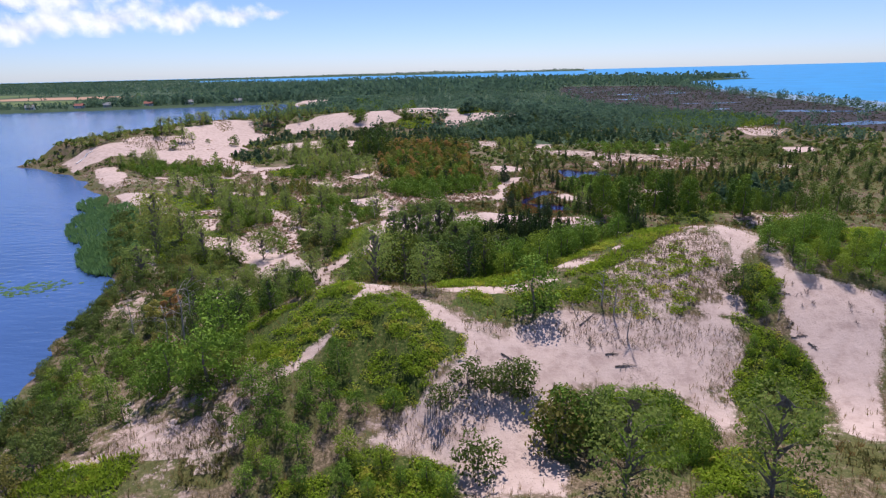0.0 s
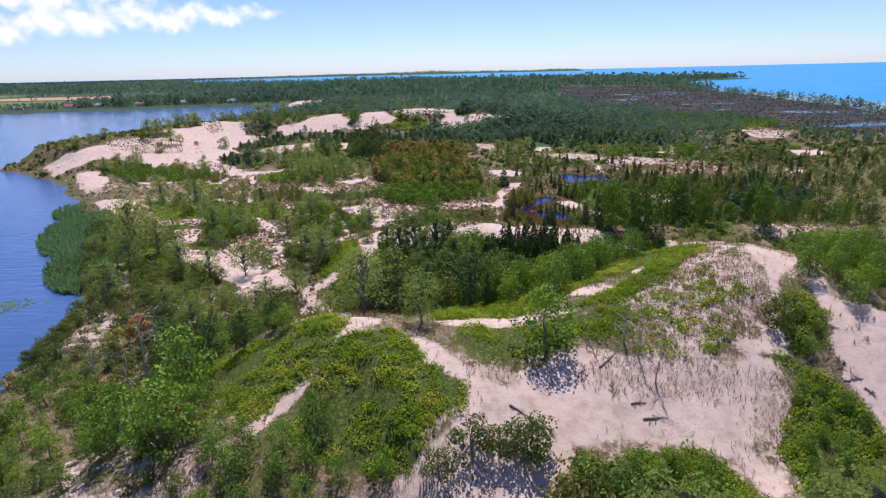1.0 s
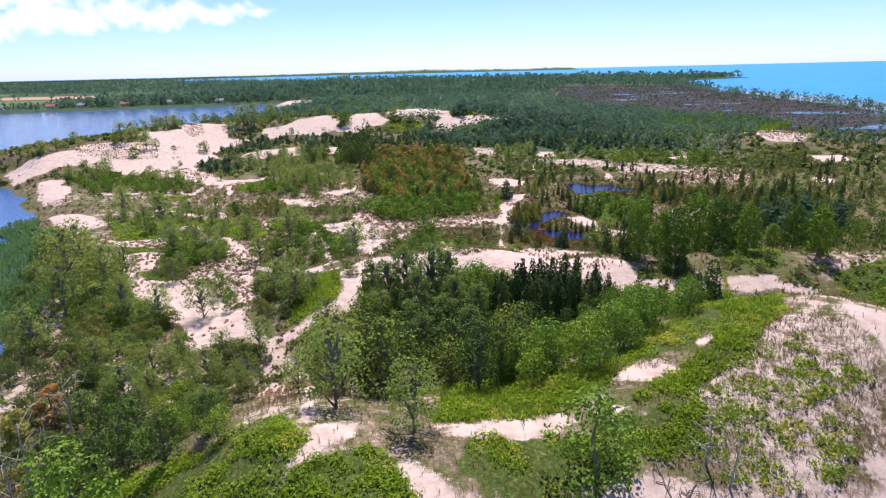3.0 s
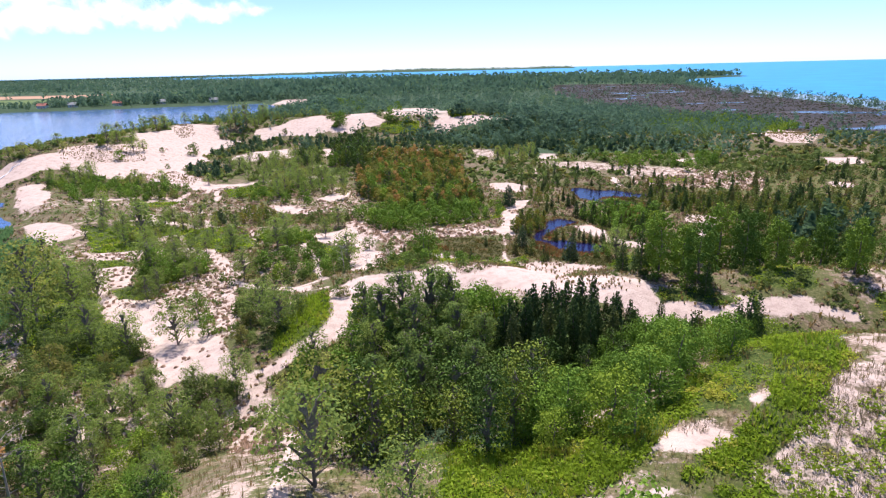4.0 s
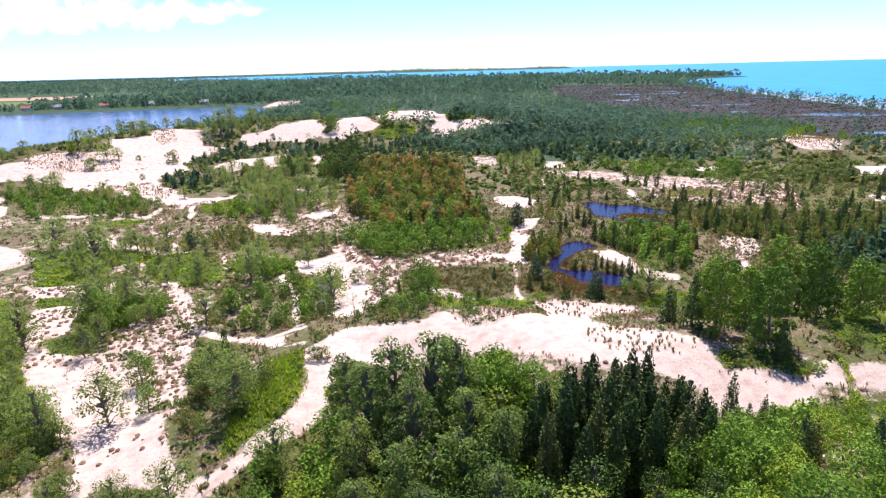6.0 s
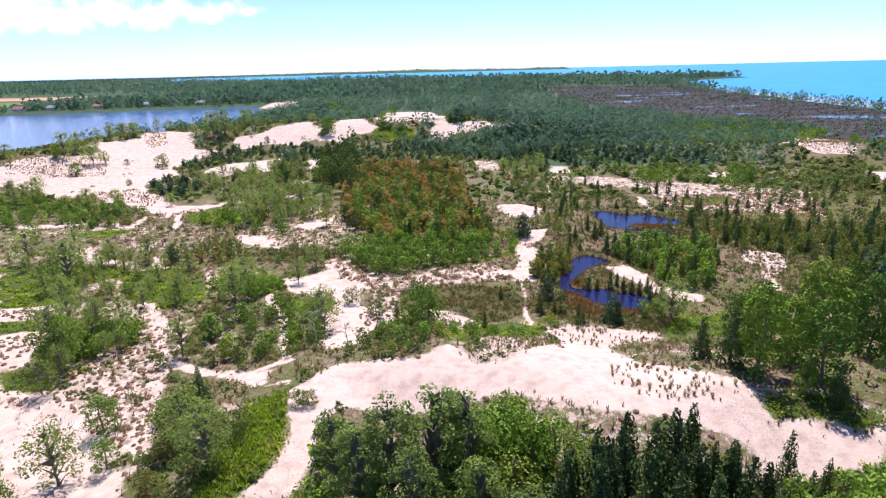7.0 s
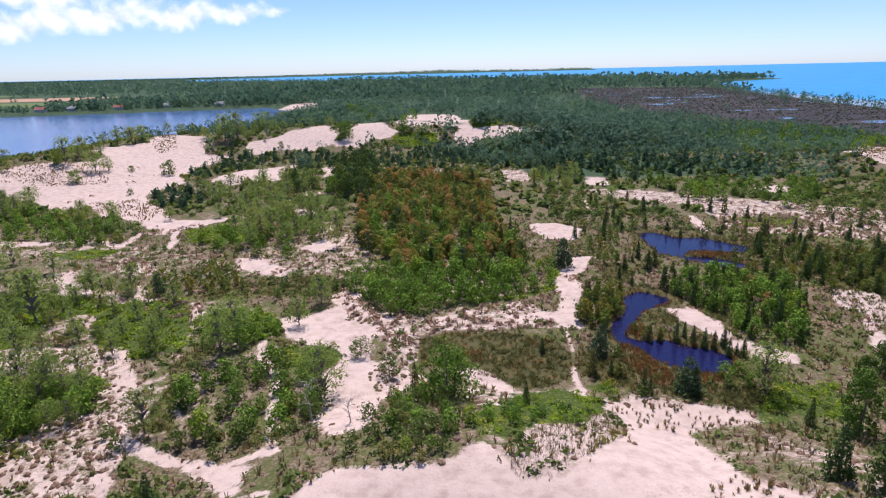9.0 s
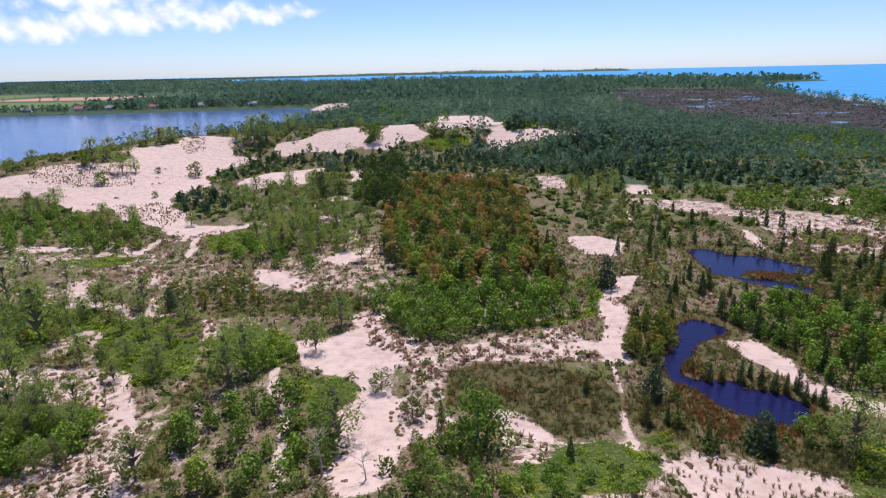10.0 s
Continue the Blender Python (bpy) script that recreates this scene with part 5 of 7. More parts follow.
SINGLES["bush"] += [(-3.9, 152, 7.4), (-3, 153.8, 5.9), (-27.2, 393.6, 6.7), (-55, 377.9, 8.5), (-153.7, 310.1, 5.1), (-43.2, 285.6, 6), (-139.1, 296.5, 4.5), (-55.7, 147.6, 7.2), (-40.9, 129.5, 4.9), (-36.6, 122.1, 3.8), (37.3, 123.7, 3.2), (10.1, 65.3, 6.7), (10.4, 46.7, 6), (21.3, 44.7, 4.1), (-28.7, 66.6, 7.7), (-26, 54.7, 7.3), (-31.7, 57.3, 6.3), (-11.9, 54.5, 3.9)]
SINGLES["willow"] += [(-117.3, 322.6, 5.6), (-84.6, 369.7, 3.2), (-114.4, 286.8, 2.3), (-11.8, 160.6, 2.9), (-16.6, 166.6, 2.9), (-130.2, 318.4, 2.2), (53.9, 191.5, 2), (-17.2, 126.8, 1.8), (-16.1, 126.7, 1.7), (6, 52.1, 4), (2.1, 43.7, 3.5), (7.2, 53, 3.2), (4, 52.5, 2.6), (9.6, 46.6, 5.4), (12.8, 47.7, 4.9), (1.6, 52, 3.2), (37.1, 69.7, 3.8), (-1.2, 50.1, 2.5)]
SINGLES["cedar"] += [(-8.2, 158.8, 3.7), (5.6, 151.4, 3.3), (10, 167.5, 2.6), (27.1, 171.6, 3.3), (28.6, 171.5, 3), (31.1, 171.6, 3.7), (32.6, 172.3, 2.7), (33.1, 170.2, 3.1), (34.4, 169.2, 3.3), (35.7, 168.9, 2.8), (37.1, 168.9, 3.6), (36.9, 166.6, 3), (37.8, 166.3, 2.1), (38.5, 165.7, 3.1), (21.2, 156.1, 3.6), (21.9, 155.6, 2.8), (18.3, 160.8, 2.5), (19.2, 160.3, 2.6), (15.9, 160.9, 4.2), (46.2, 175.5, 3.4)]
SINGLES["cedar"] += [(41, 245.2, 4.1), (4.1, 287.5, 7.1), (40.8, 184.1, 3.3), (52.4, 226.8, 2.6), (59.1, 199.9, 3.7), (42.9, 198.9, 3.7), (50.2, 249.1, 5.2), (64.3, 253.3, 4.1), (68.9, 249, 4.5), (50.2, 264.1, 3.3), (38.8, 262.2, 4.1), (56.5, 255.7, 2.8), (40.9, 191.3, 4), (52.7, 182.6, 3.7), (51.4, 175.5, 4.3), (-30.7, 133.1, 5.4), (30.2, 132.9, 6), (32.2, 130.1, 8.2), (39.4, 121.7, 5.4), (27.5, 155.7, 4.4)]
SINGLES["cedar"] += [(37.9, 148.6, 3.7)]
SINGLES["conifer"] += [(18.2, 166.5, 5), (26.8, 156, 5.2), (19.8, 204.2, 6.3), (-59.2, 193.3, 4.7)]
SINGLES["dead"] += [(-18.6, 95.1, 5.3), (-39.3, 93.2, 5.8), (-36.8, 72.6, 9.9), (-39.7, 73.8, 7.1), (-48.3, 80.5, 7.2), (-14.6, 146.3, 3.5), (-19.5, 148.2, 5.9), (18.5, 66.3, 5.1), (19.5, 64.5, 5.1), (20.3, 61.3, 4.2), (-42.1, 86.1, 7.8)]
SINGLES["round"] += [(34.6, 128.4, 10.3), (39.6, 125, 9.9), (51.6, 143.5, 12.5), (50.6, 132.6, 10.3), (39.4, 130.4, 8.2), (41.7, 146.1, 8), (65.1, 155.5, 9.5), (55.1, 131, 8.4), (71.8, 143.9, 10.2), (65.6, 126.9, 9.4)]

# ---- far plan, grove and woods: ellipses x, y, half width, half depth, turn in degrees ----
SAND_SHORE = [(-177.2, 814, 24, 40, 13), (-171.1, 761.8, 28, 50, 14), (-28, 470, 12, 9, 0), (-60, 560, 20, 8, 10)]
GROVE_DARK = [(-2.4, 102.1, 6.5, 13.7, 1), (4.6, 97.2, 6, 14.8, -6), (-6.6, 88.2, 2.9, 7.4, 6), (-2, 110, 5, 4, 0), (-3, 103, 6, 8, 0), (5, 98, 7, 8, 0)]
GROVE_BUSH = [(11.8, 85.9, 6.5, 7.3, -16), (21.5, 97.9, 5.1, 11.9, -22), (9.2, 100, 3.8, 9.9, -10), (-15.5, 103.9, 3.4, 6.1, 10), (2, 101, 6, 6, 0), (3, 108, 7, 4, 0), (5, 119, 4, 2.5, 0), (-10, 118, 3, 2, 0)]
# tall trees of the grove and its cedars: x, y, height
GROVE_TREES = [(-11.2, 113.4, 9.5), (-8.5, 110.5, 11.5), (-6.1, 111.6, 13.4), (-2.2, 113.1, 14.2), (0.8, 114.4, 12.4), (-4.2, 107.2, 12.2), (1.2, 108, 11.5), (-9, 104.5, 10), (-4.6, 101, 10.5),
    (0.4, 102.2, 10.5), (4.4, 104.6, 11), (-8.2, 97.5, 9), (-3, 95, 9.2), (2.5, 96, 9), (-6.4, 91, 7.5)]
GROVE_SPIRES = [(9.4, 103.8, 13.5), (10.6, 106.3, 13.8), (12.4, 108.6, 12.6), (15.5, 109.4, 11.8), (17.5, 110.8, 11.2), (19.6, 112.2, 10), (20.2, 104, 10.2), (18, 106.8, 11), (13.6, 105.4, 12.6), (16, 105.8, 11.4), (21.2, 108.2, 9.5), (22.4, 105.6, 8.6),
    (11.2, 110.4, 11), (14.2, 112.4, 9.8), (8, 107.6, 12), (17.6, 103.4, 10), (14.8, 103.2, 11), (11.8, 102.6, 11.5), (9, 110.5, 9.5), (22.6, 110.6, 8), (12.8, 100.6, 10.5), (16.4, 101.4, 9.8), (19.2, 101.6, 8.6), (10.2, 99.8, 10.4), (7.6, 101.6, 11.4), (21.6, 102.4, 7.6), (6.8, 104.8, 11.8), (24, 107.6, 7),
    (13, 107, 10.6), (18.6, 109, 9.4), (10.4, 108.2, 10.6), (15.8, 107.4, 10.4), (20.8, 110.2, 8.2)]
GROVE_FRONT = [(5.2, 119.7, 6), (3, 116.4, 7.6), (6.6, 115.6, 7.4), (8.8, 117, 5.6), (1.8, 118.8, 6), (11.6, 114.6, 5), (-12.6, 109.5, 5.5), (-12, 104, 5), (26.4, 104, 4.6)]
GROVE_LUSH = [(4, 117, 6, 3, 0), (2, 108, 5, 5, 0), (23, 99, 4, 3, 0)]
HOLLOW = [(12, 97, 7, 5, 0), (19, 99, 4, 3.5, 0)]
EAST_WOOD = [(82, 138, 10, 12, 0), (98, 137, 10, 13, 0), (116, 136, 12, 14, 0), (135, 140, 12, 14, 0)]
EAST_CEDAR = [(100, 215, 30, 25, 0), (130, 190, 25, 20, 0), (150, 240, 25, 20, 0), (85, 160, 16, 8, 0), (120, 160, 16, 10, 0)]
EAST_WILLOW = [(100, 195, 30, 20, 0), (150, 200, 30, 25, 0), (125, 245, 30, 20, 0), (95, 165, 20, 10, 0), (180, 230, 25, 30, 0)]
SHORE_TREES = [(-28, 408, 3, 3, 0), (-95, 480, 14, 26, 0), (-80, 560, 25, 40, 0), (-30, 440, 10, 8, 0)]
PINE = [(22.6, 361.3, 15.7, 5.7, -5), (22.3, 354.5, 32.7, 15.3, -5), (54.5, 322.7, 29.2, 26, -14), (88, 312, 28, 14, -21), (71.7, 370.2, 49.4, 20.7, -14)]
WOODS = [(116.6, 305.3, 25.7, 18.3, -28), (116.7, 359.7, 50.5, 37.5, -24), (88.2, 468.9, 81.7, 84.9, -14), (33.5, 412.5, 36.8, 90, -7),
    (161.7, 388, 45.1, 74.1, -22), (176.7, 304.9, 34.4, 14.2, -29), (96.4, 393.2, 78.9, 76.1, -14), (-70.9, 331.2, 9.5, 15.2, 16)]
WOODLIGHT = [(-57.2, 502.2, 16, 13.1, 7), (-17.4, 397.1, 4.1, 6, 2), (12.5, 419.5, 5.1, 6.1, -3), (172.2, 425.1, 14.9, 38.8, -27),
    (183.9, 400.3, 21.5, 34.2, -30), (196.9, 387.4, 14.1, 27.2, -33), (166.3, 399.1, 38, 65.1, -22)]
FALLEN = [(13.2, 62.1, 0.1, 0.3, -14), (16.2, 63.9, 0.1, 0.3, -17), (15, 65.1, 0.1, 0.3, -15), (15.8, 60.2, 0.1, 0.3, -18), (18, 59, 0.1, 0.3, -20),
    (19.1, 57.5, 0.1, 0.3, -22), (6.2, 56.5, 0.1, 0.3, -8), (40.4, 66.1, 0.1, 0.4, -36), (40.7, 64.2, 0.1, 0.4, -37), (39.4, 67.1, 0.1, 0.4, -35),
    (41.1, 62.7, 0.1, 0.4, -38), (41.9, 68.5, 0.2, 0.4, -36), (41.8, 61.1, 0.1, 0.4, -39), (-17.7, 179.2, 0.2, 0.5, 8), (-29.6, 179.2, 0.2, 0.5, 16)]
REEDS = [(-100.6, 163.5, 9.5, 24.8, 29), (-81.1, 132.7, 6.9, 16.6, 29), (-119.8, 190.7, 4.9, 10.2, 30), (-53.1, 65.4, 1.8, 3, 34),
    (-82.2, 132.8, 6.9, 16.2, 34)]


def mesh_from(name, verts, faces, material_, smooth_shade=False):
    """A mesh from arrays: verts (n, 3), faces (m, 3 or 4)."""
    me = bpy.data.meshes.new(name)
    verts, faces = np.ascontiguousarray(verts, np.float32), np.ascontiguousarray(faces, np.int32)
    k = faces.shape[1]
    me.vertices.add(len(verts))
    me.vertices.foreach_set("co", verts.ravel())
    me.loops.add(faces.size)
    me.loops.foreach_set("vertex_index", faces.ravel())
    me.polygons.add(len(faces))
    me.polygons.foreach_set("loop_start", np.arange(0, faces.size, k, dtype=np.int32))
    me.polygons.foreach_set("use_smooth", np.full(len(faces), smooth_shade))
    me.materials.append(material_)
    me.update(calc_edges=True)
    return me


def set_floats(me, name, values):
    me.attributes.new(name, "FLOAT", "POINT").data.foreach_set("value", np.ascontiguousarray(values, np.float32))


# ---- the ground: one sheet to the horizon ----
def spread(start, step, growth, end):
    out = [start]
    while out[-1] < end:
        step *= growth
        out.append(out[-1] + step)
    return out


def cover(x, y):
    """What grows or lies where: depths within the plan's patches."""
    c = {}
    x, y = np.asarray(x, float), np.asarray(y, float)
    rim = 0.28 * wave_noise(x, y, 4.0, 61)
    ragged = (3.2 * wave_noise(x, y, 13.0, 67) + 1.4 * wave_noise(x, y, 4.5, 68)) * smooth(180, 290, y)
    c["sand"] = np.maximum(np.clip((depth(x, y, SAND_PLAN) + ragged) / 2.6, -2, 1) + rim, blob(x, y, SAND_SHORE, 0.5, 61, 8.0))
    for line in PATHS:
        d, w = along(x, y, line)
        d = d + 0.35 * wave_noise(x, y, 2.5, 71)
        c["sand"] = np.maximum(c["sand"], np.clip(1.1 - d / w, -9, 1) * 0.5)
    heather = np.clip(depth(x, y, HEATH_PLAN) / 2.2, -2, 1) + rim
    c["heather"] = heather
    mottle = np.maximum(heather, np.maximum(depth(x, y, BANK_PLAN), depth(x, y, STALK_PLAN)) / 2.0)
    c["sand"] = np.where(mottle > 0, np.clip(c["sand"], 0.03, 0.16), c["sand"])
    c["sand"] = np.maximum(c["sand"], depth(x, y, TUSS_PLAN) / 4)
    c["green"] = np.clip(depth(x, y, VINE_PLAN + TURF_PLAN) / 2.2, -2, 1) + 0.3 * wave_noise(x, y, 4.0, 63)
    c["sand"] = np.where(c["green"] > 0.0, np.minimum(c["sand"], 0.12 - c["green"]), c["sand"])
    c["olive"] = np.clip(np.maximum(depth(x, y, OLIVE_PLAN) / 2.2, 2 * blob(x, y, EAST_WILLOW + EAST_CEDAR, 0.5, 68, 9.0)), -2, 1) + 0.3 * wave_noise(x, y, 4.0, 65)
    c["thin"] = np.clip(depth(x, y, THIN_PLAN) / 2.2, -2, 1) + 0.4 * wave_noise(x, y, 3.0, 62)
    shore_ = depth(x, y, POND_PLAN)
    c["wet"] = np.maximum(np.clip(np.maximum(depth(x, y, WET_PLAN), depth(x, y, RUSTY_PLAN)) / 2, -2, 1) + rim, np.clip((shore_ + 2.5) / 2.5, -2, 1))
    c["wet"] = np.where(c["sand"] > 0.1, np.minimum(c["wet"], -c["sand"]), c["wet"])
    c["marsh"] = np.clip(inside(x, y, MARSH) / 40, -2, 1) + 0.25 * wave_noise(x, y, 45, 67)
    c["wood"] = np.maximum(blob(x, y, PINE + GROVE_DARK, 0.3, 69, 7.0), np.clip((y - 420) / 60, -2, 1) + 0.3 * wave_noise(x, y, 60, 73))
    c["wood"] = np.minimum(c["wood"], -c["marsh"])
    c["wood"] = np.where(y > 420, np.minimum(c["wood"], 0.3 - 1.5 * np.maximum(c["sand"], -0.5)), c["wood"])
    c["scrub"] = 0.35 * wave_noise(x, y, 14, 77) + 0.15 + 0.4 * smooth(8, 40, x) * smooth(125, 155, y) + 0.25 * smooth(210, 260, y)
    field = np.zeros(np.shape(x))
    for cx, cy, rx, ry in FIELDS:
        field = np.maximum(field, (np.abs(x - cx) < rx) & (np.abs(y - cy) < ry))
    c["field"] = field
    cx, cy, rx, ry = PLOUGHED
    c["plough"] = 1.0 * ((np.abs(x - cx) < rx) & (np.abs(y - cy) < ry))
    return c


FIELDS = [(-700, 930, 130, 80), (-1050, 1250, 150, 120)]
PLOUGHED = (-720, 1110, 130, 65)

gx = np.array([-90 - (v + 90) for v in spread(-90, 0.9, 1.07, 4850)[1:]][::-1] + list(np.arange(-90, 110, 1.15)) + spread(110, 0.9, 1.07, 4960))
gy = np.array([-v for v in spread(0, 3, 1.25, 4950)[1:]][::-1] + list(np.arange(0, 28, 2.0)) + list(np.arange(28, 240, 1.1)) + spread(240, 1.1, 1.028, 4960))
GX, GY = np.meshgrid(gx, gy)
px, py = GX.ravel(), GY.ravel()
pz = ground(px, py)
nx, ny = len(gx), len(gy)
i, j = np.meshgrid(np.arange(nx - 1), np.arange(ny - 1))
a = (j * nx + i).ravel()
ground_mesh = mesh_from("ground", np.stack([px, py, pz], 1), np.stack([a, a + 1, a + nx + 1, a + nx], 1), GROUND, True)
for key, values in cover(px, py).items():
    set_floats(ground_mesh, key, values)
tagged(new("ground", ground_mesh), "pale sandy dunes with dry grass, low vines and footpaths", "ground", kind="structure")


def sheet(name, x0, x1, y0, y1, z, mat, label):
    n = 24
    u, v = np.meshgrid(np.linspace(x0, x1, n), np.linspace(y0, y1, n))
    i, j = np.meshgrid(np.arange(n - 1), np.arange(n - 1))
    k = (j * n + i).ravel()
    me = mesh_from(name, np.stack([u.ravel(), v.ravel(), np.full(n * n, z)], 1), np.stack([k, k + 1, k + n + 1, k + n], 1), mat)
    return tagged(new(name, me), label, "water", kind="structure")


sheet("water_lake", -1800, -40, -900, 930, LAKE, LAKE_WATER, "rippled blue lake water beside the dunes")
sheet("water_great_lake", -4900, 4940, 930, 4940, LAKE, SEA_WATER, "turquoise open lake reaching to the horizon")
sheet("water_great_lake", 250, 4940, -900, 930, LAKE, SEA_WATER, "turquoise open lake beyond a wooded beach")
sheet("water_pond", 12, 80, 150, 236, POND, POND_WATER, "dark blue still pond among young conifers")
sheet("water_marsh", 150, 400, 300, 1130, 0.76, POND_WATER, "dark shallow pools in the brown marsh")


# ---- plants ----
def basis(n, rng):
    """Two unit vectors across each normal."""
    r = rng.normal(size=n.shape)
    u = np.cross(n, r)
    u /= np.linalg.norm(u, axis=1)[:, None] + 1e-9
    return u, np.cross(n, u)


def leaves(centres, normals, size, rng, long=1.3, droop=0.0):
    """One four-cornered spray of leaves at each centre."""
    u, v = basis(normals, rng)
    if droop:
        v = v * (1 - droop) + np.array([0, 0, -droop])
    s = (size * rng.uniform(0.6, 1.4, len(centres)))[:, None]
    bend = normals * s * 0.25
    quad = np.stack([centres - u * s * 0.5 - v * s * 0.5 * long * 0.4, centres + v * s * -0.6 * long + bend, centres + u * s * 0.5, centres + v * s * 0.6 * long - bend], 1)
    return quad.reshape(-1, 3), np.arange(len(centres) * 4).reshape(-1, 4)


def unit(rng, n):
    d = rng.normal(size=(n, 3))
    return d / np.linalg.norm(d, axis=1)[:, None]


def tube(path, radii, sides=5):
    """A tapered tube along a path."""
    path = np.array(path, float)
    rings = []
    for k, p in enumerate(path):
        d = path[min(k + 1, len(path) - 1)] - path[max(k - 1, 0)]
        d /= np.linalg.norm(d) + 1e-9
        u = np.cross(d, (0.3, 0.9, 0.1))
        u /= np.linalg.norm(u)
        w = np.cross(d, u)
        ang = np.arange(sides) * 2 * np.pi / sides
        rings.append(p + radii[k] * (np.cos(ang)[:, None] * u + np.sin(ang)[:, None] * w))
    f = [(k * sides + s, k * sides + (s + 1) % sides, (k + 1) * sides + (s + 1) % sides, (k + 1) * sides + s) for k in range(len(path) - 1) for s in range(sides)]
    return np.concatenate(rings), np.array(f)


def rooted(pieces):
    """Limbs grown into the first piece: one corner of each foot is shared with the trunk."""
    (tv, tf), verts, faces, at = pieces[0], [pieces[0][0]], [pieces[0][1]], len(pieces[0][0])
    for v, f in pieces[1:]:
        f = f + at
        near = int(np.argmin(np.linalg.norm(tv - v[0], axis=1)))
        faces.append(np.where(f == at, near, f))
        verts.append(v)
        at += len(v)
    return np.concatenate(verts), np.concatenate(faces)


def joined(pieces):
    verts, faces, at = [], [], 0
    for v, f in pieces:
        verts.append(v)
        faces.append(f + at)
        at += len(v)
    return np.concatenate(verts), np.concatenate(faces)


# height, crown radius, where the crown begins, lobes, spray size
KINDS = {"dark": (7.5, 2.5, 0.12, 20, 0.33), "lush": (4.2, 2.0, 0.04, 16, 0.25), "light": (5.6, 2.5, 0.22, 20, 0.24), "willow": (2.4, 1.5, 0.02, 11, 0.21),
         "rust": (4.2, 1.5, 0.08, 10, 0.25), "cedar": (5.2, 1.0, 0.03, 0, 0.24), "pine": (5.8, 2.3, 0.04, 0, 0.55), "wood": (9, 3.8, 0.1, 9, 1.3),
         "upright": (3.6, 1.1, 0.03, 11, 0.2), "broad": (8.5, 2.9, 0.04, 22, 0.22), "spruce": (5.0, 1.75, 0.03, 0, 0.27),
         "grove": (12.0, 3.0, 0.2, 34, 0.17), "spire": (11.0, 2.0, 0.04, 0, 0.2)}


def limbs(kind, rng):
    """Trunk and limbs, and where the limbs end."""
    h, r, low, lobes, _ = KINDS[kind]
    lean = rng.uniform(-0.06, 0.06, 2) * h
    top = np.array([lean[0], lean[1], h * 0.92])
    bend = np.array([rng.uniform(-0.1, 0.1) * r, rng.uniform(-0.1, 0.1) * r, h * 0.45])
    thick = (0.011 if kind in ("light", "grove") else 0.018) * h + 0.03
    pieces = [tube([(0, 0, -0.3), (0, 0, 0.15 * h), bend, top], [thick * 1.2, thick, thick * 0.7, 0.015])]
    ends = []
    for k in range(lobes):
        up = low + (0.95 - low) * (k + rng.uniform(0.2, 0.8)) / lobes
        full = math.sin(math.pi * min(0.97, (0.22 + 0.78 * (up - low) / (1 - low)))) ** 0.6
        ang = 2.4 * k + rng.uniform(-0.5, 0.5)
        out = r * full * rng.uniform(0.45, 0.8)
        end = np.array([math.cos(ang) * out + lean[0] * up, math.sin(ang) * out + lean[1] * up, h * up])
        ends.append(end)
        start = np.array([bend[0] * up, bend[1] * up, max(0.1, h * up - out * rng.uniform(0.5, 0.9))])
        pieces.append(tube([start, (start + end) / 2 + (0, 0, 0.05 * h), end], [thick * 0.45, thick * 0.3, 0.012], 4))
    return rooted(pieces) if kind in ("light", "dark", "grove") else pieces[0], np.array(ends), top


def crown(kind, rng, count, ends, top, grow=1.0):
    """Sprays of leaves in lobes at the limbs' ends, or in drooping tiers for conifers."""
    h, r, low, lobes, size = KINDS[kind]
    size = size * grow
    if lobes == 0:
        up = 1 - np.sqrt(rng.uniform(0.002, 1, count))
        ang = rng.uniform(0, 2 * np.pi, count)
        spire = 0.75 if kind in ("cedar", "spire") else 0.6
        tier = 1 if kind in ("cedar", "spire") else 0.75 + 0.35 * np.abs(np.sin(up * 22 + rng.uniform(0, 6)))
        out = r * (1 - up) ** spire * tier * np.sqrt(rng.uniform(0.25, 1, count)) * (1 + 0.25 * np.sin(3 * ang + up * 9))
        c = np.stack([np.cos(ang) * out, np.sin(ang) * out, h * (low + (1 - low) * up)], 1)
        n = np.stack([np.cos(ang), np.sin(ang), np.full(count, 0.55)], 1) + 0.5 * rng.normal(size=(count, 3))
        n /= np.linalg.norm(n, axis=1)[:, None]
        return leaves(c, n, size, rng, 1.7, 0.25)
    pick = rng.randint(0, len(ends), count)
    d = unit(rng, count)
    d[:, 2] = d[:, 2] * 0.85 + 0.12
    lobe = r * rng.uniform(0.34, 0.5, len(ends))
    if kind == "broad":
        lobe = lobe * rng.uniform(0.75, 1.1, len(ends))
    if kind in ("light", "grove"):
        lobe = lobe * (0.85 if kind == "light" else 0.66)
    c = ends[pick] + d * (lobe[pick] * rng.uniform(0.62, 1.06, count))[:, None] * np.array([1, 1, 0.8])
    c[:, 2] = np.maximum(c[:, 2], 0.1)
    n = d + 0.42 * rng.normal(size=(count, 3)) + (0, 0, 0.2)
    n /= np.linalg.norm(n, axis=1)[:, None]
    return leaves(c, n, size, rng)


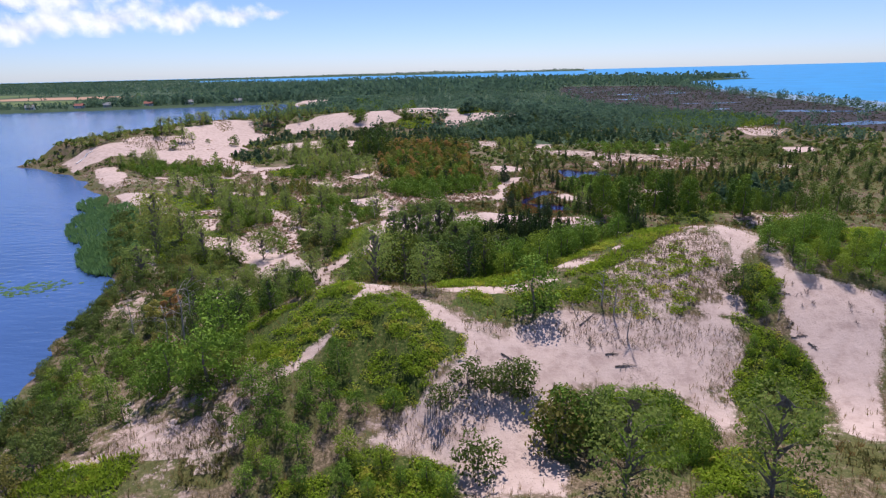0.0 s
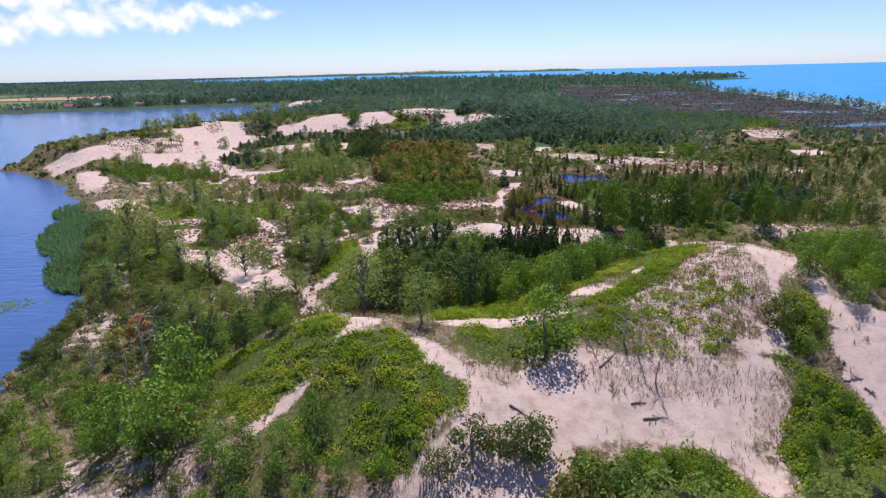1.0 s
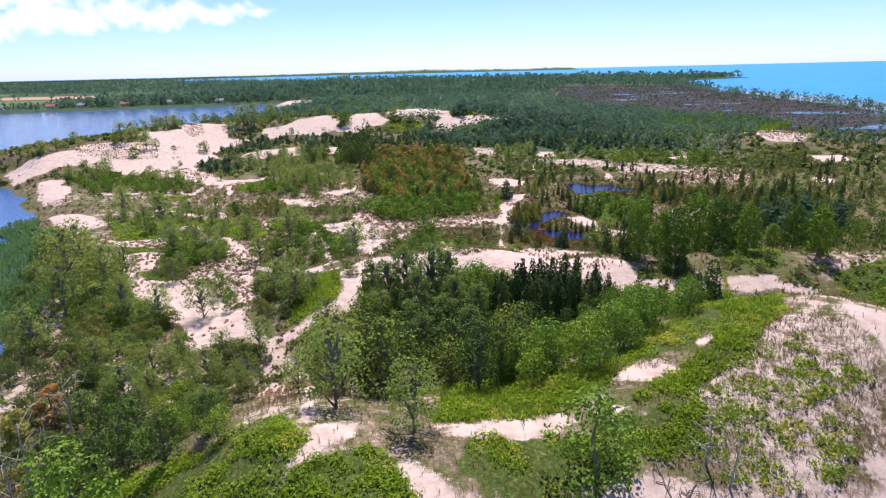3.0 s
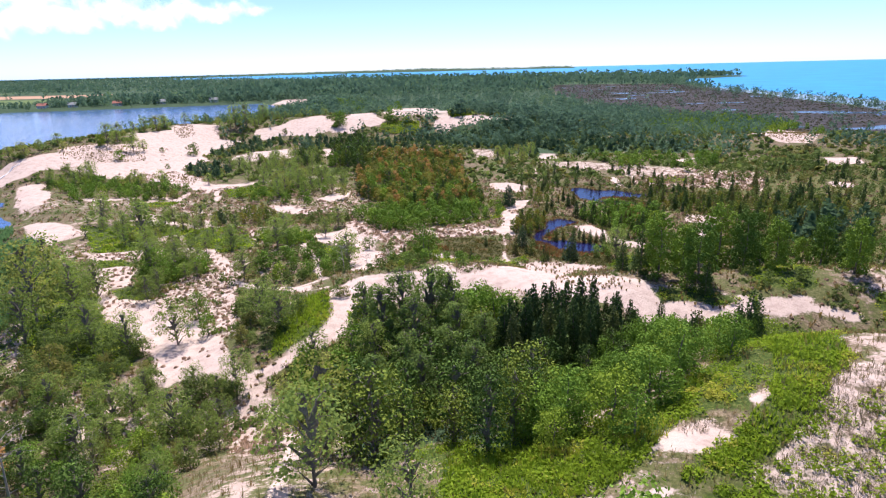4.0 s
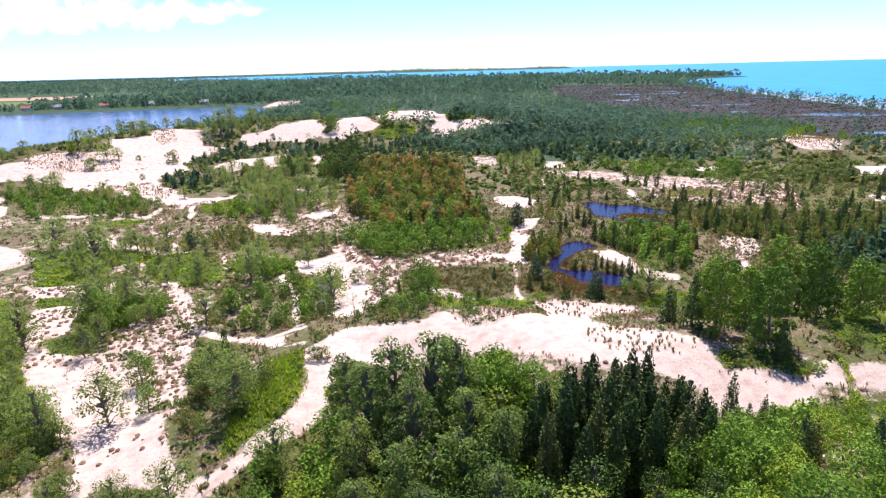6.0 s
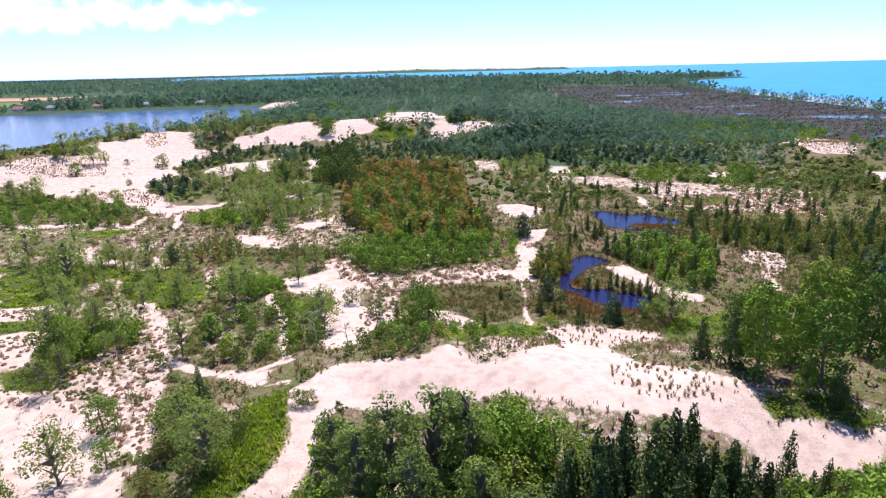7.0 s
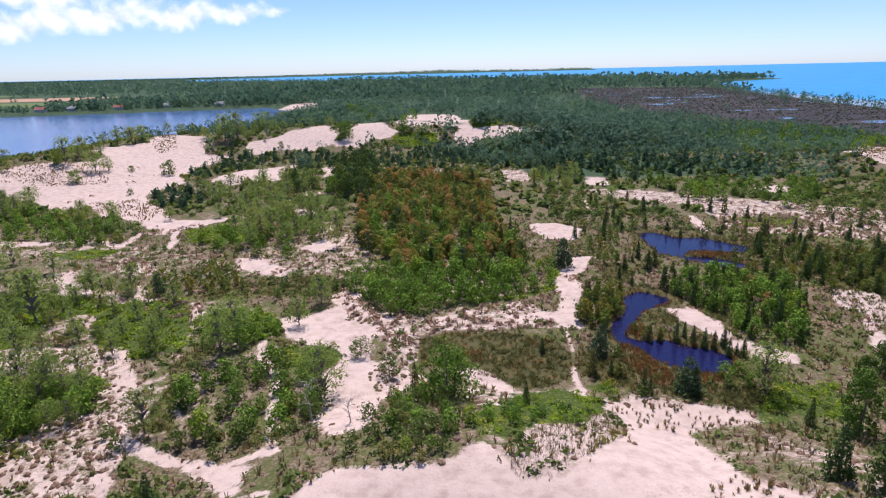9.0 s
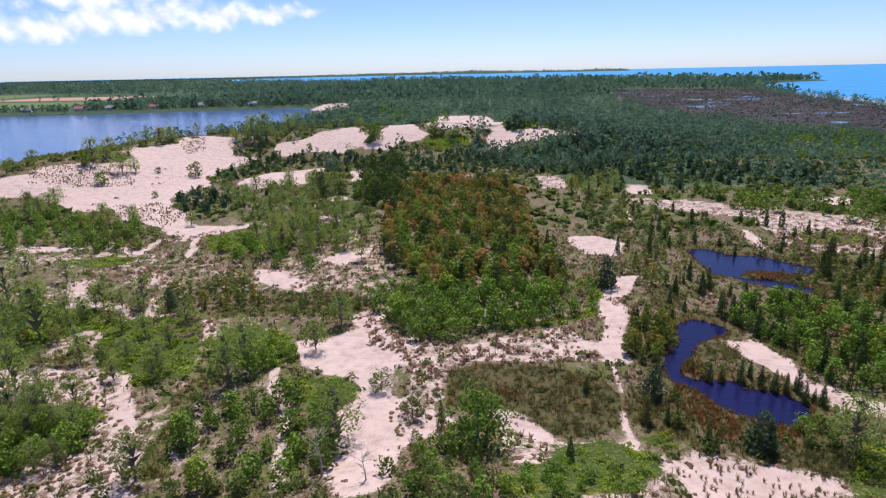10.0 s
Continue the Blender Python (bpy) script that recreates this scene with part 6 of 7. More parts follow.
LABELS = {
    "dark": ("dark green broadleaf tree in the dune hollow grove", "tree", "trees of the grove"),
    "lush": ("bright green dense leafy bush on the sand", "bush", "green bushes of the dunes"),
    "light": ("grey-green open poplar with thin branching limbs", "tree", "poplars on the dunes"),
    "cedar": ("slender dark green young cedar with pointed top", "conifer", "cedars round the ponds"),
    "willow": ("low olive-green willow shrub rooted in sand", "shrub", "willow shrubs of the dunes"),
    "upright": ("slender upright green and yellowing thicket shrub", "shrub", "thicket shrubs"),
    "grove": ("tall grey-green poplar with open leafy crown", "tree", "tall trees of the grove"),
    "spire": ("tall dark cedar with a pointed top", "conifer", "tall cedars of the grove"),
    "broad": ("large round-crowned bright green broadleaf tree", "tree", "trees of the east wood"),
    "spruce": ("broad blue-green young conifer standing alone", "conifer", "lone conifers"),
    "rust": ("upright shrub turning yellow and rusty orange", "shrub", "autumn-coloured shrubs"),
}
NAMES = {"dark": "broadleaf_tree", "lush": "bush", "light": "poplar", "cedar": "cedar", "willow": "willow_shrub", "rust": "autumn_shrub", "upright": "thicket_shrub", "broad": "round_tree", "grove": "tall_poplar", "spire": "tall_cedar", "spruce": "spruce"}


def thing_template(kind, seed, count, grow=1.0):
    """An empty at the foot, with a trunk and a crown below it."""
    rng = np.random.RandomState(seed)
    trunk, ends, top = limbs(kind, rng)
    root = new(NAMES[kind])
    new("trunk", mesh_from("trunk", *trunk, BARK)).parent = root
    new("crown", mesh_from("crown", *crown(kind, rng, count, ends, top, grow), LEAF[kind])).parent = root
    label, category, group = LABELS[kind]
    return tagged(root, label, category, group)


def bare_tree(seed, h, x, y, turn):
    """A dead tree: trunk, branches and their twigs."""
    rng = np.random.RandomState(seed)
    root = new("dead_tree")
    trunk = new("trunk", mesh_from("trunk", *tube([(0, 0, -0.3), (0.05, 0.02, h * 0.2), (0.1, 0.05, h * 0.35), (0.18, -0.02, h * 0.52), (0.25, -0.1, h * 0.7), (0.2, 0.1, h)], [0.018 * h + 0.02, 0.016 * h + 0.015, 0.014 * h, 0.011 * h, 0.008 * h, 0.015]), DEADWOOD))
    trunk.parent = root
    for k in range(10):
        up, ang, out = rng.uniform(0.2, 0.95), rng.uniform(0, 6.28), rng.uniform(0.15, 0.4) * h
        s = np.array([0.05 + 0.2 * up, 0, h * up])
        e = s + (math.cos(ang) * out, math.sin(ang) * out, rng.uniform(0.0, 0.7) * out)
        branch = new("branch", mesh_from("branch", *tube([s, (s + e) / 2 + (0, 0, 0.12 * out), e], [0.04, 0.025, 0.01], 4), DEADWOOD))
        branch.parent = root
        for q in range(2):
            m = s + (e - s) * rng.uniform(0.4, 0.8)
            twig = new("twig", mesh_from("twig", *tube([m, m + rng.normal(size=3) * 0.14 * h], [0.018, 0.007], 3), DEADWOOD))
            twig.parent = branch
    root.matrix_basis = pose(x, y, float(ground(x, y)), 0, 0, turn)
    return tagged(root, "bare bleached dead tree with broken twigs", "tree", "dead trees")


def fallen_branch(seed, x, y):
    """A forked branch that lies on the sand."""
    rng = np.random.RandomState(seed)
    n, size, ang = 6, rng.uniform(1.2, 2.8), rng.uniform(0, 6.28)
    u = np.linspace(-0.5, 0.5, n) * size

    def lying(a, off, share):
        px = x + np.cos(a) * u * share + off[0] + 0.08 * rng.normal(size=n)
        py = y + np.sin(a) * u * share + off[1] + 0.08 * rng.normal(size=n)
        return np.stack([px, py, ground(px, py) + 0.07 + 0.05 * rng.uniform(size=n)], 1)

    main = tube(lying(ang, (0, 0), 1.0), np.linspace(0.09, 0.03, n), 5)
    forks = [tube(lying(ang + s, (0.2 * size * math.cos(ang) * k, 0.2 * size * math.sin(ang) * k), 0.5), np.linspace(0.05, 0.015, n), 4) for k, s in ((-1, 0.7), (1, -0.6), (0.5, 1.0))]
    root = new("fallen_branch")
    new("stem", mesh_from("stem", *main, DRIFTWOOD)).parent = root
    for f in forks:
        new("fork", mesh_from("fork", *f, DRIFTWOOD)).parent = root
    return tagged(root, "grey-brown fallen branch lying on sand", "branch", "fallen branches")


def scatter(rows, gap, rng, keep=1.0, tall=(0.7, 1.25)):
    """Places in ellipses, no two nearer than the gap: x, y, scale."""
    out = []
    cells = {}
    for cx, cy, rx, ry, turn in rows:
        ca, sa = math.cos(radians(turn)), math.sin(radians(turn))
        tries = int(2.2 * keep * math.pi * rx * ry / (gap * gap)) + 1
        for _ in range(tries):
            q, ang = math.sqrt(rng.uniform()), rng.uniform(0, 2 * math.pi)
            q *= rng.uniform(0.85, 1.12)
            u, v = q * rx * math.cos(ang), q * ry * math.sin(ang)
            x, y = cx + u * ca - v * sa, cy + u * sa + v * ca
            key = (int(x // gap), int(y // gap))
            if any((x - u) ** 2 + (y - v) ** 2 < gap * gap for a in (-1, 0, 1) for b in (-1, 0, 1) for u, v in cells.get((key[0] + a, key[1] + b), ())):
                continue
            cells.setdefault(key, []).append((x, y))
            out.append((x, y, rng.uniform(*tall)))
    return out


def merged(name, places, templates, mat, label, category, rng):
    """Many plants as one object; each takes one of the templates, turned and scaled."""
    if len(places) == 0:
        return
    p = np.array(places, float)
    z = np.maximum(ground(p[:, 0], p[:, 1]), LAKE)
    which = rng.randint(0, len(templates), len(p))
    ang = rng.uniform(0, 2 * np.pi, len(p))
    tint = rng.uniform(0, 1, len(p))
    verts, faces, tints, at = [], [], [], 0
    for k, (tv, tf) in enumerate(templates):
        s = which == k
        m = int(s.sum())
        if not m:
            continue
        ca, sa, sc = np.cos(ang[s])[:, None], np.sin(ang[s])[:, None], p[s, 2][:, None]
        x = (ca * tv[:, 0] - sa * tv[:, 1]) * sc + p[s, 0][:, None]
        y = (sa * tv[:, 0] + ca * tv[:, 1]) * sc + p[s, 1][:, None]
        zz = tv[:, 2] * sc + z[s][:, None]
        verts.append(np.stack([x, y, zz], 2).reshape(-1, 3))
        faces.append((tf[None] + (np.arange(m) * len(tv))[:, None, None]).reshape(-1, tf.shape[1]) + at)
        tints.append(np.repeat(tint[s], len(tv)))
        at += m * len(tv)
    me = mesh_from(name, np.concatenate(verts), np.concatenate(faces), mat)
    set_floats(me, "tint", np.concatenate(tints))
    return tagged(new(name, me), label, category, kind="stuff")


def stuff_templates(kind, count, grow, seeds):
    out = []
    for s in seeds:
        rng = np.random.RandomState(s)
        _, ends, top = limbs(kind, rng)
        v, f = crown(kind, rng, count, ends, top, grow)
        out.append(joined([(v, f), tube([(0, 0, -0.3), (0, 0, KINDS[kind][0] * 0.5)], [0.12, 0.06], 4)]) if kind in ("dark", "light", "pine", "cedar") else (v, f))
    return out


def allowed(places, kind):
    """Keeps plants off open water."""
    p = np.array(places)
    x, y = p[:, 0], p[:, 1]
    z = ground(x, y)
    ok = z > LAKE + 0.15
    if kind != "rust":
        ok &= ~((y > 150) & (y < 236) & (x > 12) & (x < 90) & (z < POND + 0.1))
    return [q for q, k in zip(places, ok) if k]


def planted(outline, gap, lo, hi, rng):
    """Places within an outline, no two nearer than the gap: x, y, scale."""
    xs, ys = np.array([p[0] for p in outline]), np.array([p[1] for p in outline])
    box_ = (xs.max() - xs.min()) * (ys.max() - ys.min())
    n = int(2.4 * box_ / (gap * gap)) + 4
    x, y = rng.uniform(xs.min() - 1, xs.max() + 1, n), rng.uniform(ys.min() - 1, ys.max() + 1, n)
    good = inside(x, y, outline) > -0.25 * gap * rng.uniform(0, 1, n)
    cells, out = {}, []
    for px_, py_ in zip(x[good], y[good]):
        key = (int(px_ // gap), int(py_ // gap))
        if any((px_ - u) ** 2 + (py_ - v) ** 2 < gap * gap for a in (-1, 0, 1) for b in (-1, 0, 1) for u, v in cells.get((key[0] + a, key[1] + b), ())):
            continue
        cells.setdefault(key, []).append((px_, py_))
        out.append((px_, py_, rng.uniform(lo, hi)))
    return out


def off_sand(places, most=0.4):
    """Drops plants from bare sand and paths."""
    if not places:
        return places
    p = np.array(places)
    ok = cover(p[:, 0], p[:, 1])["sand"] < most
    return [q for q, k in zip(places, ok) if k]


rng = np.random.RandomState(7)
ALSO = {"autumn": "rust", "uprush": "upright", "bigwood": "broad", "poplar": "light", "bush": "lush", "conifer": "spruce", "round": "broad", "pinewood": "pine"}
beds = {kind: [] for kind in ("dark", "broad", "lush", "light", "cedar", "spruce", "willow", "rust", "upright", "grove", "spire", "pine")}
for kind, gap, lo, hi, outline in PLANTING:
    beds[ALSO.get(kind, kind)] += planted(outline, gap, lo, hi, rng)
beds["dark"] += scatter(GROVE_DARK, 3.0, rng, 1.0, (0.75, 1.25)) + scatter(HOLLOW, 3.6, rng, 1.0, (0.5, 0.75))
beds["broad"] += scatter(EAST_WOOD, 5.0, rng, 1.0, (0.65, 1.0))
beds["lush"] += scatter(GROVE_BUSH, 2.6, rng, 1.0, (0.6, 1.3)) + scatter(GROVE_LUSH, 3.0, rng, 1.2, (1.0, 1.5))
beds["cedar"] += scatter(EAST_CEDAR, 5.0, rng, 0.35, (0.4, 1.05))
for (ax, ay), (bx, by) in zip(SHORE[1:8], SHORE[2:9]):
    length = math.hypot(bx - ax, by - ay)
    for k in range(int(length / 0.8)):
        u, out = rng.uniform(), rng.uniform(-0.5, 6.0)
        beds["willow"].append((ax + u * (bx - ax) + out * (by - ay) / length, ay + u * (by - ay) - out * (bx - ax) / length, rng.uniform(0.6, 1.25)))
beds["willow"] += scatter(EAST_WILLOW, 3.2, rng, 1.0, (0.5, 1.2))
for kind, places in beds.items():
    if kind == "pine":
        continue
    lone = [(x, y, h / KINDS[kind][0]) for key in SINGLES for x, y, h in SINGLES[key] if ALSO.get(key, key) == kind]
    if kind == "lush":
        lone += [(x, y, h / 4.2) for x, y, h in GROVE_FRONT]
    if kind in ("grove", "spire"):
        lone = [(x, y, h / KINDS[kind][0]) for x, y, h in (GROVE_TREES if kind == "grove" else GROVE_SPIRES)]
    if kind == "cedar":
        lone += [(x, y, h / 5.2) for x, y, h in ((31.9, 96.2, 6.6), (30.2, 95.4, 5.6), (33.5, 97.6, 6.0), (27.5, 98.2, 5.0))]
    places = allowed(off_sand(places), kind) if places else []
    if kind in ("dark", "lush"):
        places = [p for p in places if ((p[0] - 16) / 6.5) ** 2 + ((p[1] - 108) / 6) ** 2 > 1]
    if kind == "broad":
        places = [p for p in places if p[1] > 130]
    if kind == "rust":
        places = [p for p in places if wave_noise(np.array(p[0]), np.array(p[1]), 7.0, 141) < 0.3]
    places.sort(key=lambda p: p[1])
    room = max(0, 290 - len(lone))
    near, mid, rest = lone + places[:room], [p for p in places[room:] if p[1] < 215], [p for p in places[room:] if p[1] >= 215]
    full = {"dark": 600, "broad": 1500, "lush": 640, "light": 520, "cedar": 420, "spruce": 600, "willow": 340, "rust": 620, "upright": 420, "grove": 1500, "spire": 1200}[kind]
    fine = {"cedar": (1300, 0.5), "dark": (1900, 0.48), "lush": (1600, 0.52), "broad": (3000, 0.98), "light": (1600, 0.54), "willow": (900, 0.58), "grove": (3600, 1.0), "spire": (3000, 1.0)}.get(kind, (full * 2, 0.72))
    kinds = {True: [thing_template(kind, 100 + s, *fine) for s in range(5)], False: [thing_template(kind, 110 + s, int(full * 1.25), 0.85) for s in range(5)]}
    used = {True: 0, False: 0}
    feet = ground(np.array([p[0] for p in near]), np.array([p[1] for p in near]))
    for (x, y, s), z in zip(near, feet):
        slim = s * (0.8 if kind == "broad" else 1.0)
        m = pose(x, y, z, 0, 0, rng.uniform(0, 360)) @ Matrix.Diagonal((slim * rng.uniform(0.85, 1.15), slim * rng.uniform(0.85, 1.15), s, 1))
        close = 28 < y < 172 and -70 < x < 72
        n = used[close]
        used[close] += 1
        if n < 5:
            kinds[close][n].matrix_basis = m
        else:
            copy_thing(kinds[close][n % 5], pose(0, 0, 0)).matrix_basis = m
    for close in kinds:
        for spare in kinds[close][used[close]:]:
            for ob in [*spare.children, spare]:
                bpy.data.objects.remove(ob)
    wider = (1.15, 1.15, 1.0) if kind == "light" else (1, 1, 1)
    merged((NAMES[kind] + "es" if kind == "lush" else NAMES[kind] + "s"), mid, [(v * wider, f) for v, f in stuff_templates(kind, int(full * 0.6), 1.15, (211, 212, 213, 214))], LEAF[kind],
           "more " + LABELS[kind][0].split(" ", 1)[1] + ", by the ponds", "vegetation", rng)
    merged("distant_" + NAMES[kind] + ("es" if kind == "lush" else "s"), rest, [(v * wider, f) for v, f in stuff_templates(kind, full // (2 if kind == "rust" else 3), 1.1 if kind == "rust" else 1.5, (201, 202, 203, 204))], LEAF[kind],
           "more " + LABELS[kind][0].split(" ", 1)[1] + ", further off", "vegetation", rng)

for n, (x, y, h) in enumerate(SINGLES["dead"]):
    bare_tree(300 + n, h, x, y, 40 * n)
for n, (x, y, _, _, _) in enumerate(FALLEN):
    fallen_branch(330 + n, x, y)

ends = np.linspace((-171.7, 267.4), (-168.8, 277.1), 7)
bole = tube(np.column_stack([ends, ground(ends[:, 0], ends[:, 1]) + 0.3]), np.linspace(0.45, 0.15, 7), 7)
tagged(new("driftwood", mesh_from("driftwood", *bole, DRY_TRUNK)), "white bleached trunk lying down the sand slope", "log")

merged("shore_trees", allowed(scatter(SHORE_TREES, 6.5, rng, 0.8, (0.8, 1.7)), "lush"), stuff_templates("lush", 110, 1.5, (411, 412, 413)), LEAF["lush"],
       "green trees on the far dune crest by the lake", "trees", rng)
merged("pine_wood", allowed(off_sand(beds["pine"] + scatter(PINE, 3.4, rng, 1.0, (0.4, 0.8)), 0.0), "pine"), stuff_templates("pine", 84, 1.7, (401, 402, 403, 404)) + [(v * 0.62, f) for v, f in stuff_templates("wood", 60, 0.75, (405, 406))],
       LEAF["pine"], "dark green pine wood behind the dunes", "forest", rng)


# ---- woods of the plain and the far shores ----
def far_wood(n, y0, y1, grow):
    out = []
    u = rng.uniform(size=n)
    y = y0 * (y1 / y0) ** u
    x = rng.uniform(-1, 1, n) * (120 + 0.78 * y)
    c = cover(x, y)
    z = ground(x, y)
    keep = (z > LAKE + 0.6) & (c["field"] < 0.5) & (c["plough"] < 0.5) & (c["sand"] < -0.15) & ((c["marsh"] < 0) | (rng.uniform(size=n) < 0.03))
    keep &= (c["wood"] > -0.2) | (rng.uniform(size=n) < 0.15) | (c["marsh"] > 0)
    keep &= ~((x < -480) & (y > 740) & (y < 1300)) | (rng.uniform(size=n) < 0.12)
    clumps = 1 + 0.45 * wave_noise(x[keep], y[keep], 40, 107)
    return [(a, b, grow * rng.uniform(0.4, 1.15) * k * (0.7 if a < -350 else 1.0)) for a, b, k in zip(x[keep], y[keep], clumps)]


# woods drawn with LEAF["wood"] carry the haze in their leaf colour
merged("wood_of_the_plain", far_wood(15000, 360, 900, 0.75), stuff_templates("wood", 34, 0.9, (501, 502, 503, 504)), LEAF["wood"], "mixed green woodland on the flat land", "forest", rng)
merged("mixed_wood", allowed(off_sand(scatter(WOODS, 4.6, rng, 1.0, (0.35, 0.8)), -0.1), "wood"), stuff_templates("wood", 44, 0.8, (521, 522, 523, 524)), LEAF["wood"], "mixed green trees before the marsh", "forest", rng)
merged("light_wood", allowed(scatter(WOODLIGHT, 3.4, rng, 1.0, (0.6, 1.2)), "lush"), stuff_templates("lush", 44, 2.3, (551, 552, 553)), LEAF["lush"], "yellow-green young trees on a low dune", "trees", rng)
merged("coast_woods", far_wood(14000, 3300, 4200, 0.8), stuff_templates("wood", 5, 2.6, (561, 562)), LEAF["pine"], "dark wooded coast at the horizon", "forest", rng)
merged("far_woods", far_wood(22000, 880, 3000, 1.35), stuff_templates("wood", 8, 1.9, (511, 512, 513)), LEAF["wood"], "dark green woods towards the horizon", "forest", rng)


def lined(line, gap, depth, tall):
    """Trees in a belt along a line."""
    out = []
    for (ax, ay), (bx, by) in zip(line, line[1:]):
        for k in range(int(math.hypot(bx - ax, by - ay) / gap)):
            u = (k + rng.uniform()) / max(1, int(math.hypot(bx - ax, by - ay) / gap))
            out.append((ax + u * (bx - ax) + rng.uniform(-0.3, 0.3) * depth, ay + u * (by - ay) + rng.uniform(0.15, 1) * depth, rng.uniform(*tall)))
    return out


FAR_SHORE = [(-165, 800), (-222, 812), (-300, 795), (-390, 770), (-550, 742), (-800, 705), (-1000, 680)]
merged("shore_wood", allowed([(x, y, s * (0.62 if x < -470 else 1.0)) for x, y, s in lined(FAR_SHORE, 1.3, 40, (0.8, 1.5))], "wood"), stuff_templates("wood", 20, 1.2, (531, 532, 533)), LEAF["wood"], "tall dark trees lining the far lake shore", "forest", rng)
BEACH = [(352, 470), (352, 560), (364, 656), (380, 825), (415, 1000), (455, 1180), (520, 1330), (620, 1400), (690, 1440)]
POINT = [(500, 1360), (560, 1375), (640, 1408), (705, 1438)]
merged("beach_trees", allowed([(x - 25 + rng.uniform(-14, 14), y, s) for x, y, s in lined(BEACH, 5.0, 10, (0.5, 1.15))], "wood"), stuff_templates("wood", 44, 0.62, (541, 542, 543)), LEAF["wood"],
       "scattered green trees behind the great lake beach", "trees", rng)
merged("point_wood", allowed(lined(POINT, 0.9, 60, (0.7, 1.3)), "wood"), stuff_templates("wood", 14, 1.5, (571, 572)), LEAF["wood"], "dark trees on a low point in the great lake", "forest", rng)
x, y = rng.uniform(150, 420, 20000), rng.uniform(300, 1100, 20000)
marshy = (cover(x, y)["marsh"] > 0.05) & (ground(x, y) > 0.8)
x_m, y_m = x[marshy][:8000], y[marshy][:8000]


# ---- low growth: vines, tufts, heath, reeds ----
def mound(seed, radius, height, count, size):
    r = np.random.RandomState(seed)
    d = unit(r, count)
    d[:, 2] = np.abs(d[:, 2])
    c = d * np.array([radius, radius, height]) * r.uniform(0.5, 1.0, count)[:, None]
    n = d + 0.5 * r.normal(size=(count, 3)) + (0, 0, 0.4)
    return leaves(c, n / np.linalg.norm(n, axis=1)[:, None], size, r)


def hummock(seed, radius, height, sprays):
    """A rounded tussock: an uneven dome with short sprays on it."""
    r = np.random.RandomState(seed)
    sides, levels = 8, (0.0, 0.45, 0.8, 0.98)
    rings = []
    for u in levels:
        ang = np.arange(sides) * 2 * np.pi / sides + r.uniform(-0.2, 0.2, sides)
        out = radius * (1 - u * u) ** 0.55 * r.uniform(0.8, 1.15, sides)
        rings.append(np.stack([out * np.cos(ang), out * np.sin(ang), height * u * r.uniform(0.85, 1.15, sides) - 0.04 * (u == 0)], 1))
    f = [(k * sides + s, k * sides + (s + 1) % sides, (k + 1) * sides + (s + 1) % sides, (k + 1) * sides + s) for k in range(len(levels) - 1) for s in range(sides)]
    return joined([(np.concatenate(rings), np.array(f)), mound(seed + 50, radius * 1.4, height * 1.5, sprays, 0.14)])


def tuft(seed, height, spread_, count, width):
    """Blades that lean out from one root."""
    r = np.random.RandomState(seed)
    ang = r.uniform(0, 2 * np.pi, count)
    out = np.stack([np.cos(ang), np.sin(ang), np.zeros(count)], 1)
    side = np.stack([-np.sin(ang), np.cos(ang), np.zeros(count)], 1) * width
    root = out * 0.25 * spread_ * r.uniform(0.1, 1, count)[:, None]
    h = height * r.uniform(0.6, 1.1, count)[:, None]
    tip = root + out * spread_ * r.uniform(0.3, 1, count)[:, None] + h * np.array([0, 0, 1])
    low = root - (0, 0, 0.05)
    quad = np.stack([low - side * 0.5, low + side * 0.5, tip + side * 0.3, tip - side * 0.2], 1)
    return quad.reshape(-1, 3), np.arange(count * 4).reshape(-1, 4)


def strewn(n, x0, x1, y0, y1):
    return rng.uniform(x0, x1, n), y0 + (y1 - y0) * rng.uniform(size=n) ** 1.25


parts = [strewn(46000, -88, 108, 28, 245), strewn(20000, -55, 75, 36, 100), strewn(2500, 14, 74, 152, 234), strewn(4000, -55, 90, -30, 28), strewn(9000, 108, 230, 90, 250), strewn(9000, -210, -88, 130, 330)]
x, y = np.concatenate([p[0] for p in parts]), np.concatenate([p[1] for p in parts])
c, z = cover(x, y), ground(x, y)
by_pond = (y > 145) & (y < 240) & (x > 10) & (x < 90)
dry = (z > LAKE + 0.05) & ~(by_pond & (z < POND + 0.15))
open_sand = c["sand"] > 0.05
chance = rng.uniform(size=len(x))
clump = wave_noise(x, y, 6.5, 83)
vine = dry & (c["thin"] > 0) & (chance < 0.3) | dry & ~open_sand & (c["green"] > -0.05) & ((y > 100) | (wave_noise(x, y, 2.6, 87) > -0.25)) & (chance < np.where((y < 100) & (y > 68), 0.78, np.where(y < 100, 0.58, 0.62)))
size = rng.uniform(0.6, 1.25, len(x))
for part_, count, leaf in ((vine & (y < 100), 52, 0.14), (vine & (y >= 100) & (y < 165), 20, 0.19), (vine & (y >= 165), 9, 0.34)):
    merged("ground_vines", list(zip(x[part_], y[part_], size[part_])), [mound(600 + k, 0.85, 0.5, count, leaf) for k in range(5)],
           LEAF["vine"], "bright green low vines covering the sand", "ground cover", rng)
free = dry & ~open_sand & ~vine & (c["wet"] < 0.05)
marram = dry & (y < 100) & (open_sand & (c["sand"] < 0.5) & (chance < 0.16) | free & (chance < 0.6) | vine & (chance > 0.53))
grass = free & (y >= 100) & (chance < 0.34) | dry & open_sand & (y >= 100) & (c["sand"] < 0.3) & (chance < 0.22) 
size = rng.uniform(0.5, 1.3, len(x)) * np.where(open_sand, 0.6, 1.0)
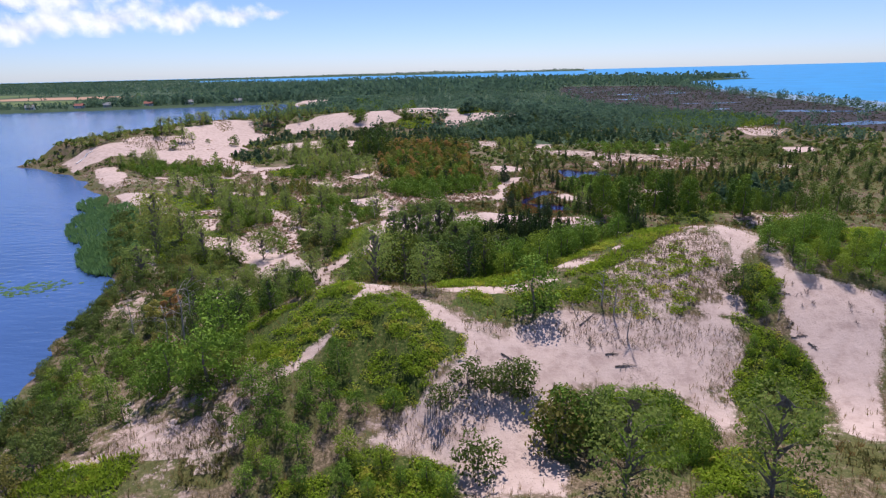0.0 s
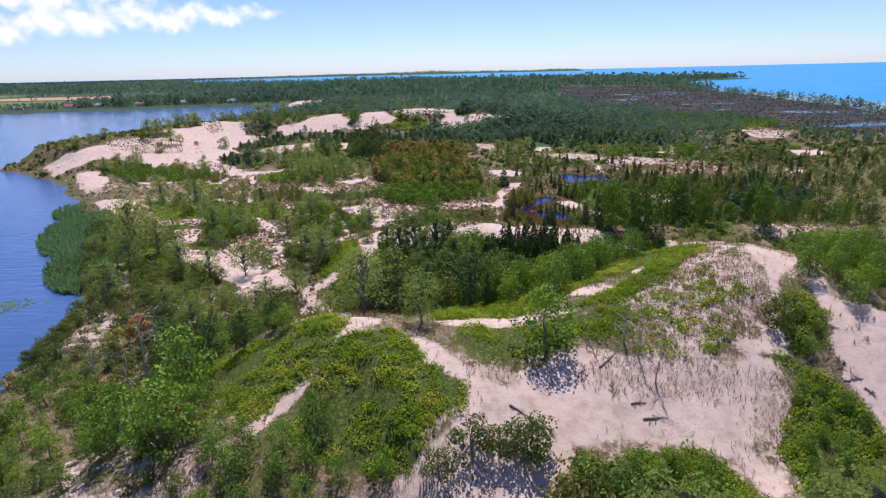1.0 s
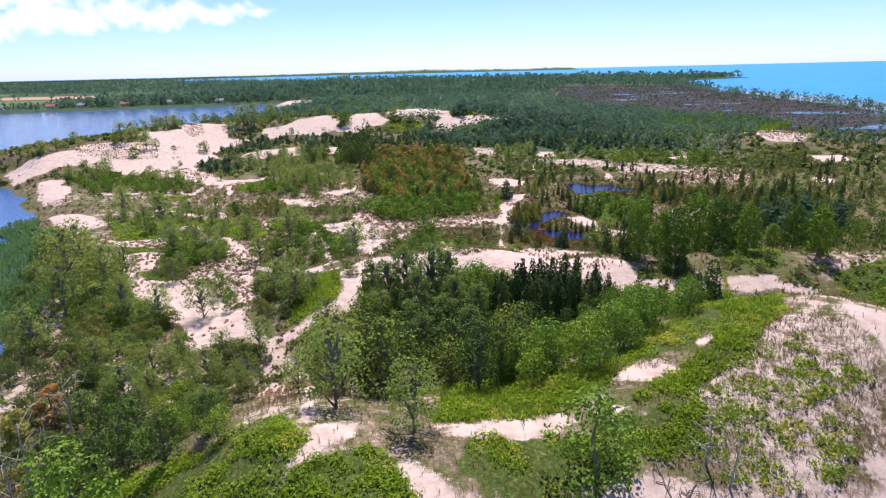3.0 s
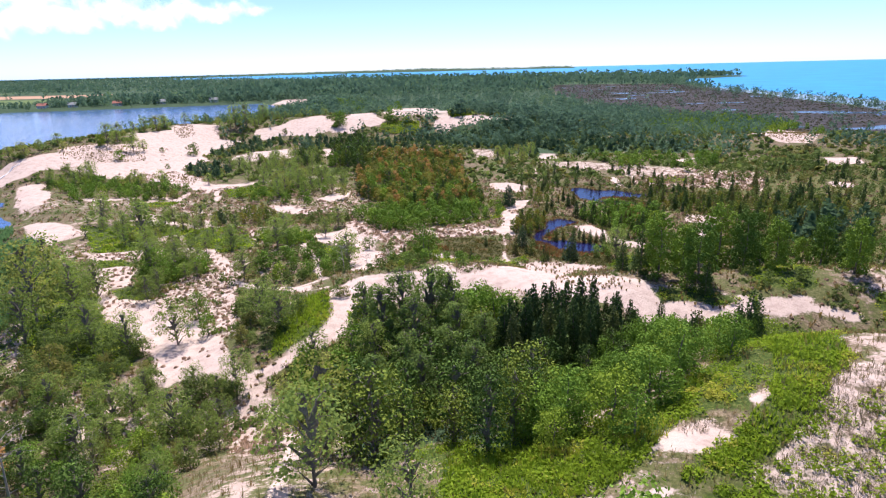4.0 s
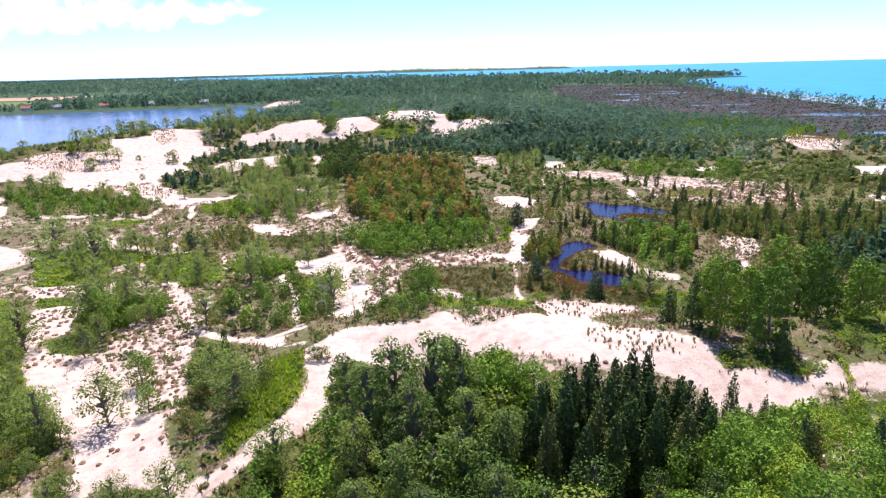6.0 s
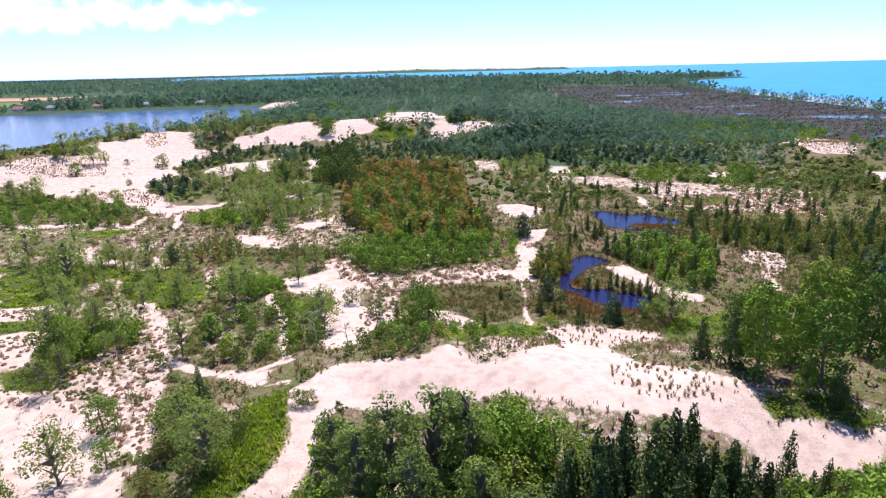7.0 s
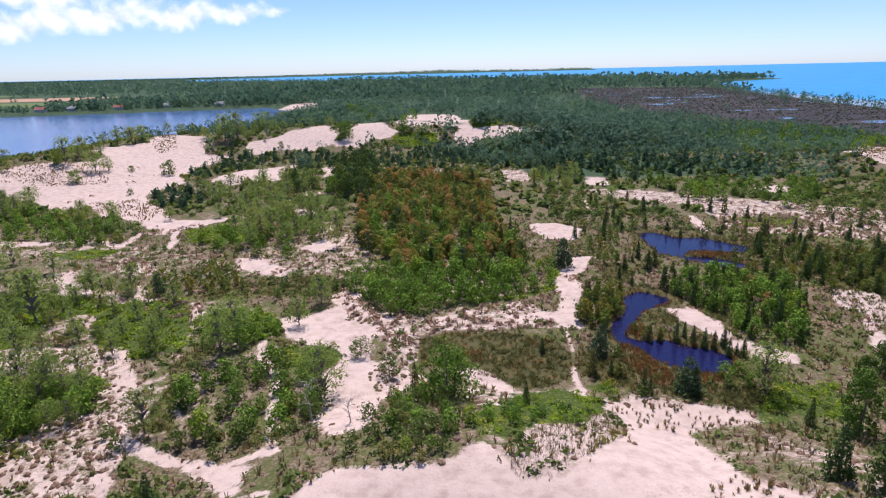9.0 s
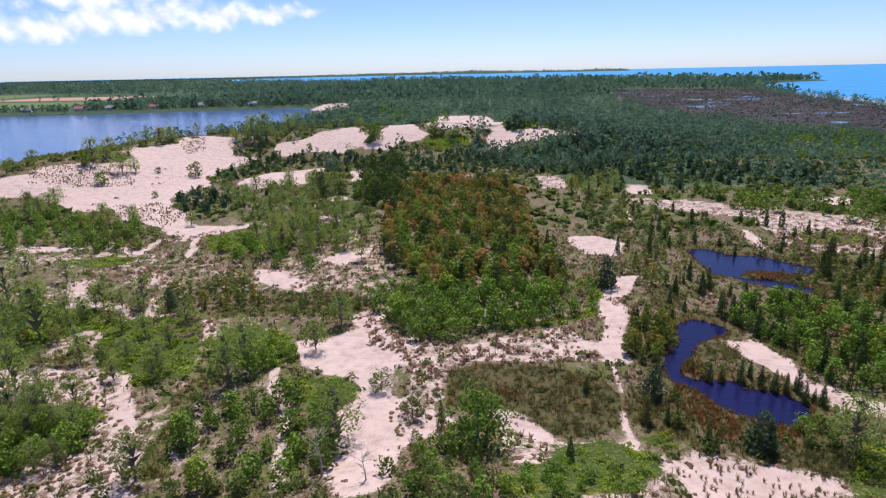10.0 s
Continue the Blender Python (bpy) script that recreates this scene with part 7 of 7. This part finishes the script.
merged("marram", list(zip(x[marram], y[marram], rng.uniform(0.6, 1.3, int(marram.sum())))), [tuft(610 + k, 0.5, 0.24, 6, 0.026) for k in range(5)],
       LEAF["grass"], "thin marram stalks on the steep dune", "grass", rng)


def dotted(outlines, per, lo, hi, patchy=0.0, seed=99):
    """Even places within outlines, so many to the square metre, thinned in patches: x, y, scale."""
    out = []
    for line in outlines:
        xs, ys = [p[0] for p in line], [p[1] for p in line]
        n = int((max(xs) - min(xs)) * (max(ys) - min(ys)) * per)
        u, v = rng.uniform(min(xs), max(xs), n), rng.uniform(min(ys), max(ys), n)
        keep = inside(u, v, line) > 0
        if patchy:
            keep &= wave_noise(u, v, 3.0, seed) > rng.uniform(-1.2, 0.5, n) * patchy
        out += list(zip(u[keep], v[keep], rng.uniform(lo, hi, int(keep.sum()))))
    return out


spots = dotted(STALK_PLAN + BANK_PLAN, 10.0, 0.6, 1.25, 1.0)
merged("dead_brush", dotted(BRUSH_PLAN, 1.5, 0.5, 1.3, 0.8), [tuft(617 + k, 0.34, 0.42, 9, 0.035) for k in range(4)], LEAF["twig"], "grey tangled dead brush on sand", "brush", rng)
merged("tall_grass", dotted(TURF_PLAN, 5.0, 0.7, 1.3), [tuft(633 + k, 0.5, 0.3, 6, 0.09) for k in range(4)], LEAF["vine"], "long bright green grass on the slope", "grass", rng)
merged("marram_stalks", spots, [tuft(615 + k, 0.4, 0.24, 5, 0.026) for k in range(5)], LEAF["stalk"], "dense dry brown marram stalks on the hill flank", "grass", rng)
spots = dotted(TUSS_PLAN, 1.3, 0.5, 1.4, 0.8)
merged("grass_tussocks", spots, [tuft(625 + k, 0.42, 0.24, 26, 0.045) for k in range(5)], LEAF["grass"], "olive and straw grass tussocks on bare sand", "grass", rng)
merged("dune_grass", list(zip(x[grass], y[grass], size[grass])), [tuft(620 + k, 0.6, 0.45, 7, 0.13) for k in range(5)],
       LEAF["grass"], "dry straw-coloured marram grass tufts in sand", "grass", rng)
heathland = dry & (c["heather"] > 0) & (clump > -0.45) & (chance < 0.85)
heath = heathland | free & (y > 95) & (chance > 0.34) & (chance < 0.56) | dry & open_sand & (c["sand"] < np.where(x < -25, 0.9, 0.5)) & (y > 100) & ((y < 120) | (y > 140) | (x < -22)) & (clump > 0.1) & (chance > np.where(x < -25, 0.6, 0.75))
for some, count, leaf in ((heath & (y < 170), 16, 0.16), (heath & (y >= 170), 8, 0.28)):
    extra = dotted([line for line in HEATH_PLAN if (min(p[1] for p in line) < 170) == (count > 8)], 0.5 if count > 8 else 0.22, 0.3, 1.1 if count > 8 else 1.5, 0.9)
    merged("dry_heath", extra + list(zip(x[some], y[some], rng.uniform(0.35, 1.15, int(some.sum())) * (1.0 if count > 8 else 1.5))), [hummock(640 + k, 0.34, 0.27, 9) if count > 8 else mound(640 + k, 0.5, 0.42, count, leaf) for k in range(5)],
           LEAF["heath"], "brown dry heath clumps scattered on sand", "shrubs", rng)
low_green = free & (y > 95) & (chance > 0.56) & (chance < 0.72)
merged("low_shrubs", list(zip(x[low_green], y[low_green], rng.uniform(0.5, 1.5, int(low_green.sum())))), [mound(650 + k, 0.7, 0.6, 14, 0.3) for k in range(5)],
       LEAF["willow"], "small olive-green shrubs between the sand patches", "shrubs", rng)
sedge = (dry | by_pond & (z > POND - 0.22)) & (c["wet"] > 0) & ~open_sand & (chance < 0.9)
sedge_spots = list(zip(x[sedge], y[sedge], rng.uniform(0.5, 1.1, int(sedge.sum()))))
extra = dotted(WET_PLAN + OLIVE_PLAN, 1.8, 0.55, 1.25)
lie = ground(np.array([q[0] for q in extra]), np.array([q[1] for q in extra]))
sedge_spots += [q for q, z_ in zip(extra, lie) if z_ > POND - 0.2]
merged("wet_sedge", sedge_spots, [tuft(660 + k, 0.34, 0.55, 12, 0.09) for k in range(4)],
       LEAF["sedge"], "olive and rusty sedge round the ponds", "grass", rng)

ex, ey = rng.uniform(12, 90, 26000), rng.uniform(145, 238, 26000)
rim, depth_ = np.maximum(depth(ex, ey, RUSTY_PLAN), depth(ex, ey, POND_PLAN) + 0.8), ground(ex, ey)
fringe = (rim > 0) & (depth_ > POND - 0.3) & (wave_noise(ex, ey, 5.0, 103) > rng.uniform(-0.9, 0.7, len(ex)))
reeds_ = dotted(POND_PLAN, 2.2, 0.5, 1.1, 1.0, 123)
merged("pond_rushes", [(a, b, s) for a, b, s in reeds_ if wave_noise(np.array(a), np.array(b), 9.0, 131) > -0.15], [tuft(668 + k, 0.7, 0.12, 3, 0.05) for k in range(4)], LEAF["stalk"], "thin brown rushes standing in the pond", "rushes", rng)
merged("rusty_sedge", dotted(RUSTY_PLAN, 5.0, 0.5, 1.2) + list(zip(ex[fringe], ey[fringe], rng.uniform(0.5, 1.2, int(fringe.sum())))), [tuft(665 + k, 0.55, 0.35, 7, 0.1) for k in range(4)],
       LEAF["rusty"], "orange-brown sedge fringe at the water's edge", "grass", rng)

x = rng.uniform(-260, 330, 9000)
y = rng.uniform(245, 440, 9000)
c, z = cover(x, y), ground(x, y)
ok = (z > LAKE + 0.4) & (c["sand"] < -0.25) & (c["marsh"] < 0.2)
merged("far_shrubs", [(a, b, s) for a, b, s in zip(x[ok], y[ok], rng.uniform(0.7, 2.6, int(ok.sum())))], [mound(670 + k, 0.8, 0.75, 9, 0.6) for k in range(4)],
       LEAF["willow"], "green and olive scrub behind the ponds", "shrubs", rng)

merged("marsh_scrub", [(a, b, s) for a, b, s in zip(x_m, y_m, rng.uniform(0.3, 1.3, len(x_m)))], [mound(690 + k, 0.9, 0.6, 7, 0.6) for k in range(3)], LEAF["marsh"], "dark brown scrub of the marsh", "shrubs", rng)

reed_places = []
for cx, cy, rx, ry, turn in REEDS:
    ca, sa = math.cos(radians(turn)), math.sin(radians(turn))
    for _ in range(int(rx * ry * 5)):
        q, ang = math.sqrt(rng.uniform()), rng.uniform(0, 2 * math.pi)
        u, v = q * rx * math.cos(ang), q * ry * math.sin(ang)
        reed_places.append((cx + u * ca - v * sa, cy + u * sa + v * ca, rng.uniform(0.8, 1.3)))
merged("reed_bed", reed_places, [tuft(680 + k, 1.25, 0.5, 12, 0.14) for k in range(4)], LEAF["reed"], "dense green reed bed in shallow lake water", "reeds", rng)

ang = np.arange(7) * 2 * np.pi / 7
pad = (np.concatenate([[(0, 0, 0.04)], np.stack([0.35 * np.cos(ang), 0.35 * np.sin(ang), np.full(7, 0.04)], 1)]), np.array([(0, 1 + k, 1 + (k + 1) % 7) for k in range(7)]))
pads = [(cx + rng.normal() * 4, cy + rng.normal() * 1.6, rng.uniform(0.6, 1.6)) for cx, cy in ((-91, 110), (-86, 114), (-60, 66)) for _ in range(70)]
merged("lily_pads", pads, [pad], LEAF["reed"], "pale green lily pads floating on the lake", "water plants", rng)


# ---- cottages on the far shore ----
ROOFS = [plain("grey_shingles", (0.2, 0.2, 0.21), (0.3, 0.3, 0.3), 0.6), plain("red_shingles", (0.3, 0.1, 0.07), (0.4, 0.15, 0.1), 0.6)]
BOARDS = plain("white_boards", (0.66, 0.66, 0.63), (0.8, 0.8, 0.78), 0.5)
PANE = plain("dark_glass", (0.02, 0.025, 0.03), (0.04, 0.05, 0.06), 0.5, 0.1)


def box(x0, x1, y0, y1, z0, z1):
    v = np.array([(x, y, z) for z in (z0, z1) for x, y in ((x0, y0), (x1, y0), (x1, y1), (x0, y1))])
    return v, np.array([(0, 3, 2, 1), (4, 5, 6, 7), (0, 1, 5, 4), (1, 2, 6, 5), (2, 3, 7, 6), (3, 0, 4, 7)])


def cottage(x, y, turn, roof):
    root = new("cottage")
    new("wall", mesh_from("wall", *box(-5, 5, -3.5, 3.5, -0.6, 3.2), BOARDS)).parent = root
    v = np.array([(s * 5.6, a, b) for s in (-1, 1) for a, b in ((-4.1, 3.0), (0, 5.8), (4.1, 3.0), (4.1, 2.75), (0, 5.5), (-4.1, 2.75))])
    f = np.array([(0, 1, 7, 6), (1, 2, 8, 7), (2, 3, 9, 8), (3, 4, 10, 9), (4, 5, 11, 10), (5, 0, 6, 11), (0, 5, 4, 1), (1, 4, 3, 2), (6, 7, 10, 11), (7, 8, 9, 10)])
    new("roof", mesh_from("roof", v, f, ROOFS[roof])).parent = root
    new("door", mesh_from("door", *box(-0.5, 0.5, -3.6, -3.5, 0, 2.1), ROOFS[1])).parent = root
    new("chimney", mesh_from("chimney", *box(2.2, 3.0, 0.6, 1.4, 4.6, 6.7), ROOFS[1])).parent = root
    for k in (-3.2, 2.6):
        sash = new("window", mesh_from("window", *joined([box(k - 0.12, k, -3.6, -3.5, 0.8, 2.3), box(k + 1.3, k + 1.42, -3.6, -3.5, 0.8, 2.3), box(k, k + 1.3, -3.6, -3.5, 0.8, 0.9), box(k, k + 1.3, -3.6, -3.5, 2.2, 2.3)]), BOARDS))
        sash.parent = root
        new("pane", mesh_from("pane", *box(k, k + 1.3, -3.56, -3.5, 0.9, 2.2), PANE)).parent = sash
    root.matrix_basis = pose(x, y, float(ground(x, y)) + 0.1, 0, 0, turn)
    return tagged(root, "small white cottage under trees by the lake", "house", "cottages on the far shore")


for x, y, turn, roof in ((-530, 757, 20, 0), (-472, 766, 5, 1), (-440, 773, 30, 0), (-392, 786, 10, 1), (-345, 800, 25, 0), (-283, 812, 15, 0), (-58, 1160, 10, 0), (-600, 755, 0, 1)):
    cottage(x, y, turn, roof)


# ---- clouds, far off ----
def cloud_material():
    m, t, p, o = material("cloud")
    t.nodes.remove(p)
    co, info = node(t, "TexCoord"), node(t, "ObjectInfo")
    away_ = node(t, "Combine" + "XYZ")
    t.links.new(maths(t, "MULTIPLY", info.outputs["Random"], 40.0), away_.inputs[2])
    add = node(t, "VectorMath")
    t.links.new(co.outputs["Object"], add.inputs[0])
    t.links.new(away_.outputs[0], add.inputs[1])
    n = node(t, "TexNoise", Scale=1 / 210, Detail=6.0, Roughness=0.55)
    t.links.new(add.outputs[0], n.inputs["Vector"])
    rim = node(t, "VectorMath")
    rim.operation = "LENGTH"
    centre = node(t, "VectorMath")
    centre.operation = "MULTIPLY_ADD"
    centre.inputs[1].default_value, centre.inputs[2].default_value = (2, 2, 0), (-1, -1, 0)
    t.links.new(co.outputs["Generated"], centre.inputs[0])
    t.links.new(centre.outputs[0], rim.inputs[0])
    depth = maths(t, "ADD", maths(t, "SUBTRACT", 0.78, rim.outputs["Value"]), maths(t, "MULTIPLY", maths(t, "SUBTRACT", n.outputs["Fac"], 0.5), 2.4))
    r = node(t, "MapRange")
    r.interpolation_type = "SMOOTHSTEP"
    t.links.new(depth, r.inputs[0])
    r.inputs[1].default_value, r.inputs[2].default_value, r.inputs[4].default_value = -0.1, 0.6, 0.85
    # card glows by itself; lilac and white patches paint its shade and sunlight
    em = node(t, "Emission", Strength=1.25)
    n2 = node(t, "TexNoise", Scale=1 / 95, Detail=4.0)
    t.links.new(add.outputs[0], n2.inputs["Vector"])
    t.links.new(ramp(t, n2.outputs["Fac"], (0.36, (0.6, 0.63, 0.82)), (0.64, (0.86, 0.86, 0.94))), em.inputs["Color"])
    clear, mix = node(t, "BsdfTransparent"), node(t, "MixShader")
    t.links.new(r.outputs[0], mix.inputs[0])
    t.links.new(clear.outputs[0], mix.inputs[1])
    t.links.new(em.outputs[0], mix.inputs[2])
    t.links.new(mix.outputs[0], o.inputs["Surface"])
    return m


CLOUD = cloud_material()
for bearing, rise, wide, tall in ((34.8, 3.7, 12, 3.0), (28.5, 4.5, 12, 3.2), (23.0, 4.6, 9, 3.0), (18.4, 4.8, 7, 2.2), (15.4, 4.9, 4, 1.2), (31, 6.2, 18, 3), (43, 5, 14, 3)):
    d, k = 4700, radians(bearing)
    w, h = d * radians(wide) / 2, d * radians(tall) / 2
    ob = new("cloud", mesh_from("cloud", np.array([(-w, -h, 0), (w, -h, 0), (w, h, 0), (-w, h, 0)]), np.array([(0, 1, 2, 3)]), CLOUD))
    ob.matrix_basis = look((-d * math.sin(k), d * math.cos(k), 40 + d * math.tan(radians(rise))), (0, 0, 40))
    tagged(ob, "white fair-weather cloud bank in the distance", "cloud", kind="structure")
